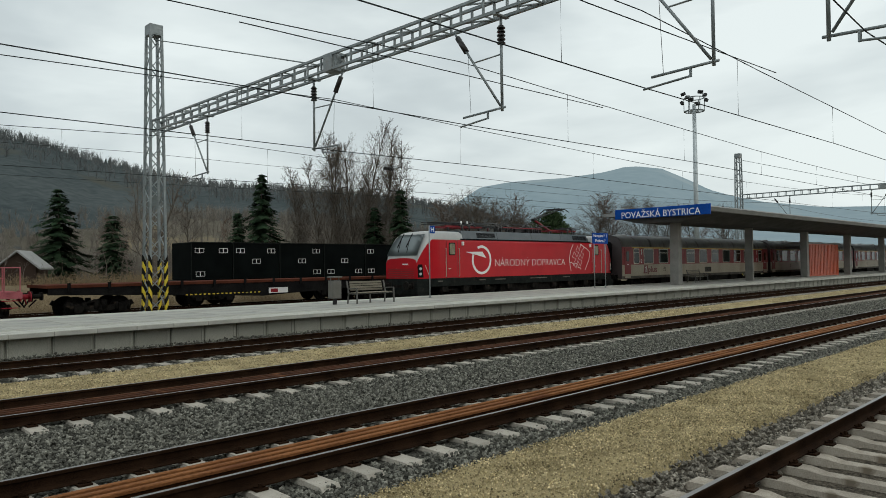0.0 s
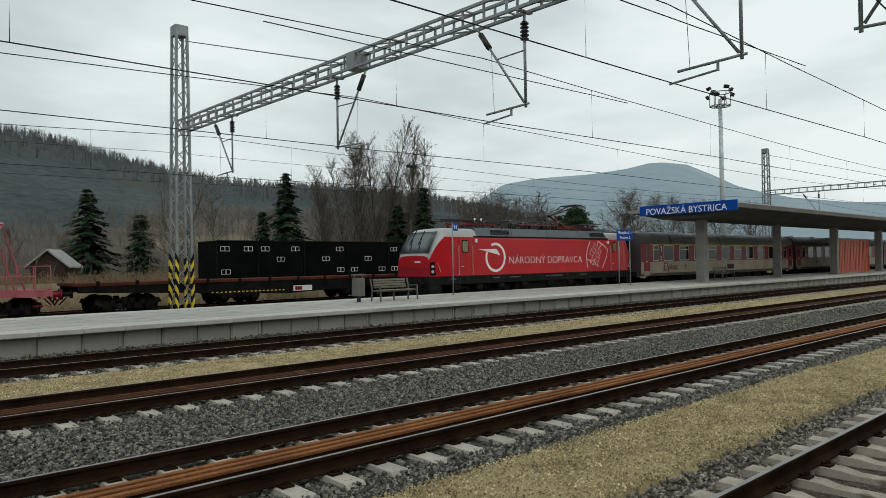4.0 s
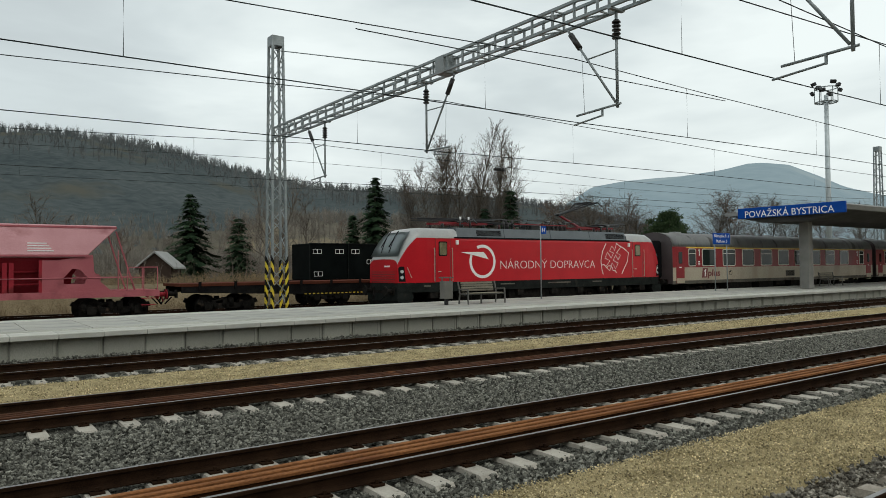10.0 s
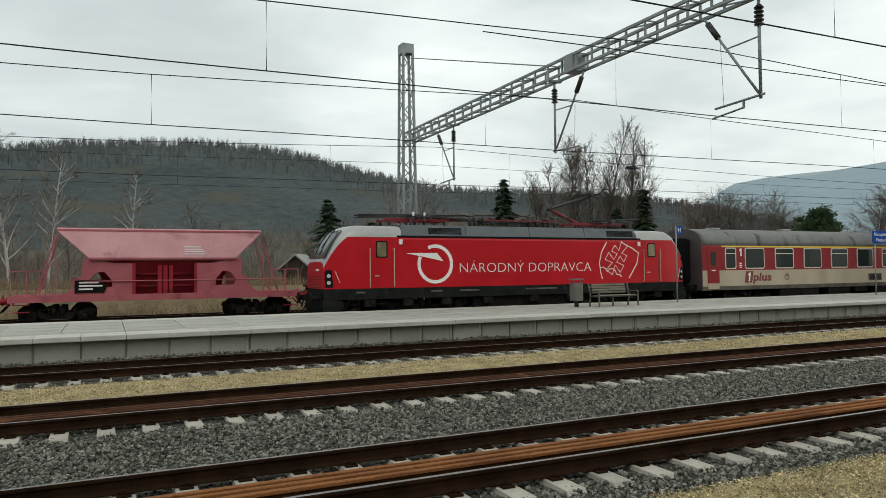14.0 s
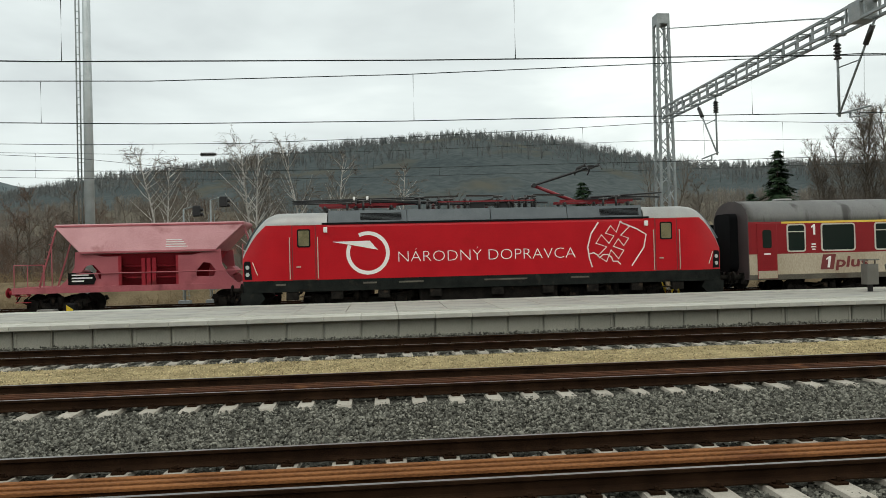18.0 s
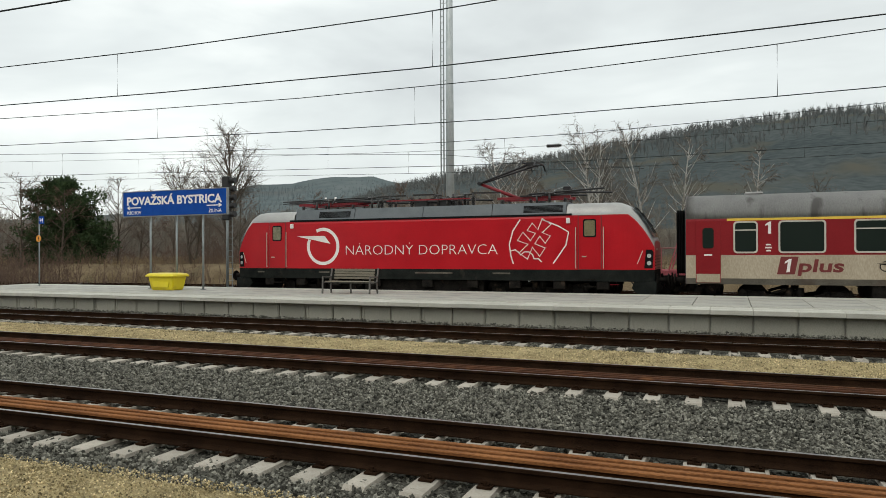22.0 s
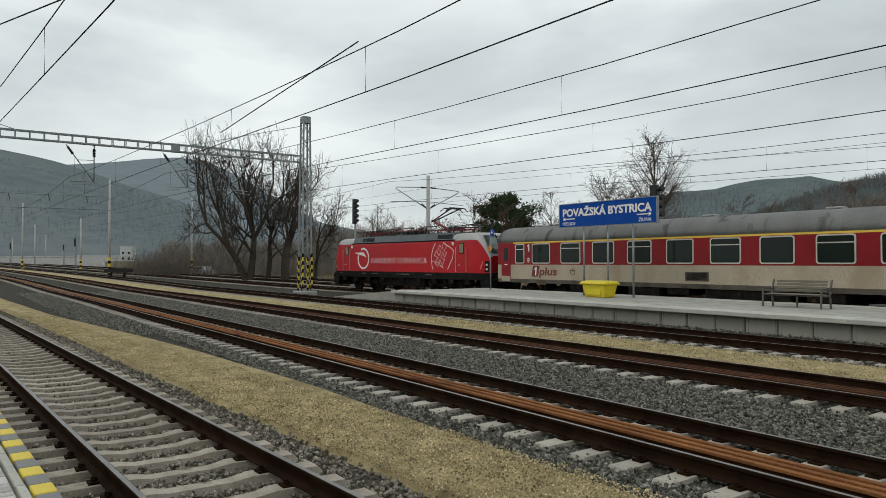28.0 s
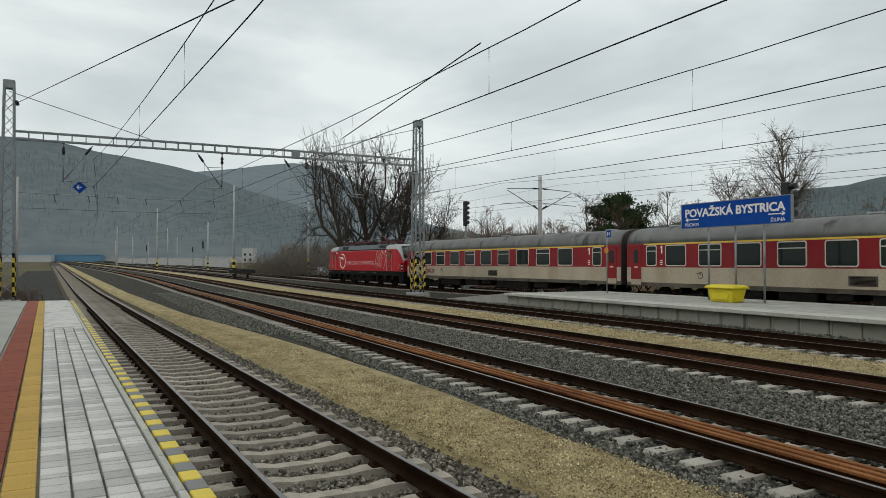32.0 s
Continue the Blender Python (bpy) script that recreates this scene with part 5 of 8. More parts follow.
def build_litter_bin():
    lb = empty("litter_bin", pose(17.15, 23.6, PZ), "grey sheet-metal litter bin with a canopy lid", "litter bin")
    bm = B()
    box(bm, -0.06, 0.06, -0.06, 0.06, 0.0, 0.30)
    part("foot", fix(bm), black_metal, lb)
    bm = B()
    prism(bm, rounded(-0.22, 0.22, -0.2, 0.2, 0.08), 0.25, 0.96, axis="z")
    part("body", fix(bm), bin_grey, lb)
    bm = B()
    prism(bm, rounded(-0.25, 0.25, -0.23, 0.23, 0.08), 1.08, 1.13, axis="z")
    for sx in (-1, 1):
        bar(bm, (sx * 0.2, 0, 0.94), (sx * 0.2, 0, 1.1), 0.04, 0.04)
    part("lid", fix(bm), bin_grey, lb)


def build_canopy():
    X0, X1, Y0, Y1 = 41.5, 116.0, 19.2, 25.5
    ca = empty("platform_canopy", pose(0, 0, 0), "long flat grey platform canopy on concrete columns", "canopy")
    # the far edge's extra metre is unseen, added to shade the coaches
    bm = B()
    prism(bm, [(Y0, 5.14), (Y1 + 1.0, 5.14), (Y1 + 1.1, 5.3), (Y1 + 1.0, 5.36), (Y0, 5.46), (Y0 - 0.1, 5.38)], X0, X1, axis="x")
    part("roof", fix(bm), canopy_grey, ca)
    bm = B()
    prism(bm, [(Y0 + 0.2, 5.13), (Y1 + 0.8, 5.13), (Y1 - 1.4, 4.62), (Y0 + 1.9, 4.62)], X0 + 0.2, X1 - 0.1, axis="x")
    part("soffit", fix(bm), canopy_shaded, ca, "dark sloping underside of the roof")
    for i, x in enumerate((44.1, 56.0, 68.3, 80.8, 93.5, 106.0)):
        bm = B()
        w = (0.30, 0.11, 0.28, 0.28, 0.2, 0.2)[i]
        prism(bm, [(-w, 0), (w, 0), (w * 0.8, 4.2), (-w * 0.8, 4.2)], -0.3, 0.3)
        bevel(bm, 0.03)
        c = part("column", bm, column_concrete, ca)
        c.location = (x, 22.7, PZ)
    sg = empty("canopy_sign", pose(0, 0, 0), "blue station name sign with white letters on the canopy's end", "sign")
    bm = B()
    box(bm, X0 - 0.16, X0 - 0.02, Y0 - 0.15, Y1 + 0.05, 4.92, 5.56)
    bevel(bm, 0.015)
    bd = part("sign_board", bm, sign_blue, sg)
    lettering("lettering", "POVAŽSKÁ BYSTRICA", 0.42, pose(X0 - 0.165, (Y0 + Y1) / 2, 5.22, 0, 0, -90), white_film, bd, 5.4)
    sh = empty("waiting_shelter", pose(0, 0, 0), "orange-red panelled waiting shelter under the canopy", "shelter")
    for i in range(8):
        bm = B()
        x = 69.4 + i * 1.28
        box(bm, x, x + 1.22, 23.2, 23.3, PZ, 3.6)
        for k in range(1, 3):
            box(bm, x + k * 0.4, x + k * 0.4 + 0.05, 23.17, 23.2, PZ + 0.1, 3.5)
        part("wall_panel", fix(bm), shelter_orange, sh)
    bm = B()
    box(bm, 69.2, 79.8, 23.1, 25.0, 3.6, 3.75)
    part("shelter_roof", fix(bm), canopy_grey, sh)


build_platform()
build_near_platform()
bench(18.85, 23.4)
bench(-12.9, 23.4)
bench(50.5, 24.3)
build_station_sign()
build_grit_bin()
build_h_sign(-30.4, 24.5, 3.3, 2.25)
build_h_sign(23.3, 24.5, 3.4)
build_platform_board()
build_litter_bin()
build_canopy()

# ---- masts, gantries and overhead line ----
zebra_black = plain("zebra_black", (0.015, 0.015, 0.015), 0.6)
pale_steel = surface("pale_galvanised_steel", (0.36, 0.40, 0.41), (0.50, 0.54, 0.55), 0.45, 0.2, 2, 50, 0.04)
wire_dark = plain("wire_dark", (0.035, 0.04, 0.04), 0.6, 0.3)
pole_concrete = surface("pole_concrete", (0.34, 0.34, 0.33), (0.47, 0.47, 0.46), 0.8, 0, 1.5, 40, 0.1)
SPANS = [-166.0, -106.0, -46.7, 12.8, 73.6, 134.0]


def beam_lift(x):
    """Beams and wires stand a little higher towards the ends of the station."""
    return float(np.interp(x, [-166, -46.7, 12.8, 73.6, 134], [1.4, 0.95, 0.0, 0.5, 0.7]))


def lattice_mast(x, y, h, w=0.62, label="galvanised lattice mast with black and yellow bands at its foot", turn=0.0, bands=True):
    ma = empty("lattice_mast", pose(x, y, -0.3), label, "mast", "gantry masts")
    h += 0.3
    b, t = w / 2, w / 3.1
    corner = [(sx, sy) for sx in (-1, 1) for sy in (-1, 1)]

    def at(sx, sy, z):
        k = b + (t - b) * min(1.0, z / h)
        return (sx * k, sy * k, z)

    for sx, sy in corner:
        bm = B()
        bar(bm, at(sx, sy, 0), at(sx, sy, h), 0.10, 0.10)
        part("corner_post", fix(bm), steel, ma)
        if bands:
            for k in range(9):
                z, rise = 0.42 + k * 0.27, 0.13 * sx
                c = at(sx, sy, z + 0.13)
                bm = B()
                v = [bm.verts.new((c[0] + ox * 0.062, c[1] + oy * 0.062, z + up + ox * rise)) for up in (0.0, 0.268) for ox, oy in ((-1, -1), (1, -1), (1, 1), (-1, 1))]
                for f in ((3, 2, 1, 0), (4, 5, 6, 7), (0, 1, 5, 4), (1, 2, 6, 5), (2, 3, 7, 6), (3, 0, 4, 7)):
                    bm.faces.new([v[i] for i in f])
                part("yellow_band" if k % 2 else "black_band", fix(bm), yellow_paint if k % 2 else zebra_black, ma)
    n = int(h / 0.62)
    for i in range(n):
        z0, z1 = h * i / n, h * (i + 1) / n
        for (ax, ay), (bx, by) in (((-1, -1), (1, -1)), ((1, -1), (1, 1)), ((1, 1), (-1, 1)), ((-1, 1), (-1, -1))):
            bm = B()
            if i % 2:
                bar(bm, at(ax, ay, z0), at(bx, by, z1), 0.035, 0.035)
            else:
                bar(bm, at(bx, by, z0), at(ax, ay, z1), 0.035, 0.035)
            part("brace", fix(bm), steel, ma)
    bm = B()
    box(bm, -t - 0.05, t + 0.05, -t - 0.05, t + 0.05, h - 0.45, h)
    part("head_plate", fix(bm), steel, ma)
    bm = B()
    box(bm, -0.65, 0.65, -0.65, 0.65, 0.0, 0.35)
    bevel(bm, 0.04)
    part("foundation", bm, concrete, ma)
    return ma


def gantry_beam(x, y0, y1, z, flat=False):
    """A box lattice beam across the tracks."""
    be = empty("gantry_beam", pose(x, 0, z), "galvanised lattice beam spanning the tracks between two masts", "gantry", "gantry beams")
    w, d = 0.20, 0.22
    for sx in (-1, 1):
        for sz in (-1, 1):
            bm = B()
            bar(bm, (sx * w, y0, sz * d), (sx * w, y1, sz * d), 0.075, 0.07)
            part("chord", fix(bm), steel, be)
    n = int(abs(y1 - y0) / 0.72)
    step = (y1 - y0) / n
    for i in range(n):
        a, b = y0 + i * step, y0 + (i + 1) * step
        for sx in (-1, 1):
            bm = B()
            bar(bm, (sx * w, a, -d), (sx * w, a, d), 0.05, 0.05)
            part("upright", fix(bm), steel, be)
        for sz in (-1, 1):
            bm = B()
            bar(bm, (-w, a, sz * d), (w, b if i % 2 else a, sz * d), 0.045, 0.03)
            part("lacing", fix(bm), steel, be)
    for y in np.arange(y0 + (y1 - y0) * 0.35, max(y0, y1), 40):
        bm = B()
        box(bm, -0.245, 0.245, y - 0.22, y + 0.22, -0.262, 0.262)
        part("joint_plate", fix(bm), steel, be)
    return be


def hanger(x, y, z, s, lift, wire_y):
    """A dropper tube with insulator, strut and steady arm that holds the contact wire."""
    ha = empty("wire_support", pose(x, y, z), "steel drop tube with dark insulators and a steady arm", "catenary support", "catenary supports")
    low = -(z - 5.75 - lift)
    bm = B()
    box(bm, -0.24, 0.24, -0.06, 0.06, -0.07, -0.03)
    part("mount_bar", fix(bm), steel, ha)
    bm = B()
    rod(bm, (0, 0, -0.03), (0, 0, low - 0.08), 0.035, 8)
    part("drop_tube", fix(bm), steel, ha)
    bm = B()
    rod(bm, (0, 0, -0.28), (0, 0, -0.72), 0.065, 10)
    for k in range(5):
        rod(bm, (0, 0, -0.32 - 0.09 * k), (0, 0, -0.35 - 0.09 * k), 0.10, 10)
    part("insulator", fix(bm), porcelain, ha)
    a, b = Vector((0, s * 1.5, -0.12)), Vector((0, s * 0.05, low + 0.05))
    bm = B()
    rod(bm, a, b, 0.03, 8)
    rod(bm, a.lerp(b, 0.42), (0, 0, -0.95), 0.018, 6)
    part("strut", fix(bm), steel, ha)
    bm = B()
    rod(bm, a.lerp(b, 0.06), a.lerp(b, 0.26), 0.07, 10)
    part("insulator", fix(bm), porcelain, ha)
    bm = B()
    rod(bm, (0, -s * 0.1, low), (0, s * 1.25, low - 0.05), 0.028, 8)
    rod(bm, (0, s * 0.45, low - 0.03), (0, s * 0.45, low - 0.2), 0.03, 6)
    rod(bm, (0, s * 0.45, low - 0.18), (0, wire_y - y, low - 0.26), 0.022, 6)
    part("steady_arm", fix(bm), steel, ha)
    bm = B()
    rod(bm, a.lerp(b, 0.3), (0.0, s * 1.0, low - 0.03), 0.006, 4)
    part("tie_wire", fix(bm), wire_dark, ha)


def polyline(name, pts, r, parent, material=None, n=5):
    bm = B()
    rings = []
    for i, p in enumerate(pts):
        d = (Vector(pts[min(i + 1, len(pts) - 1)]) - Vector(pts[max(i - 1, 0)])).normalized()
        side = d.cross(Vector((0, 0, 1))).normalized()
        up = side.cross(d)
        rings.append([bm.verts.new(Vector(p) + r * (math.cos(2 * math.pi * k / n) * side + math.sin(2 * math.pi * k / n) * up)) for k in range(n)])
    for a, b in zip(rings, rings[1:]):
        for k in range(n):
            bm.faces.new((a[k], a[(k + 1) % n], b[(k + 1) % n], b[k]))
    return part(name, bm, material or wire_dark, parent)


def wire_lift(x):
    return float(np.interp(x, [-166, -106, -46.7, -30, -21, -12, -6, 0, 5, 12.8, 25, 73.6, 134], [1.6, 1.45, 1.05, 0.68, 0.41, 0.14, 0.02, 0.03, 0.1, 0.17, 0.38, 0.75, 0.9]))


def overhead_line(y_at, label, contact=5.52, over=1.6, sag=0.65, first=0.0, step=8.2, r=0.0115, middle=0.0):
    """A contact wire and its carrier wire with droppers."""
    ol = empty("overhead_line", pose(0, 0, 0), label, "overhead line", "overhead lines")
    xs, low, top = [], [], []
    for a, b in zip(SPANS, SPANS[1:]):
        for i in range(10):
            x = a + (b - a) * i / 10
            k = 4 * (i / 10) * (1 - i / 10)
            y = y_at(a) + (y_at(b) - y_at(a)) * i / 10
            li = wire_lift(x)
            q = y / middle if middle else 1.0
            low.append((x, y + bend(x), 2.05 + (contact + li - 2.05) * q))
            top.append((x, y + bend(x), 2.05 + (contact + over + li - sag * k - 2.05) * q))
    polyline("contact_wire", low, r, ol)
    polyline("carrier_wire", top, r, ol)
    for i in range(-9, 13):
        x = first - step * i
        a, b = next((a, b) for a, b in zip(SPANS, SPANS[1:]) if a <= x <= b)
        f = (x - a) / (b - a)
        if f < 0.04 or f > 0.96:
            continue
        y = y_at(a) + (y_at(b) - y_at(a)) * f
        q = y / middle if middle else 1.0
        z, tall = 2.05 + (contact + wire_lift(x) - 2.05) * q, (over - sag * 4 * f * (1 - f)) * q
        y += bend(x)
        polyline("dropper", [(x, y, z), (x, y + 0.001, z + tall * 0.5), (x, y, z + tall)], 0.008, ol, n=4)


def build_gantries():
    for x, yr, yl, h in ((12.8, 30.6, -6.5, 12.6), (-46.7, 20.9, -4.1, 12.3), (73.6, 30.7, -6.5, 13.2)):
        z = 8.18 + beam_lift(x) + (0.15 if x < 0 else 0)
        lattice_mast(x, yr, h, 0.72)
        lattice_mast(x, yl, h, 0.72, bands=x < 0)
        gantry_beam(x, yr - 0.25, yl + 0.25, z)
        st = empty("stay_rod", pose(0, 0, 0), "thin steel stay from a mast's head to its gantry beam", "stay")
        polyline("rod", [(x, yr, h - 0.6), (x, (yr + yl) / 2 + (yr - yl) * 0.18, z + 0.25)], 0.022, st, steel)
        polyline("rod", [(x, yl, h - 0.6), (x, (yr + yl) / 2 - (yr - yl) * 0.2, z + 0.25)], 0.022, st, steel)
        for y, s, wy in ((25.7, 1, 27.4), (18.6, -1, 17.5), (10.95, 1, 12.3), (5.87, 1, 7.3), (3.94, -1, 2.7)) if x > 0 else ((-1.4, 1, 0.2), (7.4, -1, 6.2), (12.8, -1, 11.6), (15.5, 1, 16.9)):
            hanger(x, y, z - 0.22, s, beam_lift(x) + (0.15 if x < 0 else 0), wy)


def single_pole(x, y, h, zebra=True, label="concrete catenary pole with zebra bands at its foot", arms=(), base=-0.3):
    po = empty("catenary_pole", pose(x, y, base), label, "pole", "catenary poles")
    h -= base
    bm = B()
    rod(bm, (0, 0, 0), (0, 0, h), 0.19, 12, 0.13)
    part("shaft", fix(bm), pole_concrete, po)
    if zebra:
        for k in range(6):
            bm = B()
            r = 0.192
            a = 0.5 + 0.42 * k
            rod(bm, (0, 0, a), (0, 0, a + 0.42), r + 0.004 - 0.006 * a / 3, 12, r + 0.002 - 0.006 * a / 3, cap=False)
            part("band", fix(bm), yellow_paint if k % 2 else zebra_black, po)
    for s, reach in arms:
        for nm, a, b, r in (("top_tube", (0, 0, h - 0.9), (0, s * reach, h - 1.05), 0.03), ("strut", (0, 0, h - 2.6), (0, s * reach, h - 1.15), 0.035), ("steady_tube", (0, 0, h - 2.0), (0, s * reach * 1.15, h - 2.15), 0.025)):
            bm = B()
            rod(bm, a, b, r, 8)
            part(nm, fix(bm), steel, po)
        bm = B()
        rod(bm, (0, s * 0.25, h - 0.92), (0, s * 0.65, h - 0.94), 0.06, 8)
        rod(bm, (0, s * 0.25, h - 2.45), (0, s * 0.6, h - 2.2), 0.06, 8)
        part("insulator", fix(bm), porcelain, po)
    return po


def build_overhead():
    overhead_line(lambda x: 27.4 if x == 12.8 or x == 73.6 else 27.9, "overhead line above the train's track")
    overhead_line(lambda x: {12.8: 17.5, -46.7: 16.9}.get(x, 18.4), "overhead line above the track beside the island platform", first=1.1, step=8.6, middle=18.2)
    overhead_line(lambda x: {12.8: 12.3, -46.7: 11.6}.get(x, 12.9), "overhead line above the track with dark spare rails", first=2.6, step=7.4, middle=12.72)
    overhead_line(lambda x: {12.8: 7.3, -46.7: 6.2}.get(x, 7.9), "overhead line above the track with rusty spare rails", first=-12.2, step=7.4, middle=7.63)
    overhead_line(lambda x: {12.8: 3.4, -46.7: 0.3}.get(x, 2.3), "overhead line above the near track")
    overhead_line(lambda x: 33.0 if x > 0 else 33.3, "overhead line above the wagon siding", 5.85, 1.4, 0.3, 3.0, 9.0, 0.009)
    # two wires that cross from one track's line to the next
    cr = empty("crossing_wires", pose(0, 0, 0), "dark wires running aslant between the overhead lines", "overhead line")
    polyline("wire", [(19.7, 12.6, 7.04), (6.97, 12.6, 6.83)], 0.012, cr)
    polyline("wire", [(20.34, 7.5, 7.24), (11.24, 7.5, 6.87), (4.0, 7.5, 6.7)], 0.012, cr)
    polyline("wire", [(-4, 38.6, 6.4), (-14, 34.8, 7.2), (-30, 31, 7.6)], 0.011, cr)
    polyline("wire", [(-46.7, -4.0, 10.9), (-12, 2.25, 6.3), (0, 2.9, 5.7)], 0.014, cr)
    polyline("wire", [(-12.8, 7.0, 6.45), (-21, 6.85, 5.85)], 0.014, cr)
    se = empty("section_insulator", pose(0, 0, 0), "dark insulators let into the overhead wires", "insulator")
    for p in ((23.5, 27.6, 7.0), (-7.5, 33.2, 7.05), (-43.5, -3.45, 10.46)):
        bm = B()
        rod(bm, (p[0] - 0.35, p[1], p[2]), (p[0] + 0.35, p[1], p[2]), 0.06, 8)
        for k in range(6):
            rod(bm, (p[0] - 0.3 + 0.1 * k, p[1], p[2]), (p[0] - 0.27 + 0.1 * k, p[1], p[2]), 0.1, 8)
        part("insulator", fix(bm), porcelain, se)


def build_poles():
    single_pole(-45.5, 30.5, 8.7, True, "concrete pole with two cantilever arms and zebra bands", ((1, 2.9), (-1, 2.9)))
    single_pole(-106, -8.6, 13.2, False, "concrete pole of a cross-span far down the line")
    single_pole(-106, 18.4, 13.4, True, "concrete pole of a cross-span with zebra bands")
    cs = empty("cross_span", pose(0, 0, 0), "thin cross-span wires with small hangers between two poles", "cross-span")
    polyline("span_wire", [(-106, -8.6, 11.2), (-106, 5, 10.95), (-106, 18.4, 11.0)], 0.05, cs, steel)
    polyline("span_wire", [(-106, -8.6, 9.2), (-106, 5, 9.1), (-106, 18.4, 9.2)], 0.02, cs)
    for y in (-4.5, -0.5, 3.0, 6.5, 11.0, 15.5):
        polyline("hanger", [(-106, y, 11.0), (-106, y + 0.2, 10.1)], 0.05, cs, porcelain)
    single_pole(-110, 30.5, 11.8, True, "concrete catenary pole beside the line with zebra bands", ((-1, 2.6),))
    for x, y, h in ((-165, 12.5, 14.0), (-165, 23, 11.5), (-165, -14, 12), (-215, 19, 12), (-215, 6, 12), (-215, 30, 11), (-260, 12, 11), (-260, 26, 11), (-310, 20, 11), (-310, 8, 11)):
        single_pole(x, y, h, x > -170, "thin catenary pole far down the line")
    # tall flood-light mast with a ladder, and another with its lamp head
    fm = empty("floodlight_mast", pose(-16.6, 43.0, -0.4), "tall galvanised floodlight mast with a ladder cage", "light mast", "floodlight masts")
    bm = B()
    rod(bm, (0, 0, 0), (0, 0, 27), 0.30, 16, 0.17)
    part("shaft", fix(bm), pale_steel, fm)
    for q in (-0.42, -0.62):
        bm = B()
        rod(bm, (q, 0, 0.3), (q, 0, 26), 0.045, 8)
        part("ladder_rail", fix(bm), steel, fm)
    for k in range(60):
        bm = B()
        bar(bm, (-0.62, 0, 1.0 + 0.42 * k), (-0.42 if k % 6 else 0, 0, 1.0 + 0.42 * k), 0.03, 0.03)
        part("rung", fix(bm), steel, fm)
    fl = empty("floodlight_mast", pose(98.0, 47.0, -0.4), "tall galvanised floodlight mast with a ring of lamps", "light mast", "floodlight masts")
    bm = B()
    rod(bm, (0, 0, 0), (0, 0, 25.2), 0.38, 16, 0.26)
    part("shaft", fix(bm), pale_steel, fl)
    bm = B()
    for z in (24.2, 26.1):
        for k in range(10):
            a, b = 2 * math.pi * k / 10, 2 * math.pi * (k + 1) / 10
            rod(bm, (1.4 * math.cos(a), 1.4 * math.sin(a), z), (1.4 * math.cos(b), 1.4 * math.sin(b), z), 0.07, 6)
    for k in range(6):
        a = 2 * math.pi * k / 6
        rod(bm, (1.4 * math.cos(a), 1.4 * math.sin(a), 24.2), (1.4 * math.cos(a), 1.4 * math.sin(a), 26.1), 0.06, 6)
        rod(bm, (0, 0, 24.2), (1.4 * math.cos(a), 1.4 * math.sin(a), 24.2), 0.08, 6)
    part("lamp_ring", fix(bm), steel, fl)
    for k in range(8):
        a = 2 * math.pi * k / 8 + 0.2
        bm = B()
        box(bm, -0.36, 0.36, -0.16, 0.26, -0.24, 0.24)
        bevel(bm, 0.05)
        o = part("floodlight", bm, black_metal, fl)
        o.matrix_basis = pose(1.75 * math.cos(a), 1.75 * math.sin(a), 26.6 if k % 2 else 25.6, 25, 0, math.degrees(a) + 90)


def signal(x, y, h, side=-1, words="black railway signal head on a steel post with a ladder", lamps=5, bent=False):
    sg = empty("railway_signal", pose(x, y, -0.3), words, "railway signal", "signals")
    h += 0.3
    bm = B()
    rod(bm, (0, 0, 0), (0, 0, h - 0.2), 0.045 if bent else 0.07, 10)
    box(bm, -0.3, 0.3, -0.3, 0.3, 0, 0.35)
    if bent:
        rod(bm, (0, 0, h - 0.2), (0.55, 0, h - 0.05), 0.035, 8)
    part("post", fix(bm), steel, sg)
    dx, g = (0.75, 0.26) if bent else (0.0, 0.44)
    bm = B()
    box(bm, dx - 0.22, dx + 0.22, -0.2, 0.08, h - g * lamps - 0.1, h)
    bevel(bm, 0.05)
    hd = part("signal_head", bm, black_metal, sg)
    for k in range(lamps):
        bm = B()
        rod(bm, (dx + side * 0.18, -0.05, h - 0.26 - g * k), (dx + side * (0.35 if bent else 0.55), -0.05, h - 0.22 - g * k), 0.14 if not bent else 0.1, 10, 0.15 if not bent else 0.1)
        part("lamp_hood", fix(bm), black_metal, hd)
    for q in (-0.16, 0.16):
        bm = B()
        rod(bm, (q, 0.2, 0.4), (q, 0.2, h - 1.0), 0.02, 6)
        part("ladder_rail", fix(bm), steel, sg)
    for k in range(int((h - 1.5) / 0.32)):
        bm = B()
        rod(bm, (-0.24, 0.2, 0.6 + 0.32 * k), (0.24, 0.2, 0.6 + 0.32 * k), 0.014, 5)
        part("rung", fix(bm), steel, sg)


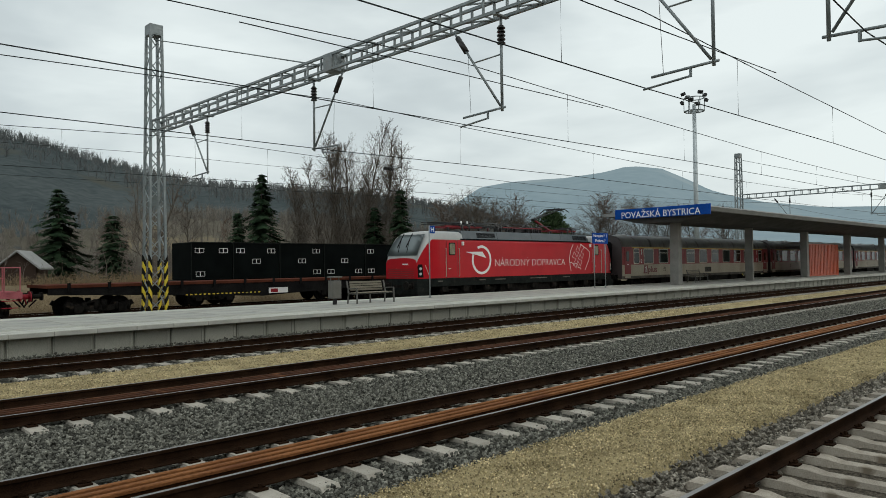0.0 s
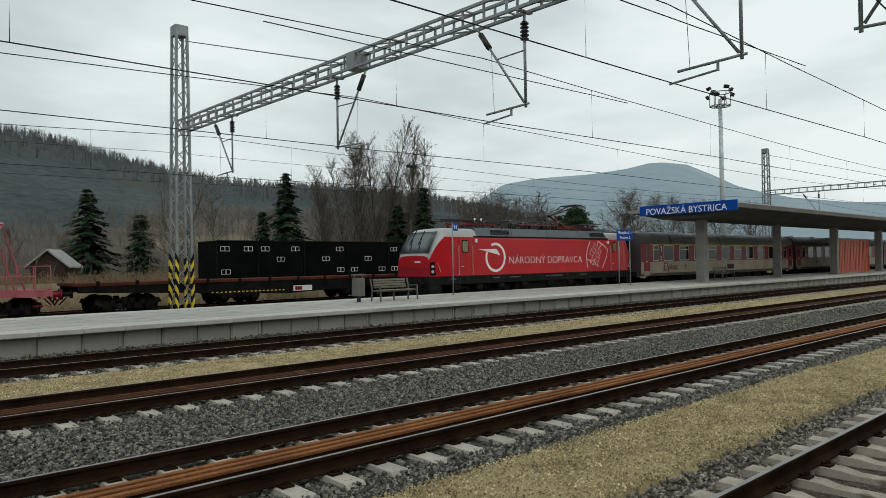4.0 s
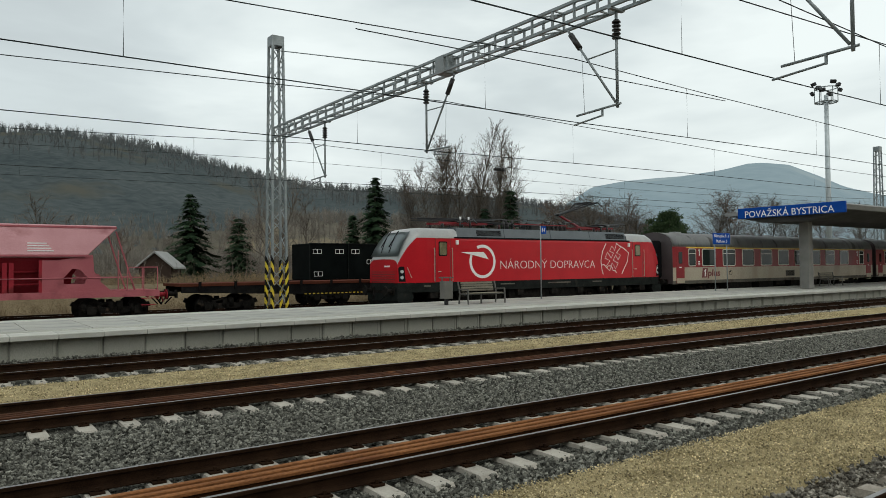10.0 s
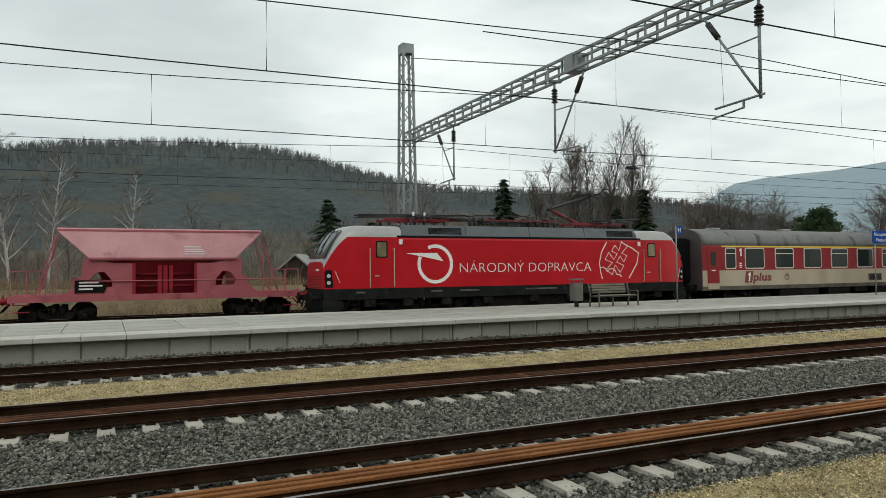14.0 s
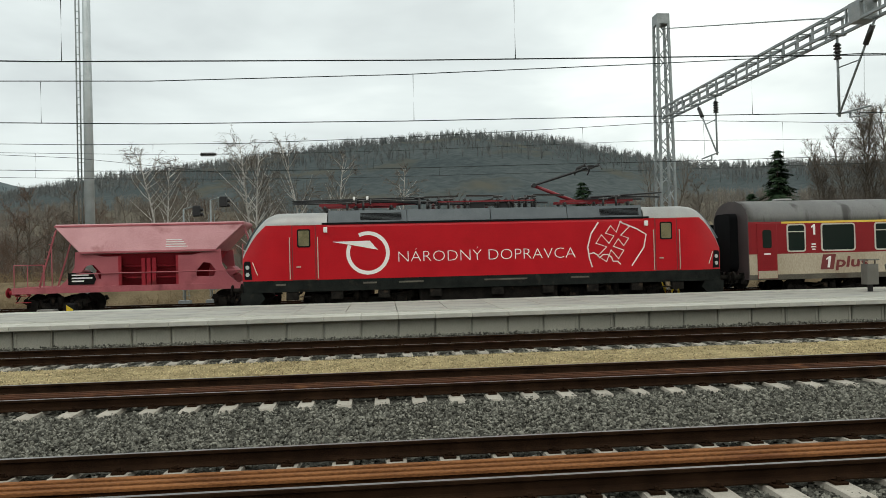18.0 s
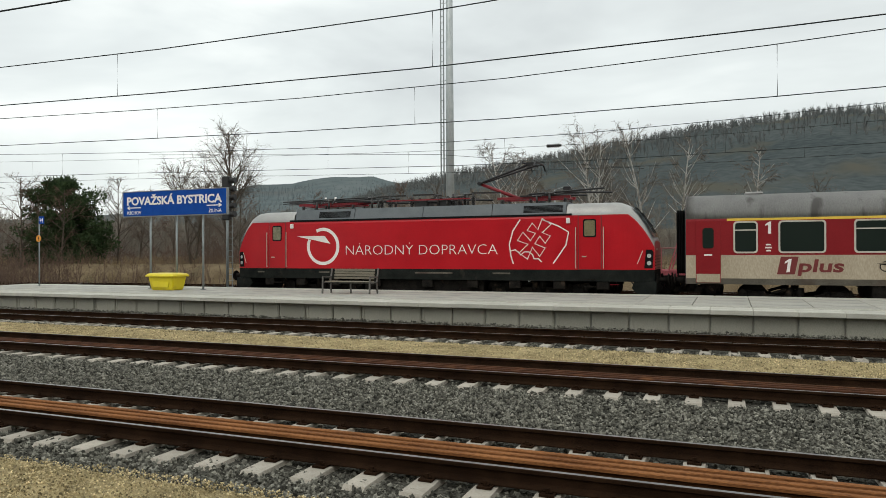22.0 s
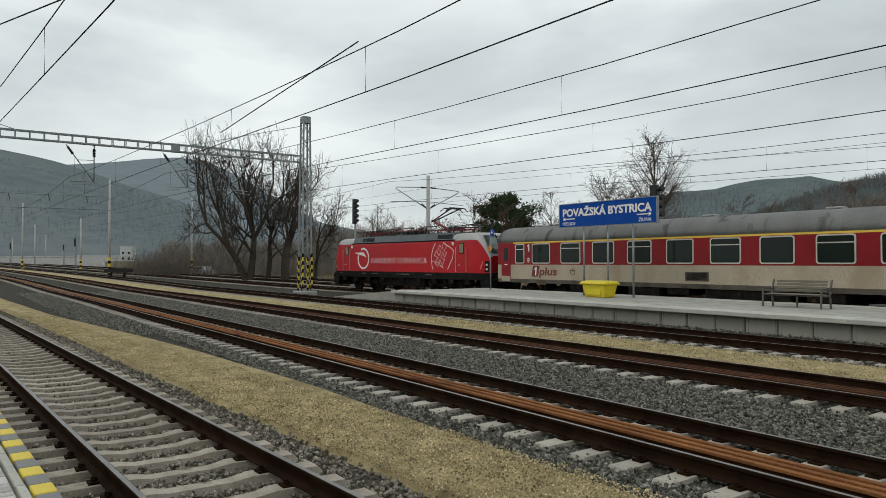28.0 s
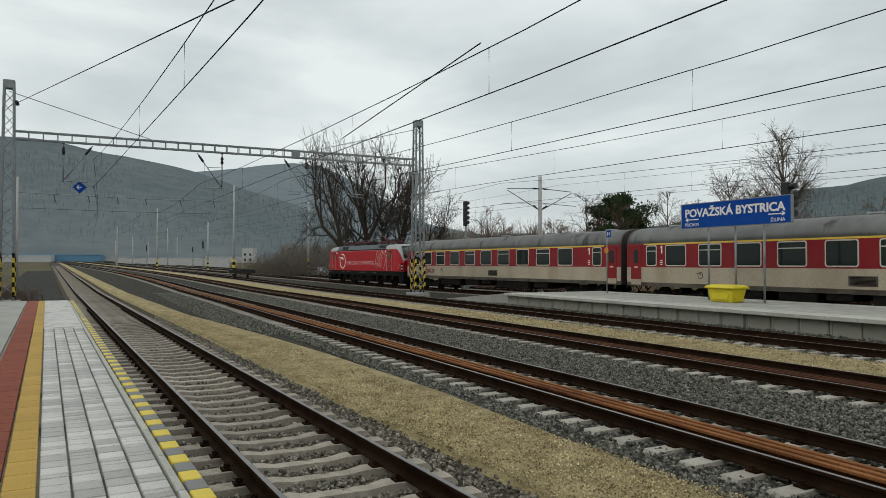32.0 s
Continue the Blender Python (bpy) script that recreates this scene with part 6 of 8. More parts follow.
def build_signals():
    signal(-24.3, 30.6, 6.1, 1)
    signal(-57.6, 30.6, 7.8, 1)
    signal(-10.9, 41.5, 5.4, 1, "railway signal on a bent steel post behind the wagons", 2, True)
    signal(-9.4, 41.5, 5.9, 1, "railway signal on a bent steel post behind the wagons", 2, True)
    for x, y in ((-150, 20), (-190, 12), (-200, 24)):
        signal(x, y, 6.5, -1, "far black railway signal on a post", 3)
    # blue square electric sign hung from the cross wire, and the buffer stop
    es = empty("hanging_sign", pose(-46.7, -0.55, 6.5), "blue diamond sign hung from the overhead line", "sign")
    bm = B()
    box(bm, -0.02, 0.02, -0.26, 0.26, -0.26, 0.26)
    o = part("plate", fix(bm), sign_blue, es)
    o.matrix_basis = pose(0, 0, 0, 45, 0, 0)
    bm = B()
    for a, b in (((0.025, -0.15, 0), (0.025, 0.12, 0)), ((0.025, -0.15, 0), (0.025, -0.03, 0.12)), ((0.025, -0.15, 0), (0.025, -0.03, -0.12))):
        bar(bm, a, b, 0.04, 0.04)
    part("white_mark", fix(bm), white_film, es)
    bm = B()
    rod(bm, (0, 0, 0.34), (0, 0.2, 1.3), 0.02, 6)
    part("hook", fix(bm), steel, es)
    bs = empty("buffer_stop", pose(-92, 17.0, 0), "dark steel buffer stop at the end of a siding", "buffer stop")
    for y in (-0.75, 0.75):
        bm = B()
        bar(bm, (0, y, -0.2), (0, y, 1.35), 0.16, 0.16)
        bar(bm, (-1.4, y, -0.2), (0, y, 1.1), 0.14, 0.14)
        part("upright", fix(bm), rail_rust, bs)
    bm = B()
    box(bm, 0.0, 0.2, -1.6, 1.6, 0.85, 1.3)
    part("buffer_beam", fix(bm), black_metal, bs)


def build_point_gear():
    for x, y in ((-13.4, 30.5), (-19.6, 30.5)):
        pm = empty("point_machine", pose(x, y, -0.24), "grey point machine with a black and yellow lantern beside the track", "point machine", "point machines")
        bm = B()
        box(bm, -0.35, 0.35, -0.25, 0.25, 0.0, 0.62)
        bevel(bm, 0.05)
        part("motor_box", bm, bin_grey, pm)
        bm = B()
        bar(bm, (-1.0, 0, 0.2), (-0.4, 0, 0.2), 0.12, 0.16)
        part("lever_weight", fix(bm), yellow_paint, pm)
        bm = B()
        rod(bm, (0.95, 0, 0.0), (0.95, 0, 0.45), 0.04, 8)
        part("lantern_post", fix(bm), black_metal, pm)
        bm = B()
        box(bm, 0.75, 1.15, -0.18, 0.18, 0.45, 0.85)
        bevel(bm, 0.06)
        la = part("lantern", bm, zebra_black, pm)
        bm = B()
        prism(bm, [(0.82, 0.52), (1.08, 0.52), (1.08, 0.6), (0.82, 0.78)], -0.2, -0.18)
        part("lantern_arrow", fix(bm), yellow_paint, la)
    wb = empty("marker_board", pose(-14.6, 46.0, -0.4), "small white square board on a thin post in the scrub", "sign")
    bm = B()
    rod(bm, (0, 0, 0), (0, 0, 2.6), 0.03, 8)
    part("post", fix(bm), steel, wb)
    bm = B()
    box(bm, -0.28, 0.28, -0.05, -0.02, 2.2, 2.72)
    part("plate", fix(bm), white_film, wb)


build_gantries()
build_point_gear()
build_overhead()
build_poles()
build_signals()

# ---- parked wagons ----
# bin paint, paler also for the sky's light on its leaning sides
hopper_faded_lit = surface("faded_sky_lit_red", (0.40, 0.17, 0.185), (0.55, 0.28, 0.295), 0.5, 0, 0.8, 30, 0.05, (0.30, 0.10, 0.11), 0.6, 0.9)
hopper_red = surface("dull_red", (0.30, 0.062, 0.08), (0.43, 0.115, 0.13), 0.55, 0, 0.8, 30, 0.05, (0.22, 0.045, 0.055), 0.57, 0.9)
# deeper red, with the shade inside the frame put into the paint
hopper_dark = surface("worn_shaded_red", (0.22, 0.012, 0.022), (0.34, 0.03, 0.042), 0.6, 0, 1.2, 30, 0.06, (0.12, 0.02, 0.02), 0.56, 1.2)
flat_dark = surface("dark_wagon", (0.006, 0.006, 0.0065), (0.018, 0.017, 0.016), 0.7, 0, 2, 40, 0.1)
deck_edge = surface("rusty_deck", (0.065, 0.022, 0.014), (0.12, 0.04, 0.024), 0.8, 0, 2, 40, 0.1)
box_black = surface("black_panel", (0.002, 0.003, 0.0028), (0.006, 0.008, 0.0075), 0.62, 0, 1.2, 40, 0.02)


def hopper_wagon(x):
    wa = empty("hopper_wagon", pose(x, TRACKS["f"], 0), "faded red self-discharging hopper wagon parked on the siding", "freight wagon", "hopper wagons")
    bm = B()
    # the bin: upright lower wall, upper wall leaning in, sloped ends
    levels = [(2.60, 2.72, 1.36), (2.70, 2.86, 1.44), (3.78, 3.98, 1.06), (3.93, 4.0, 1.0)]
    rings = []
    for z, lx, ly in levels:
        rings.append([bm.verts.new((sx * lx, sy * ly, z)) for sx, sy in ((-1, -1), (1, -1), (1, 1), (-1, 1))])
    for a, b in zip(rings, rings[1:]):
        for i in range(4):
            bm.faces.new((a[i], a[(i + 1) % 4], b[(i + 1) % 4], b[i]))
    bm.faces.new(rings[0][::-1])
    bm.faces.new(rings[-1])
    bevel(bm, 0.03)
    hopper = part("hopper_bin", bm, hopper_faded_lit, wa)
    bm = B()
    for z, k, w in ((2.68, 2.9, 1.44), (3.84, 4.0, 1.05)):
        for s in (-1, 1):
            bar(bm, (-k, s * w, z), (k, s * w, z), 0.05, 0.07)
    part("stiffening_rib", fix(bm), hopper_red, hopper)
    bm = B()
    sweep(bm, lambda s: [(sx * s[1], sy * s[2], s[0]) for sx, sy in ((-1, -1), (1, -1), (1, 1), (-1, 1))], [(2.66, 2.8, 1.25), (1.9, 2.4, 0.75), (1.15, 2.3, 0.35)])
    part("discharge_funnel", fix(bm), hopper_dark, wa)
    # end saddles with an opening each
    for s in (-1, 1):
        for q in (-1, 1):
            bm = B()
            out = [(1.25, 1.24), (3.75, 1.24), (3.35, 1.6), (3.1, 2.05), (3.05, 2.72), (1.85, 2.50), (1.25, 2.50)]
            hole = [(2.0, 1.55), (2.75, 1.55), (2.85, 1.8), (2.6, 2.12), (2.3, 2.16), (2.0, 1.8)]
            o = [bm.verts.new((s * x, q * 1.30, z)) for x, z in out]
            h = [bm.verts.new((s * x, q * 1.30, z)) for x, z in hole]
            es = [bm.edges.new((o[i], o[(i + 1) % len(o)])) for i in range(len(o))] + [bm.edges.new((h[i], h[(i + 1) % len(h)])) for i in range(len(h))]
            bmesh.ops.triangle_fill(bm, use_beauty=True, edges=es)
            bmesh.ops.solidify(bm, geom=bm.faces[:], thickness=0.06)
            part("end_saddle", fix(bm), hopper_red, wa)
        for y in (-0.9, 0.9):
            bm = B()
            bar(bm, (s * 4.0, y, 3.7), (s * 4.75, y, 1.2), 0.06, 0.06)
            part("end_brace", fix(bm), hopper_red, wa)
        for k in range(7):
            bm = B()
            t = (k + 1) / 8
            bar(bm, (s * (4.0 + 0.75 * t), -1.15, 3.7 - 2.5 * t), (s * (4.0 + 0.75 * t), -0.9, 3.7 - 2.5 * t), 0.03, 0.03)
            part("ladder_rung", fix(bm), hopper_red, wa)
        for a, b in (((4.35, -1.35, 1.2), (4.35, -1.35, 2.2)), ((5.0, -1.35, 1.2), (5.0, -1.35, 2.2)), ((5.55, -1.35, 1.2), (5.55, -1.35, 2.2)), ((4.35, -1.35, 2.2), (5.55, -1.35, 2.2)), ((5.55, -1.35, 2.2), (5.55, 1.35, 2.2)), ((5.55, 1.35, 1.2), (5.55, 1.35, 2.2)), ((4.0, -1.35, 1.25), (4.0, -1.35, 2.9))):
            bm = B()
            rod(bm, (s * a[0], a[1], a[2]), (s * b[0], b[1], b[2]), 0.022, 6)
            part("platform_rail", fix(bm), hopper_red, wa)
        bm = B()
        box(bm, min(s * 3.6, s * 5.6), max(s * 3.6, s * 5.6), -1.4, 1.4, 1.18, 1.24)
        part("end_platform", fix(bm), hopper_dark, wa)
        bm = B()
        rod(bm, (s * 3.3, -0.55, 1.75), (s * 3.3, 0.55, 1.75), 0.2, 12)
        part("air_tank", fix(bm), hopper_red, wa)
        for z in (0.62, 0.9):
            bm = B()
            bar(bm, (s * 4.9, -1.38, z), (s * 5.45, -1.38, z), 0.2, 0.03)
            part("step", fix(bm), hopper_dark, wa)
        buffers(wa, s * 5.62, s, 1.02, hopper_dark)
        bogie(wa, s * 3.95, 1.8, 0.46)
    for q in (-1, 1):
        bm = B()
        box(bm, -5.62, 5.62, q * 1.36 - 0.06, q * 1.36 + 0.06, 0.98, 1.24)
        part("sole_bar", fix(bm), hopper_red, wa)
        bm = B()
        rod(bm, (-3.0, q * 1.36, 1.78), (5.0, q * 1.36, 1.78), 0.025, 6)
        part("side_rail", fix(bm), hopper_red, wa)
        for x1 in (-1.2, 0, 1.2):
            bm = B()
            if x1 == 0:
                for d in (-0.22, 0, 0.22):
                    box(bm, x1 + d - 0.08, x1 + d + 0.08, q * 1.3 - 0.05, q * 1.3 + 0.05, 1.24, 2.4)
            else:
                box(bm, x1 - 0.06, x1 + 0.06, q * 1.3 - 0.05, q * 1.3 + 0.05, 1.24, 2.5)
            part("side_post", fix(bm), hopper_dark, wa)
        for z in (1.55, 2.05):
            bm = B()
            rod(bm, (-1.3, q * 0.9, z), (1.3, q * 0.9, z), 0.05, 8)
            part("shaft", fix(bm), hopper_dark, wa)
    bm = B()
    prism(bm, [(-3.35, 1.32), (-2.3, 1.32), (-2.2, 1.55), (-2.35, 1.85), (-3.35, 1.82)], -1.34, -1.31)
    bd = part("marking_board", fix(bm), flat_dark, wa)
    for k, w in ((0, 0.7), (1, 0.85), (2, 0.5)):
        bm = B()
        box(bm, -3.2, -3.2 + w, -1.346, -1.34, 1.70 - 0.13 * k, 1.76 - 0.13 * k)
        part("marking_bar", bm, white_film, bd)
    for k in range(4):
        bm = B()
        y = -1.44 + 0.352 * (0.17 + 0.10 * k)
        box(bm, 0.75, 1.65 - 0.08 * k, y - 0.022, y + 0.01, 2.85 + 0.10 * k, 2.89 + 0.10 * k)
        part("marking_bar", bm, white_film, wa)
    return wa


def flat_wagon(x0, x1, y, words, edge, deck=1.42):
    wa = empty("flat_wagon", pose(0, y, 0), words, "freight wagon", "flat wagons")
    bm = B()
    box(bm, x0, x1, -1.35, 1.35, deck - 0.12, deck)
    part("deck", fix(bm), edge, wa)
    for q in (-1, 1):
        bm = B()
        prism(bm, [(x0 + 0.1, deck - 0.12), (x1 - 0.1, deck - 0.12), (x1 - 0.1, deck - 0.4), (x1 - 4.5, deck - 0.55), ((x0 + x1) / 2, deck - 0.8), (x0 + 4.5, deck - 0.55), (x0 + 0.1, deck - 0.4)], q * 1.25 - 0.06, q * 1.25 + 0.06)
        part("side_sill", fix(bm), flat_dark, wa)
    for s, x in ((-1, x0), (1, x1)):
        buffers(wa, x, s, 1.03)
        bogie(wa, x - s * 2.2, 1.8, 0.46)
    for k in range(int((x1 - x0) / 1.6)):
        bm = B()
        box(bm, x0 + 0.8 + 1.6 * k, x0 + 0.92 + 1.6 * k, -1.40, -1.35, deck - 0.25, deck + 0.08)
        part("stake_pocket", fix(bm), flat_dark, wa)
    bm = B()
    for k in range(18):
        bar(bm, ((x0 + x1) / 2 - 4 + 0.22 * k, -1.33, 0.86), ((x0 + x1) / 2 - 3.9 + 0.22 * k, -1.33, 0.86), 0.02, 0.05)
    tagged(part("chequer_bar", fix(bm), yellow_paint, wa), kind="stuff")
    bm = B()
    box(bm, x0 + 10.2, x0 + 11.3, -1.34, -1.315, 0.78, 1.05)
    pl = part("label_plate", fix(bm), white_film, wa)
    bm = B()
    box(bm, x0 + 10.3, x0 + 10.7, -1.35, -1.34, 0.82, 1.0)
    part("label_mark", fix(bm), coach_red, pl)
    return wa


def build_black_boxes():
    xs = [17.4, 19.85, 22.88, 26.05, 29.3, 32.4, 35.5, 38.6, 41.7]
    for i, (a, b) in enumerate(zip(xs, xs[1:])):
        bx = empty("black_container", pose(0, TRACKS["g"], 1.42), "black panelled container with small white double squares on a wagon", "container", "black containers")
        bm = B()
        box(bm, a + 0.02, b - 0.02, -1.2, 1.2, 0.0, 2.08)
        bevel(bm, 0.03)
        part("body", bm, box_black, bx)
        bm = B()
        bar(bm, (a + 0.02, -1.22, 2.07), (b - 0.02, -1.22, 2.07), 0.04, 0.05)
        part("top_rail", fix(bm), sole_grey, bx)
        bm = B()
        bar(bm, (a + 0.03, -1.215, 0.0), (a + 0.03, -1.215, 2.05), 0.05, 0.04)
        part("corner_post", fix(bm), sole_grey, bx)
        spots = [((a + 0.5), 1.62), (b - 0.55, 1.62), ((a + b) / 2, 1.02), (b - 0.5, 0.34), (a + 0.55, 0.34)]
        for k, (x, z) in enumerate(spots):
            if (i * 3 + k * 2) % 5 in (1, 4):
                continue
            for d in (-0.13, 0.13):
                bm = B()
                w, t = 0.11, 0.022
                for p in ((x + d - w, x + d + w, z + w, z + w + t), (x + d - w, x + d + w, z - w - t, z - w), (x + d - w - t, x + d - w, z - w - t, z + w + t), (x + d + w, x + d + w + t, z - w - t, z + w + t)):
                    box(bm, p[0], p[1], -1.212, -1.2, p[2], p[3])
                part("white_square", fix(bm), white_film, bx)


for x in (2.43, -9.8):
    hopper_wagon(x)
flat_wagon(8.9, 28.6, TRACKS["f"], "long dark flat wagon with a rusty red deck edge", deck_edge, 1.46)
flat_wagon(29.7, 49.0, TRACKS["f"], "second dark flat wagon on the siding", deck_edge, 1.46)
flat_wagon(16.6, 29.2, TRACKS["g"], "dark flat wagon carrying black containers", flat_dark)
flat_wagon(29.9, 43.0, TRACKS["g"], "second dark flat wagon carrying black containers", flat_dark)
build_black_boxes()

# ---- trees, hills and the town beyond ----
bark = surface("bark", (0.06, 0.05, 0.04), (0.13, 0.11, 0.09), 0.9, 0, 4, 40, 0.4)
old_bark = surface("old_bark", (0.04, 0.034, 0.028), (0.095, 0.08, 0.066), 0.9, 0, 4, 40, 0.4)
twig_brown = surface("twig_brown", (0.085, 0.07, 0.058), (0.17, 0.145, 0.12), 0.9, 0, 3, 40, 0.1)
twig_red = surface("twig_red", (0.085, 0.055, 0.042), (0.165, 0.115, 0.088), 0.9, 0, 3, 40, 0.1)
birch_bark = surface("birch_bark", (0.32, 0.31, 0.29), (0.52, 0.50, 0.47), 0.8, 0, 6, 40, 0.2, (0.10, 0.09, 0.08), 0.6, 6.0)
twig_pale = surface("twig_pale", (0.13, 0.115, 0.10), (0.24, 0.215, 0.19), 0.9, 0, 3, 40, 0.1)
needle = surface("needles", (0.015, 0.032, 0.018), (0.045, 0.07, 0.036), 0.8, 0, 1.5, 20, 0.1)
pine_needle = surface("pine_needles", (0.028, 0.052, 0.026), (0.075, 0.105, 0.048), 0.8, 0, 1.5, 20, 0.1)
dead_grass = surface("dead_grass", (0.15, 0.108, 0.062), (0.27, 0.205, 0.125), 0.95, 0, 2, 30, 0.1)


def tubes(name, segs, material, parent, sides=3, label=""):
    """Tapered bars (a, b, ra, rb) joined into one mesh."""
    k = len(segs)
    a = np.array([s[0] for s in segs], float)
    b = np.array([s[1] for s in segs], float)
    ra, rb = np.array([s[2] for s in segs])[:, None, None], np.array([s[3] for s in segs])[:, None, None]
    d = b - a
    d /= np.linalg.norm(d, axis=1, keepdims=True) + 1e-9
    ref = np.where(np.abs(d[:, 2:]) < 0.9, [[0.0, 0.0, 1.0]], [[1.0, 0.0, 0.0]])
    u = np.cross(d, ref)
    u /= np.linalg.norm(u, axis=1, keepdims=True) + 1e-9
    v = np.cross(d, u)
    ang = 2 * np.pi * np.arange(sides) / sides
    off = np.cos(ang)[None, :, None] * u[:, None] + np.sin(ang)[None, :, None] * v[:, None]
    verts = np.concatenate([a[:, None] + off * ra, b[:, None] + off * rb], 1).reshape(-1, 3)
    base = 2 * sides * np.arange(k)[:, None, None]
    q = np.array([(i, (i + 1) % sides, sides + (i + 1) % sides, sides + i) for i in range(sides)])
    return mesh_from(name, verts.tolist(), (q[None] + base).reshape(-1, 4).tolist(), material, parent, label)


def twig_tree(x, y, h, seed, words, reach=0.28, up=0.9, trunk_mat=None, twig_mat=None, stems=1, limbs=26, low=0.2, thin=1.0, droop=0.1, group="bare trees", z=-0.5):
    """A leafless tree whose stem runs to its top: limbs all along it, boughs on the limbs, fine twigs on the boughs."""
    rng = random.Random(seed)
    tr = empty("tree", pose(x, y, z), words, "tree", group)
    wood, fine = [], []

    def wander(p, d, length, r, n, out, bend=0.1, lift=0.0):
        pts = [p]
        for i in range(n):
            d = (d + Vector((rng.uniform(-bend, bend), rng.uniform(-bend, bend), rng.uniform(-bend, bend) + lift))).normalized()
            q = p + d * length / n
            out.append((p, q, r * (1 - 0.8 * i / n), r * (1 - 0.8 * (i + 1) / n)))
            p = q
            pts.append(p)
        return pts, d

    for s in range(stems):
        a = rng.uniform(0, 6.28)
        lean = 0.04 if stems == 1 else 0.16
        tall = h * (1.0 if s == 0 else rng.uniform(0.75, 0.95))
        stem, _ = wander(Vector((0, 0, 0)), Vector((lean * math.cos(a), lean * math.sin(a), 1)).normalized(), tall, h * 0.012 * thin, 9, wood, 0.05)
        for _ in range(limbs):
            t = low + (0.97 - low) * rng.random() ** 0.9
            k = min(8, int(t * 9))
            p = stem[k].lerp(stem[k + 1], t * 9 - k)
            b = rng.uniform(0, 6.28)
            shape = math.sin(math.pi * min(1.0, 0.25 + 0.75 * (t - low) / (1 - low)) ** 0.9) * 0.75 + 0.25
            d = Vector((math.cos(b), math.sin(b), up * rng.uniform(0.6, 1.3))).normalized()
            length = h * reach * shape * rng.uniform(0.7, 1.15) * math.hypot(1, up) ** 0.5
            limb, d1 = wander(p, d, length, h * 0.0052 * thin * (1.15 - 0.6 * t), 4, wood, 0.14, 0.06)
            for _ in range(7):
                f = rng.uniform(0.25, 1.0)
                m = min(3, int(f * 4))
                q = limb[m].lerp(limb[m + 1], f * 4 - m)
                d2 = (d1 + Vector((rng.uniform(-1, 1), rng.uniform(-1, 1), rng.uniform(-0.5, 0.9)))).normalized()
                bough, d3 = wander(q, d2, length * rng.uniform(0.25, 0.5), 0.02 * thin, 3, fine, 0.2, -droop * 0.5)
                for _ in range(6):
                    e = bough[rng.randint(1, 3)]
                    d4 = (d3 + Vector((rng.uniform(-1, 1), rng.uniform(-1, 1), rng.uniform(-0.8, 0.6) - droop))).normalized()
                    wander(e, d4, length * rng.uniform(0.12, 0.28), 0.011, 2, fine, 0.2, -droop)
    tubes("trunk", wood, trunk_mat or bark, tr, 5)
    tubes("crown", fine, twig_mat or twig_brown, tr, 3)
    return tr


def forked_tree(x, y, h, wide, seed, words, stems=3, depth=5, low=0.16, trunk_mat=None, twig_mat=None, thick=1.0, group="bare trees", z=-0.5):
    """A leafless tree that forks again and again, from crooked stems to a haze of fine twigs."""
    rng = random.Random(seed)
    tr = empty("tree", pose(x, y, z), words, "tree", group)
    wood, fine = [], []

    def grow(p, d, length, r, level):
        n = 3 if level > 1 else 2
        out = wood if level > 1 else fine
        for i in range(n):
            d = (d + Vector((rng.uniform(-0.22, 0.22), rng.uniform(-0.22, 0.22), rng.uniform(-0.1, 0.2)))).normalized()
            q = p + d * length / n
            out.append((p, q, r * (1 - 0.32 * i / n), r * (1 - 0.32 * (i + 1) / n)))
            p = q
            if level > 0 and (i > 0 or level < 3):
                side = d.cross(Vector((rng.uniform(-1, 1), rng.uniform(-1, 1), rng.uniform(-0.4, 0.4)))).normalized()
                grow(p, (d * rng.uniform(0.35, 0.8) + side).normalized(), length * rng.uniform(0.42, 0.66), r * 0.36, level - (2 if level > 2 and rng.random() < 0.5 else 1))
        if level > 0:
            for _ in range(2):
                side = d.cross(Vector((rng.uniform(-1, 1), rng.uniform(-1, 1), rng.uniform(-1, 1)))).normalized()
                grow(p, (d + side * rng.uniform(0.3, 0.75)).normalized(), length * rng.uniform(0.68, 0.86), r * 0.58, level - 1)

    for k in range(stems):
        a = 6.28 * k / stems + rng.uniform(-0.5, 0.5)
        lean = rng.uniform(0.12, 0.5) if stems > 1 else 0.05
        grow(Vector((0.25 * math.cos(a), 0.25 * math.sin(a), 0)), Vector((lean * math.cos(a), lean * math.sin(a), 1)).normalized(), h * (low + 0.12), h * 0.016 * thick, depth)
    top = max(q.z for _, q, _, _ in wood + fine)
    reach = sorted(math.hypot(q.x, q.y) for _, q, _, _ in wood + fine)[int(0.97 * len(wood + fine))]
    k = Vector((wide / reach, wide / reach, h / top))
    for segs in (wood, fine):
        segs[:] = [(p * k, q * k, max(ra, 0.015), max(rb, 0.011)) for p, q, ra, rb in segs]
    tubes("trunk", wood, trunk_mat or bark, tr, 5)
    tubes("crown", fine, twig_mat or twig_brown, tr, 3)
    return tr


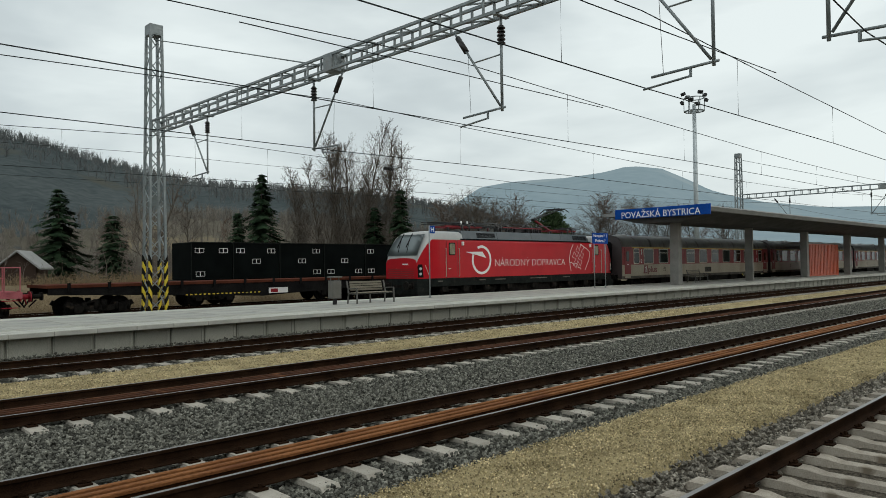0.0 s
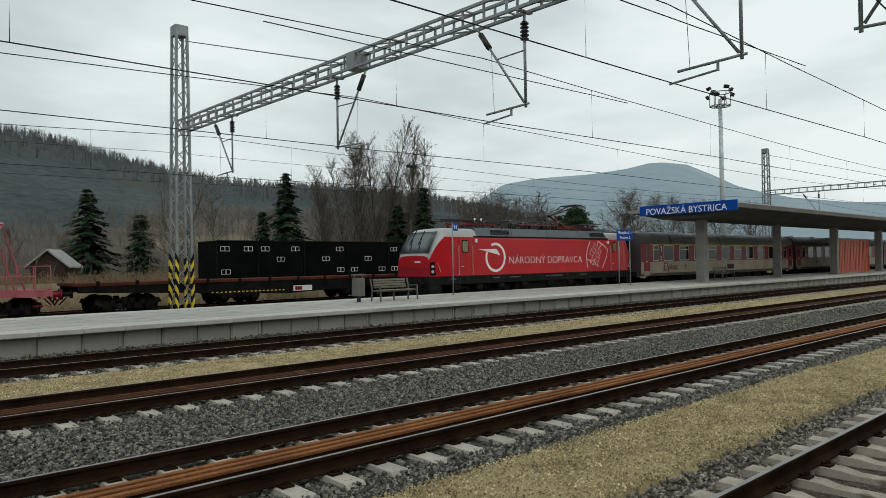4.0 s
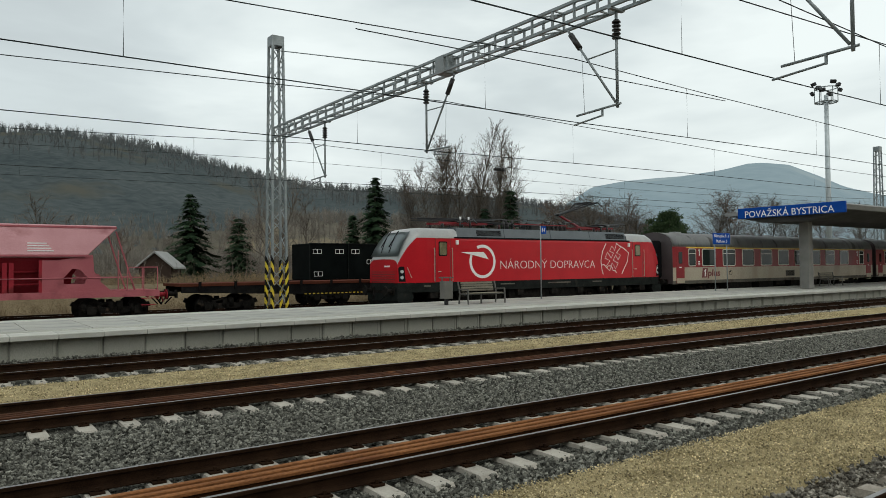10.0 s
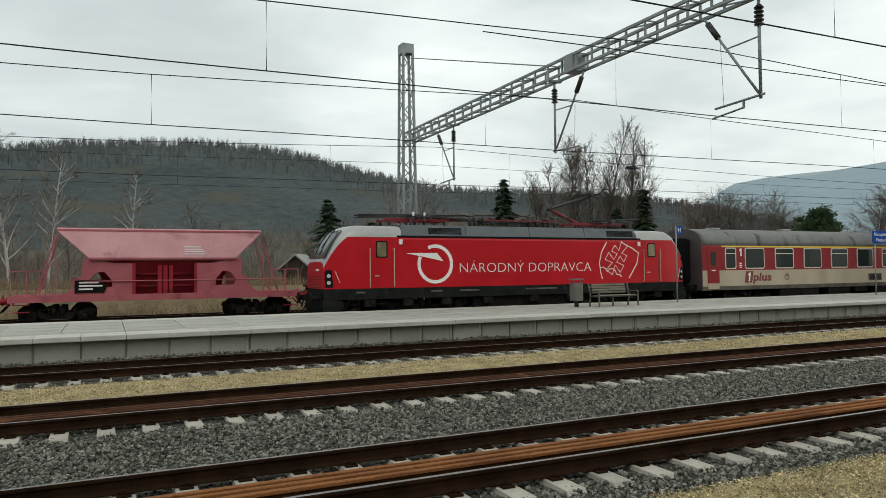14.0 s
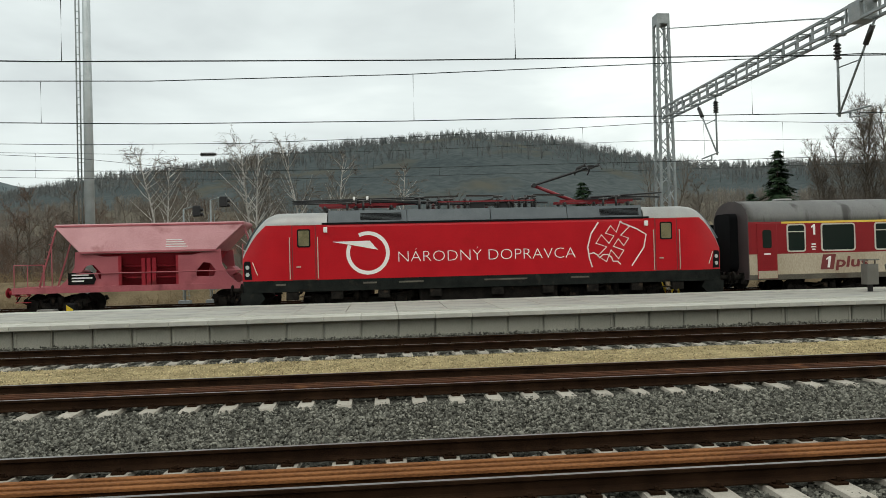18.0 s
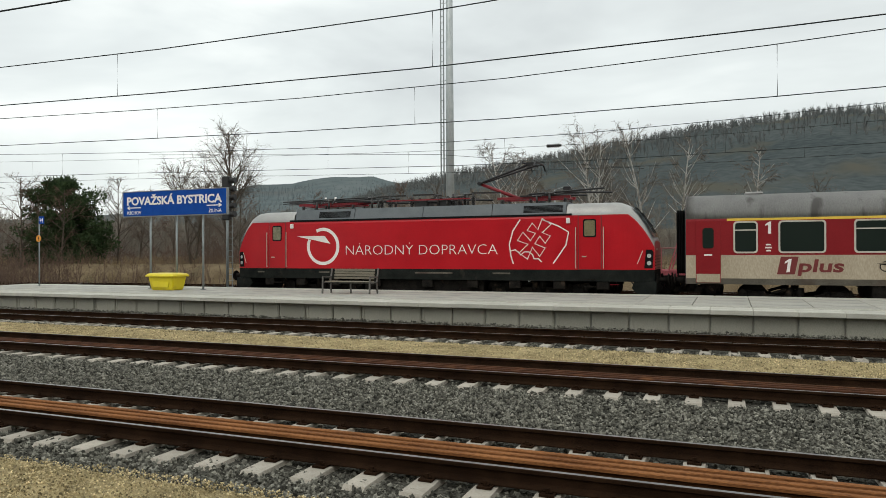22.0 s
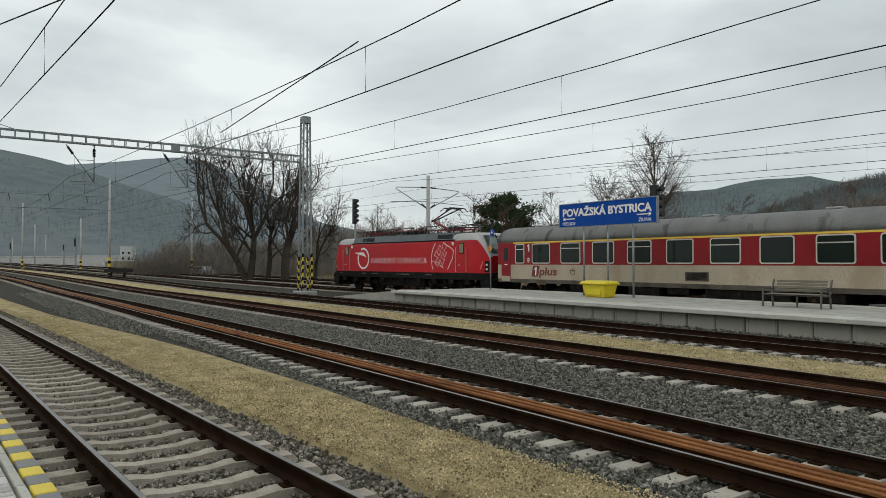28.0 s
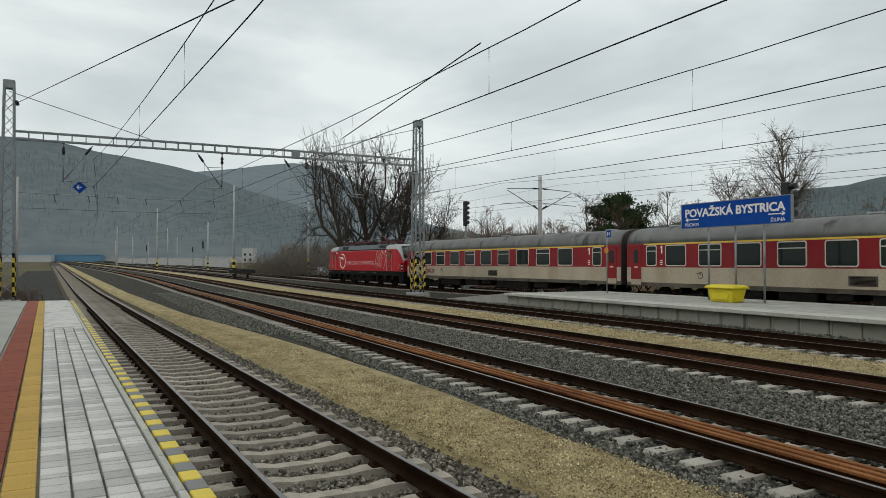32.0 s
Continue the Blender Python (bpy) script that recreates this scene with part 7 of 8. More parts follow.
def conifer(x, y, h, seed, words, width=0.22, z=-0.5):
    """A spruce: whorls of drooping boughs hung with needle sprays."""
    rng = random.Random(seed)
    tr = empty("spruce_tree", pose(x, y, z), words, "tree", "conifers")
    tubes("trunk", [((0, 0, 0), (0, 0, h * 0.6), h * 0.016, h * 0.009), ((0, 0, h * 0.6), (0, 0, h), h * 0.009, 0.01)], bark, tr, 6)
    vs, fs = [], []
    k = 0
    levels = int(h * 3.6)
    for i in range(levels):
        t = (i + rng.random() * 0.6) / levels
        zz = h * (0.05 + 0.95 * t)
        reach = h * width * (1 - t) ** 0.85 * rng.uniform(0.72, 1.2) + 0.06
        for j in range(rng.randint(10, 14)):
            a = rng.uniform(0, 6.28)
            r = reach * rng.uniform(0.55, 1.1)
            n = max(2, int(r / 0.28))
            c, s = math.cos(a), math.sin(a)
            for m in range(n):
                f = (m + 0.8) / n
                px, pz = r * f, zz - 0.38 * r * f ** 1.5 + 0.12 * r * f ** 3
                for _ in range(3):
                    w, dl = rng.uniform(0.09, 0.24), rng.uniform(0.26, 0.65)
                    da = a + rng.uniform(-1.0, 1.0)
                    p = (px * c + rng.uniform(-0.1, 0.1), px * s + rng.uniform(-0.1, 0.1), pz + rng.uniform(-0.08, 0.08))
                    e = (p[0] + dl * math.cos(da), p[1] + dl * math.sin(da), p[2] - rng.uniform(0.02, 0.26))
                    vs += [(p[0] - w * s, p[1] + w * c, p[2]), (p[0] + w * s, p[1] - w * c, p[2] + 0.03), e]
                    fs.append((k, k + 1, k + 2))
                    k += 3
    mesh_from("crown", vs, fs, needle, tr)
    return tr


def pine(x, y, h, w, seed, words, z=-0.5):
    """A broad pine: forked limbs with tufts of needles."""
    rng = random.Random(seed)
    tr = empty("pine_tree", pose(x, y, z), words, "tree", "conifers")
    segs = [((0, 0, 0), (0.1, 0, h * 0.5), 0.22, 0.16), ((0.1, 0, h * 0.5), (0.2, 0, h * 0.92), 0.16, 0.05)]
    vs, fs, k = [], [], 0
    for i in range(150):
        t = rng.uniform(0.10, 1.0)
        a = rng.uniform(0, 6.28)
        dome = (1 - t ** 2.4) ** 0.55 * (0.7 + 0.3 * min(1.0, t / 0.3))
        reach = w * dome * rng.uniform(0.45, 1.0) * (1 + 0.16 * math.sin(3 * a + seed))
        p0 = (0.15, 0, h * t * 0.84)
        p1 = (reach * math.cos(a), reach * math.sin(a), h * t * 0.9 + 0.12 * reach + rng.uniform(-0.3, 0.3))
        segs.append((p0, p1, 0.05, 0.02))
        for m in range(rng.randint(3, 5)):
            f = rng.uniform(0.45, 1.05)
            cx, cy, cz = (p0[j] + (p1[j] - p0[j]) * f + rng.uniform(-0.5, 0.5) * (0.6 if j == 2 else 1) for j in range(3))
            rr = rng.uniform(0.4, 0.8)
            for _ in range(60):
                u = Vector((rng.gauss(0, 1), rng.gauss(0, 1), rng.gauss(0, 0.6))).normalized() * rr * rng.uniform(0.25, 1.0)
                b = Vector((cx, cy, cz)) + u
                d = (u.normalized() + Vector((0, 0, 0.5))).normalized() * rng.uniform(0.16, 0.34)
                s = d.cross(Vector((rng.uniform(-1, 1), rng.uniform(-1, 1), 0.3))).normalized() * rng.uniform(0.05, 0.11)
                vs += [tuple(b - s), tuple(b + s), tuple(b + d)]
                fs.append((k, k + 1, k + 2))
                k += 3
    tubes("trunk", segs, bark, tr, 6)
    mesh_from("crown", vs, fs, pine_needle, tr)
    return tr


def az(deg, dist):
    """A place at a bearing to the left of the line across the tracks."""
    return -dist * math.sin(radians(deg)), dist * math.cos(radians(deg))


def brush(name, spots, seed, material, words, height=(1.2, 3.2), per=26):
    """A thicket of thin leafless stems, one piece of stuff."""
    rng = random.Random(seed)
    segs = []
    ground = lambda yy: 0.75 if 45.2 < yy < 55 else -0.5
    for x, y, w, hh in spots:
        for _ in range(per):
            bx, by = x + rng.gauss(0, w), y + rng.gauss(0, w * 0.6)
            hgt = rng.uniform(*height) * hh
            p, r = Vector((bx, by, ground(by) if -90 < bx < 34 else -0.5)), 0.02 * hh + 0.01
            d = Vector((rng.uniform(-0.35, 0.35), rng.uniform(-0.35, 0.35), 1)).normalized()
            for i in range(3):
                q = p + d * hgt / 3
                segs.append((p, q, r, r * 0.7))
                for _ in range(3):
                    e = q + Vector((rng.uniform(-1, 1), rng.uniform(-1, 1), rng.uniform(0.2, 1.2))).normalized() * hgt * rng.uniform(0.15, 0.35)
                    segs.append((q, e, r * 0.5, 0.006))
                    f = e + Vector((rng.uniform(-1, 1), rng.uniform(-1, 1), rng.uniform(0.0, 1.0))).normalized() * hgt * rng.uniform(0.08, 0.2)
                    segs.append((e, f, 0.008, 0.004))
                p, r = q, r * 0.7
                d = (d + Vector((rng.uniform(-0.3, 0.3), rng.uniform(-0.3, 0.3), 0.2))).normalized()
    ob = tubes(name, segs, material, None, 3)
    return tagged(ob, words, "shrubs", kind="stuff")


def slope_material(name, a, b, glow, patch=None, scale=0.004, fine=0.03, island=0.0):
    """Wooded slopes; on the far backdrop the glow paints aerial haze as emission."""
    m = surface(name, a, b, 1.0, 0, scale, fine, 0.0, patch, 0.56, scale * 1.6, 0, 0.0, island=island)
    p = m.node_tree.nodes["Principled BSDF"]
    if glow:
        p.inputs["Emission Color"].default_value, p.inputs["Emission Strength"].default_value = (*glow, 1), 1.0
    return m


def crest(r0, r1):
    """How much steeper the eye meets the slope's shoulder than its far edge."""
    return max(math.sin(s * math.pi / 200) ** 1.25 * r1 / (r0 + (r1 - r0) * s / 100) for s in range(30, 101))


def hill(name, profile, r0, r1, material, words, rough=0.012, seed=1, back=1.6, lift=2.0, lumps=0.0):
    """A ridge seen from the station: profile gives (bearing, elevation of the skyline in degrees)."""
    angs = np.arange(profile[0][0], profile[-1][0] + 0.01, 0.4 if not lumps else 0.22)
    el = np.interp(angs, [p[0] for p in profile], [p[1] for p in profile])
    bm = B()
    steps = [*(np.linspace(0, 1, 44) if lumps else (0.0, 0.12, 0.25, 0.4, 0.55, 0.7, 0.82, 0.92, 1.0)), 1.15, back]
    grid = []
    for a, e in zip(angs, el):
        top = r1 * math.tan(radians(e)) / crest(r0, r1) + lift
        line = []
        for s in steps:
            r = r0 + (r1 - r0) * s
            x, y = az(a, r)
            zz = top * (math.sin(min(1, s) * math.pi / 2) ** 1.25 if s <= 1 else max(0.0, 1 - (s - 1) * 0.9)) + (rough * r1 * noise.noise((x / r1 * 9, y / r1 * 9, seed)) * min(1, s * 2) * (1 if s < 1 else 0.3))
            zz += lumps * (noise.noise((x / 7, y / 7, seed)) + 0.7 * noise.noise((x / 3, y / 3, seed))) if lumps else 0.0
            line.append(bm.verts.new((x, y, zz - 1.5 if s == 0 else zz)))
        grid.append(line)
    for a, b in zip(grid, grid[1:]):
        for i in range(len(steps) - 1):
            bm.faces.new((a[i], b[i], b[i + 1], a[i + 1]))
    ob = part(name, fix(bm), material, smooth=True)
    return tagged(ob, words, "hill", kind="structure"), grid


def hill_woods(profile, r0, r1, count, seed, material, words, size=(5, 9), band=(0.35, 1.02), lift=2.0, bare=False, fine=1.0):
    """Many small pointed conifers, or fans of bare branches, standing on a hill."""
    rng = np.random.default_rng(seed)
    a = rng.uniform(profile[0][0], profile[-1][0], count)
    s = np.sqrt(rng.uniform(band[0] ** 2, band[1] ** 2, count))
    el = np.interp(a, [p[0] for p in profile], [p[1] for p in profile])
    r = r0 + (r1 - r0) * s
    top = (r1 * np.tan(np.radians(el)) / crest(r0, r1) + lift) * np.sin(np.minimum(1, s) * np.pi / 2) ** 1.25 - 1.5
    h = rng.uniform(*size, count)
    ca, sa = np.cos(np.radians(a)), np.sin(np.radians(a))
    x, y = -r * sa, r * ca
    if bare:
        # a stem and many thin boughs that leave it at different heights
        k = int(24 / fine ** 0.8)
        fan = rng.uniform(-1, 1, (count, k))
        fan[:, 0] = 0.0
        start = rng.uniform(0.08, 0.7, (count, k))
        start[:, 0] = 0.0
        reach = (0.2 + 0.8 * np.sin(np.pi * np.clip(start + 0.2, 0, 1))) * rng.uniform(0.5, 1.0, (count, k)) * 0.34
        tip = np.minimum(1.0, start + rng.uniform(0.16, 0.42, (count, k)))
        tip[:, 0] = 0.95
        w = rng.uniform(0.005, 0.011, (count, k)) * h[:, None] * fine
        w[:, 0] = h * 0.008
        deep = rng.uniform(-1, 1, (count, k)) * h[:, None] * 0.2
        vs = np.zeros((count, k, 3, 3))
        for c, (off, up) in enumerate(((-w, start), (w, start), (fan * reach * h[:, None], tip))):
            vs[:, :, c, 0] = x[:, None] + off * ca[:, None] - (deep * sa[:, None] if c == 2 else 0.0)
            vs[:, :, c, 1] = y[:, None] + off * sa[:, None] + (deep * ca[:, None] if c == 2 else 0.0)
            vs[:, :, c, 2] = top[:, None] + up * h[:, None]
        faces = np.arange(count * k * 3).reshape(-1, 3).tolist()
    else:
        w = h * rng.uniform(0.13, 0.24, count)
        ring = np.stack([np.cos(np.arange(5) * 1.2566), np.sin(np.arange(5) * 1.2566)], -1)
        vs = np.zeros((count, 11, 3))
        for lvl, (zz, ww) in enumerate(((0.0, 0.8), (0.4, 0.85))):
            vs[:, 5 * lvl:5 * lvl + 5, 0] = x[:, None] + ring[:, 0] * (w * ww)[:, None] * rng.uniform(0.7, 1.3, (count, 5))
            vs[:, 5 * lvl:5 * lvl + 5, 1] = y[:, None] + ring[:, 1] * (w * ww)[:, None]
            vs[:, 5 * lvl:5 * lvl + 5, 2] = (top + h * zz)[:, None] + rng.uniform(-0.6, 0.6, (count, 5))
        vs[:, 10] = np.stack([x, y, top + h], -1)
        f = [(i, (i + 1) % 5, 5 + (i + 1) % 5, 5 + i) for i in range(5)] + [(5 + i, 5 + (i + 1) % 5, 10) for i in range(5)]
        faces = [tuple(v + 11 * k for v in q) for k in range(count) for q in f]
    ob = mesh_from("hill_wood", vs.reshape(-1, 3).tolist(), faces, material)
    return tagged(ob, words, "wood", kind="stuff")


NEAR_HILL = [(-60, 1.2), (-55, 2.2), (-50, 3.4), (-46, 4.6), (-38, 5.8), (-32, 6.2), (-25.6, 6.5), (-21.2, 7.4), (-17.6, 8.3), (-14.5, 9.2), (-10, 9.75), (-6.6, 9.95), (-1.2, 9.6), (2, 9.4), (5.7, 8.8), (9, 8.4), (12, 7.8), (16, 7.2), (20, 6.6), (24, 5.7), (27, 5.0), (31, 3.6), (36, 1.6)]
FOOTHILL = [(-62, 0.8), (-52, 2.2), (-42, 3.6), (-34, 4.5), (-26, 4.8), (-18, 4.5), (-8, 4.2), (4, 4.3), (10, 5.0), (16, 5.4), (22, 5.0), (27, 4.1), (32, 2.6), (38, 0.9)]
FAR_RIGHT = [(-100, 3.0), (-90, 3.2), (-72.9, 3.95), (-69.2, 4.35), (-67.2, 4.86), (-65.5, 5.44), (-64.0, 6.27), (-62.0, 7.27), (-60.2, 7.59), (-59.2, 7.6), (-57.5, 7.25), (-54.5, 6.86), (-50.1, 6.65), (-47.8, 6.35), (-45.5, 4.95), (-43.9, 3.83), (-38.9, 2.0)]
FAR_MID = [(12, 5.0), (18, 5.9), (22, 5.8), (25.4, 5.7), (27.7, 6.5), (30.6, 6.3), (34, 5.75), (37, 5.9), (41, 4.4), (46, 3.0), (52, 2.6), (60, 2.5)]
FAR_LEFT = [(64, 0.4), (68, 1.6), (72, 3.2), (75, 4.6), (78, 5.9), (81, 6.9), (84.1, 7.5), (88, 8.3), (91.7, 8.65), (96, 8.9), (102, 9.3), (110, 8.6), (120, 7)]
FAR_BACK = [(58, 2.2), (62, 2.8), (65, 3.4), (67.6, 4.7), (71.2, 6.9), (73.5, 7.9), (75.7, 8.1), (78, 7.9), (80, 7.6), (83, 7.2), (88, 6.6), (96, 6.0)]


def build_hills():
    # slope, conifer_wood and bare_wood hold blue-grey haze in their base colours
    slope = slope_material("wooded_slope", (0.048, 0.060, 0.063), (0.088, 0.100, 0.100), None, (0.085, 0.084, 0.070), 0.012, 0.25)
    brown_slope = slope_material("brown_slope", (0.075, 0.068, 0.055), (0.14, 0.126, 0.10), None, (0.21, 0.175, 0.115), 0.012, 0.2)
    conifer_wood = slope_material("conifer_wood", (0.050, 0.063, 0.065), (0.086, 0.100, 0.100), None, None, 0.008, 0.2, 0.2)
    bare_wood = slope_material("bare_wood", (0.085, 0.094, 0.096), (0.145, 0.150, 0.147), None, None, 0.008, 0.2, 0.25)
    brown_wood = slope_material("brown_wood", (0.12, 0.108, 0.094), (0.225, 0.203, 0.176), None, None, 0.008, 0.2, 0.25)
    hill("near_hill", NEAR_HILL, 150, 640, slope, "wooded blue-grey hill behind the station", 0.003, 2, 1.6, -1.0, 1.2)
    hill("foothill", FOOTHILL, 130, 300, brown_slope, "brown wooded foothill with dry meadows", 0.006, 3, 1.3, -3.5, 1.2)
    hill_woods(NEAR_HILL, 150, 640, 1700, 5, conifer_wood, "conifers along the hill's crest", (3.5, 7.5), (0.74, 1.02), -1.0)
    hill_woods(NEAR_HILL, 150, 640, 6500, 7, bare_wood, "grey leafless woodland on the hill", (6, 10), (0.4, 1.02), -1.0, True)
    hill_woods(FOOTHILL, 130, 300, 3600, 6, brown_wood, "brown leafless woodland on the foothill", (4.5, 8.5), (0.05, 1.02), -3.5, True, 0.7)
    hill_woods([(13, 0.1), (40, 0.1), (66, 0.1)], 100, 230, 4600, 11, brown_wood, "hazy brown leafless woodland beyond the tracks", (6.5, 13), (0.15, 1.0), 0.0, True, 0.42)
    hill_woods([(59, 0.1), (68, 0.1), (76.5, 0.1)], 100, 165, 1500, 13, brown_wood, "brown leafless thicket beside the line", (4.0, 8.5), (0.1, 1.0), 0.0, True, 0.42)
    hill_woods([(-47, 0.1), (-20, 0.1), (13, 0.1)], 105, 190, 2000, 12, brown_wood, "brown leafless trees at the foot of the slope", (5, 9), (0.1, 1.0), 0.0, True, 0.42)
    # distance haze is painted as emission on these hills and their woods
    hill("far_hill_right", FAR_RIGHT, 1500, 3600, slope_material("haze_blue_hill", (0.05, 0.06, 0.06), (0.09, 0.1, 0.1), (0.17, 0.228, 0.257), (0.12, 0.12, 0.11), 0.0015, 0.02), "blue-grey distant mountain beyond the station", 0.003, 4, 1.6, -6.0)
    hill("far_hill_middle", FAR_MID, 900, 2000, slope_material("haze_grey_hill", (0.035, 0.045, 0.045), (0.08, 0.085, 0.08), (0.045, 0.061, 0.068), (0.06, 0.05, 0.04), 0.002, 0.03), "grey-blue wooded hills in the distance", 0.01, 6, 1.6, -8.0)
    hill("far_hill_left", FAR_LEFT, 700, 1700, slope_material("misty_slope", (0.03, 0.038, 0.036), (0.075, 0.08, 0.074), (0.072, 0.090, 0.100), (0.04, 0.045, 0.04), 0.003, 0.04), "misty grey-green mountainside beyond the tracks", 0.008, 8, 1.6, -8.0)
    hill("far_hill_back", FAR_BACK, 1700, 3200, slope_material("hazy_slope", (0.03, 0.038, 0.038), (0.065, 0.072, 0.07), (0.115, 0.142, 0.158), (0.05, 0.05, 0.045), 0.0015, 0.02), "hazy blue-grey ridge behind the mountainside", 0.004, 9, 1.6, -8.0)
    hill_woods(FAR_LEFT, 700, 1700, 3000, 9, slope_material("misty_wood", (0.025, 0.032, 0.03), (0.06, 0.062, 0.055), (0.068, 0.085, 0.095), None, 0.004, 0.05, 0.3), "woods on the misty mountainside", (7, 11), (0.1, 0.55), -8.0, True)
    hill_woods(FAR_MID, 900, 2000, 3000, 10, slope_material("haze_grey_wood", (0.03, 0.038, 0.036), (0.065, 0.065, 0.06), (0.045, 0.06, 0.067), None, 0.004, 0.05, 0.3), "woods on the distant hills", (8, 13), (0.1, 0.6), -8.0, True)


def build_trees():
    x, y = az(-16.3, 72)
    conifer(x, y, 9.8, 1, "dark green spruce standing behind the sidings", 0.43)
    x, y = az(-19.8, 70)
    conifer(x, y, 7.4, 2, "smaller dark spruce beside a bare tree", 0.42)
    x, y = az(-30.4, 80)
    conifer(x, y, 12.8, 3, "tall dark green spruce behind the sidings", 0.34)
    x, y = az(-28.6, 86)
    conifer(x, y, 9.0, 4, "dark spruce half hidden by a taller one", 0.3)
    x, y = az(-41.3, 80)
    conifer(x, y, 11.2, 5, "dark green spruce beside tall poplars", 0.26)
    x, y = az(-39.2, 84)
    conifer(x, y, 9.5, 6, "dark spruce among bare poplars", 0.3)
    for i, (b, d, h) in enumerate(((-35.2, 86, 17), (-36.6, 88, 19.2), (-37.9, 86, 20.2), (-39.2, 88, 19.6), (-40.4, 87, 17.5), (-33.6, 90, 15))):
        x, y = az(b, d)
        twig_tree(x, y, h, 20 + i, "tall leafless poplar with upright grey-brown branches", 0.15, 1.8, None, twig_brown, 2, 62, 0.08, 0.55, -0.1)
    for i, (b, d, h, w) in enumerate(((9.5, 60, 13.2, "leafless birch with a white trunk behind the wagons"), (8.2, 61, 10, "slender leafless birch with pale bark"), (5.7, 60, 12.8, "tall leafless birch with a white trunk"), (3.6, 63, 12.0, "leafless birch with thin hanging twigs"), (16.1, 60, 12.2, "broad leafless birch with several stems"), (14.0, 66, 9.5, "young leafless birch behind the wagons"), (-1.9, 62, 10.5, "pale leafless tree in front of the wooded hill"))):
        x, y = az(b, d)
        twig_tree(x, y, h, 40 + i, w, 0.23, 1.0, birch_bark, twig_brown, 2 if i in (0, 4) else 1, 26, 0.22, 0.9, 0.22)
    x, y = az(38.4, 62)
    twig_tree(x, y, 12.7, 60, "leafless round-crowned tree behind the station sign", 0.25, 1.35, None, None, 1, 60, 0.2)
    x, y = az(41.2, 66)
    twig_tree(x, y, 10.6, 61, "smaller leafless tree beside a round-crowned one", 0.26, 1.2, None, None, 2, 34, 0.2)
    for i, (b, d, h, w, st) in enumerate(((67.5, 84, 17.0, 5.4, 2), (70.2, 86, 19.2, 7.2, 3), (68.9, 88, 16.5, 4.6, 1), (65.2, 90, 12.0, 3.8, 1))):
        x, y = az(b, d)
        forked_tree(x, y, h, w, 70 + i, "big gnarled leafless tree beside the line", st, 6, 0.12, old_bark, old_bark, 1.45)
    x, y = az(-22.5, 66)
    forked_tree(x, y, 11.5, 4.4, 80, "leafless tree with spreading branches near the mast", 1, 5, 0.16)
    x, y = az(50.0, 76)
    pine(x, y, 10.4, 4.7, 7, "broad dark green pine beyond the tracks")
    x, y = az(-53.4, 112)
    pine(x, y, 11.4, 4.6, 8, "dark green pine among bare trees")
    for i, (b, d, h) in enumerate(((-45.2, 118, 13), (-46.6, 120, 14.5), (-48.2, 118, 14), (-49.7, 122, 13.5), (-51.4, 124, 12), (-56.5, 140, 14), (-58.2, 138, 15), (-60.2, 142, 14.5), (-62.2, 145, 14), (-64.2, 150, 13.5), (-66.5, 150, 13))):
        x, y = az(b, d)
        twig_tree(x, y, h, 90 + i, "leafless broad tree in the distance", 0.34, 1.0, None, twig_red if i % 3 == 0 else twig_brown, 2, 40, 0.12, 0.85)
    for i in range(26):
        b = 19 + 42 * ((i * 0.618) % 1.0)
        d = 72 + 30 * ((i * 0.37) % 1.0)
        x, y = az(b, d)
        twig_tree(x, y, 6.5 + 3.6 * ((i * 0.71) % 1.0), 120 + i, "low leafless tree in the scrub beyond the tracks", 0.32, 0.9, None, twig_red if i % 2 else twig_brown, 1, 22, 0.1, 1.1)
    for i in range(15):
        x, y = az(9 + 20 * ((i * 0.618) % 1.0), 66 + 20 * ((i * 0.37) % 1.0))
        twig_tree(x, y, 6.5 + 3.0 * ((i * 0.71) % 1.0), 200 + i, "leafless brown tree behind the hopper wagons", 0.3, 1.0, None, twig_red if i % 2 else twig_brown, 1, 24, 0.08, 1.0)
    for i in range(22):
        b = -44 + 58 * ((i * 0.618) % 1.0)
        d = 92 + 40 * ((i * 0.43) % 1.0)
        x, y = az(b, d)
        twig_tree(x, y, 7 + 4 * ((i * 0.71) % 1.0), 160 + i, "leafless tree at the foot of the wooded hill", 0.3, 1.0, None, twig_red if i % 3 == 0 else twig_brown, 1, 22, 0.12, 1.0)
    rng = random.Random(5)
    brush("scrub", [(*az(rng.uniform(16, 62), rng.uniform(56, 90)), 2.6, rng.uniform(0.8, 1.6)) for _ in range(120)], 1, twig_red, "reddish brown leafless scrub beyond the tracks", (0.7, 2.0))
    brush("scrub", [(*az(rng.uniform(-48, 16), rng.uniform(56, 100)), 2.8, rng.uniform(0.8, 1.7)) for _ in range(110)], 2, twig_brown, "grey-brown leafless scrub below the hill", (0.8, 2.2))
    brush("scrub", [(*az(rng.uniform(72, 79), rng.uniform(105, 135)), 2.4, rng.uniform(0.8, 1.4)) for _ in range(40)], 3, twig_brown, "dense leafless bush beside the line", per=28)
    brush("dead_grass", [(rng.uniform(-75, 30), rng.uniform(42, 54), 1.6, 0.3) for _ in range(240)], 4, dead_grass, "tufts of dead grass beyond the sidings", per=30)
    brush("dead_grass", [(rng.uniform(-60, -38), rng.uniform(-8, -3.0), 0.9, 0.3) for _ in range(20)], 6, twig_red, "dead weeds at the end of the side platform", per=30)


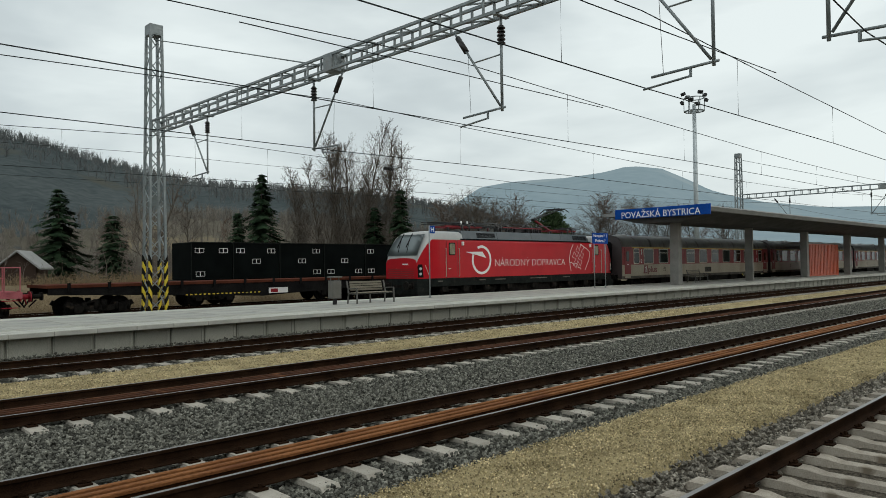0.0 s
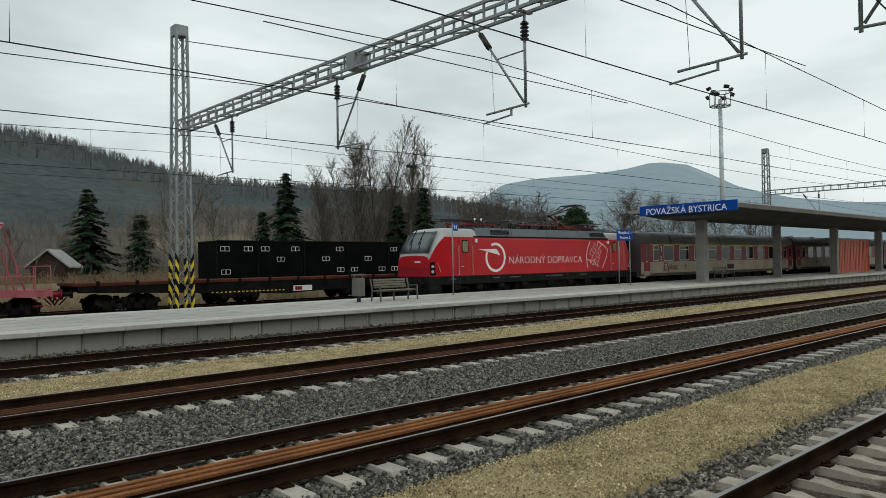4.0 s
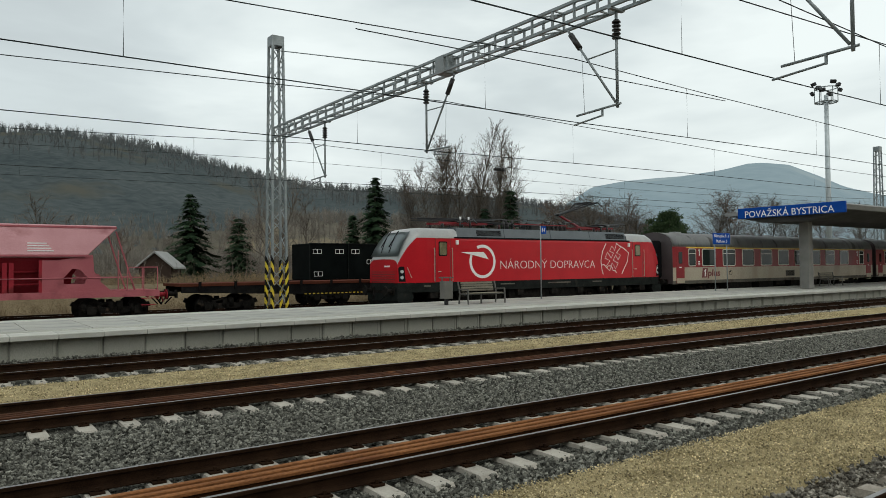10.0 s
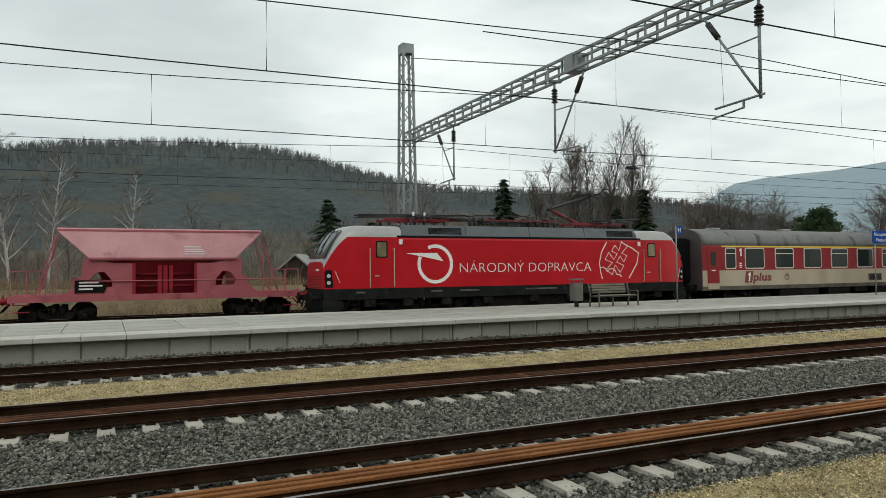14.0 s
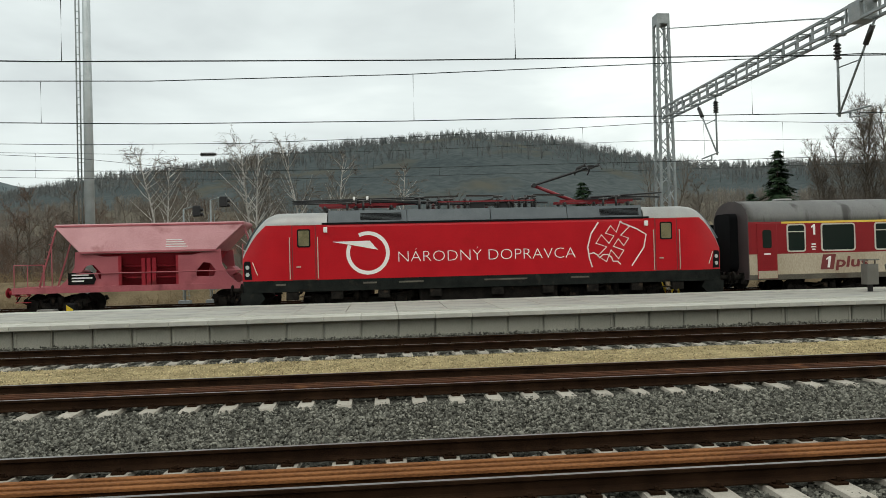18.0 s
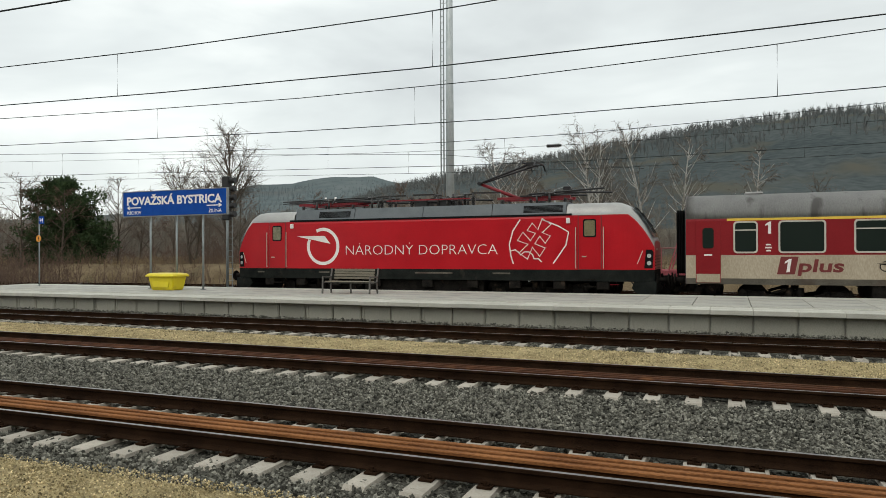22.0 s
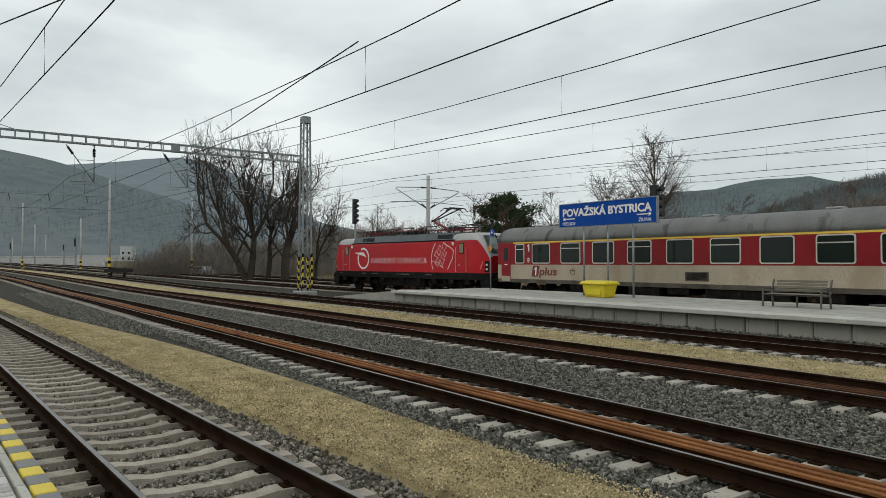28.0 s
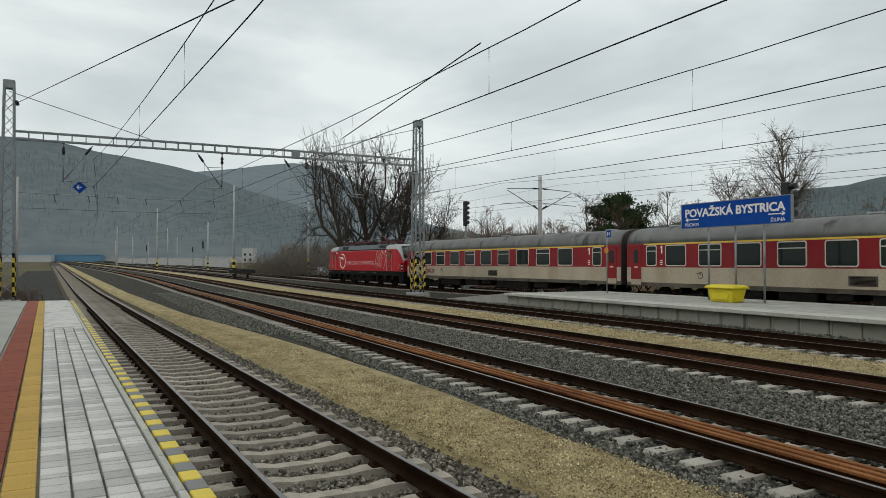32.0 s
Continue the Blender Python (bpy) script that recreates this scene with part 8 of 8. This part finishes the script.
def house(x, y, w, d, h, turn, words, wall, roof, flat=False, z=-0.5):
    ho = empty("house", pose(x, y, z, 0, 0, turn), words, "house", "houses")
    bm = B()
    if flat:
        box(bm, -w / 2, w / 2, -d / 2, d / 2, 0, h)
    else:
        prism(bm, [(-d / 2, 0), (d / 2, 0), (d / 2, h), (0, h + d * 0.42), (-d / 2, h)], -w / 2, w / 2, axis="x")
    body = part("house_body", fix(bm), wall, ho)
    bm = B()
    if flat:
        box(bm, -w / 2 - 0.2, w / 2 + 0.2, -d / 2 - 0.2, d / 2 + 0.2, h, h + 0.4)
    else:
        e = d / 2 + 0.35
        prism(bm, [(-e, h - 0.27), (0, h + d * 0.42 + 0.03), (e, h - 0.27), (e, h - 0.12), (0, h + d * 0.42 + 0.18), (-e, h - 0.12)], -w / 2 - 0.3, w / 2 + 0.3, axis="x")
    part("roof", fix(bm), roof, ho)
    for lvl in range(0 if flat and h < 8 else max(1, int(h / 3))):
        for k in range(max(2, int(w / 3.2))):
            bm = B()
            cx = -w / 2 + w * (k + 0.5) / max(2, int(w / 3.2))
            box(bm, cx - 0.55, cx + 0.55, -d / 2 - 0.05, -d / 2 - 0.01, 0.9 + 3 * lvl, 2.2 + 3 * lvl)
            part("window", fix(bm), dark_glass, body)
    return ho


def build_sky_blocker():
    """A plain building assumed behind the near platform, unseen: it closes the place and blocks skylight."""
    wall = surface("blocker_plaster", (0.34, 0.31, 0.25), (0.46, 0.42, 0.35), 0.85, 0, 1, 40, 0.1)
    x, y = 10, -17
    ho = empty("sky_blocking_building", pose(x, y, -0.5), "assumed long plastered building, unseen, added behind the platform to block sky", "building")
    bm = B()
    box(bm, -45, 45, -6, 6, 0, 9)
    body = part("house_body", fix(bm), wall, ho)
    bm = B()
    prism(bm, [(-6.5, 9), (6.5, 9), (0, 12.5)], -45.5, 45.5, axis="x")
    part("roof", fix(bm), plain("blocker_roof", (0.12, 0.06, 0.05), 0.8), ho)
    for k in range(20):
        for z in (1.6, 5.4):
            bm = B()
            box(bm, -43.3 + k * 4.5, -41.7 + k * 4.5, 6.0, 6.05, z, z + 2.0)
            part("window", fix(bm), dark_glass, body)


def build_town():
    white = plain("house_white", (0.5, 0.51, 0.51), 0.8)
    beige = plain("house_beige", (0.42, 0.36, 0.28), 0.8)
    tile = plain("roof_tile", (0.16, 0.06, 0.045), 0.8)
    slate = plain("roof_slate", (0.30, 0.30, 0.29), 0.6)
    dark = plain("shed_wood", (0.05, 0.035, 0.028), 0.8)
    bluish = plain("hall_blue", (0.12, 0.26, 0.40), 0.6)
    x, y = az(-14.2, 66)
    house(x, y, 3.2, 2.6, 2.9, 60, "old dark wooden shed with a light sheet roof", dark, slate)
    x, y = az(21.6, 210)
    house(x, y, 14, 9, 8.5, 20, "white flat-roofed block of flats among trees", white, white, True)
    for b, d, w, h, wl, rf, t in ((24, 190, 11, 4, beige, tile, 10), (26.5, 200, 9, 4, white, slate, 30), (12.5, 170, 10, 4, white, tile, -15), (31, 205, 12, 4.5, white, tile, 0), (10.3, 160, 8, 3.6, beige, tile, 10)):
        x, y = az(b, d)
        house(x, y, w, 8, h, t, "small house with a pitched roof among bare trees", wl, rf)
    for b, d, w, h, wl, t, words in ((92.5, 420, 46, 3.6, bluish, 80, "long blue industrial hall far away"), (90.0, 430, 36, 2.6, white, 80, "long pale industrial hall far away"), (86.5, 460, 60, 2.2, white, 80, "low white warehouse far away"), (83.5, 470, 50, 2.4, white, 78, "low pale warehouse far away"), (79.0, 430, 6, 8, white, 70, "white tower block far away"), (80.6, 440, 26, 3.0, white, 75, "pale factory building far away"), (94.6, 410, 30, 3.0, white, 85, "pale hall beside the line far away")):
        x, y = az(b, d)
        house(x, y, w, 14, h, t, words, wl, wl, True, 2.6)
    # the long pale wall beside the line
    wall = empty("concrete_wall", pose(0, 0, 0), "long pale concrete wall beside the line far away", "wall")
    a, b = Vector((*az(88.5, 330), 2.2)), Vector((*az(80.5, 190), 1.0))
    for k in range(24):
        bm = B()
        p, q = a.lerp(b, k / 24), a.lerp(b, (k + 0.985) / 24)
        bar(bm, p + Vector((0, 0, 0.95)), q + Vector((0, 0, 0.95)), 0.3, 1.9)
        part("wall_panel", fix(bm), pole_concrete, wall)
    # parked white car beyond the tracks
    ca = empty("parked_car", pose(*az(73.6, 112), 0.0, 0, 0, 20), "small white car parked beyond the tracks", "car")
    bm = B()
    sweep(bm, lambda s: [(-2.1, s * 0.85, 0.3), (2.1, s * 0.85, 0.3), (2.1, s * 0.85, 0.8), (1.2, s * 0.85, 0.92), (0.6, s * 0.72, 1.45), (-1.4, s * 0.72, 1.48), (-2.0, s * 0.85, 0.95)], (-1, 1))
    body = part("body", fix(bm), white, ca)
    for x in (-1.3, 1.3):
        for q in (-1, 1):
            bm = B()
            rod(bm, (x, q * 0.72, 0.31), (x, q * 0.88, 0.31), 0.31, 14)
            part("wheel", fix(bm), rubber, ca)
    for q in (-1, 1):
        bm = B()
        prism(bm, [(1.0, 0.95), (0.5, 1.38), (-1.3, 1.40), (-1.7, 0.98)], q * 0.80, q * 0.81)
        part("side_window", fix(bm), dark_glass, body)


build_hills()
build_trees()
build_town()
build_sky_blocker()
build_tracks()
bed = new("ballast_stones")
tagged(bed, "loose grey crushed stones on the track bed", "gravel", kind="stuff")
scatter("stones", bed, [(-30, 30, 8.75, 11.55, -0.225), (-24, 30, 5.8, 6.6, -0.23)], 470, 0.034, stone, 3)
scatter("stones", bed, [(-60, -30, 8.5, 11.3, -0.225), (30, 60, 8.75, 11.55, -0.225), (-60, -24, 4.4, 6.3, -0.225)], 160, 0.04, stone, 8)
scatter("stones", bed, [(-30, 30, 14.0, 14.3, -0.22), (-30, 40, 16.75, 17.2, -0.22), (-34, 60, 19.2, 19.5, -0.12), (-34, 60, 19.45, 19.92, -0.03), (-34, 45, 6.6, 8.65, -0.25), (-34, 45, 11.6, 14.0, -0.25)], 110, 0.04, stone, 4)
scatter("stones", bed, [(4, 30, 3.2, 4.5, -0.255)], 300, 0.034, near_stone, 5)
for i in range(-34, -2, 2):
    y = line_of("a", i + 1.0)
    scatter("stones", bed, [(i, i + 2, y - 1.45, y + 2.0, -0.262)], 280, 0.032, near_stone, 40 + i)
    scatter("grains", bed, [(i, i + 2, y + 1.7, y + (3.3 if i > -24 else 2.8), -0.165)], 1250 if i > -16 else 500, 0.014, sand_grain, 90 + i)
scatter("grains", bed, [(2, 16, 4.15, 5.8, -0.165), (-2, 2, 4.3, 5.8, -0.165)], 1250, 0.014, sand_grain, 6)
scatter("grains", bed, [(16, 28, 4.2, 5.75, -0.165), (-34, 34, 14.2, 16.7, -0.195)], 420, 0.016, sand_grain, 7)
motions()
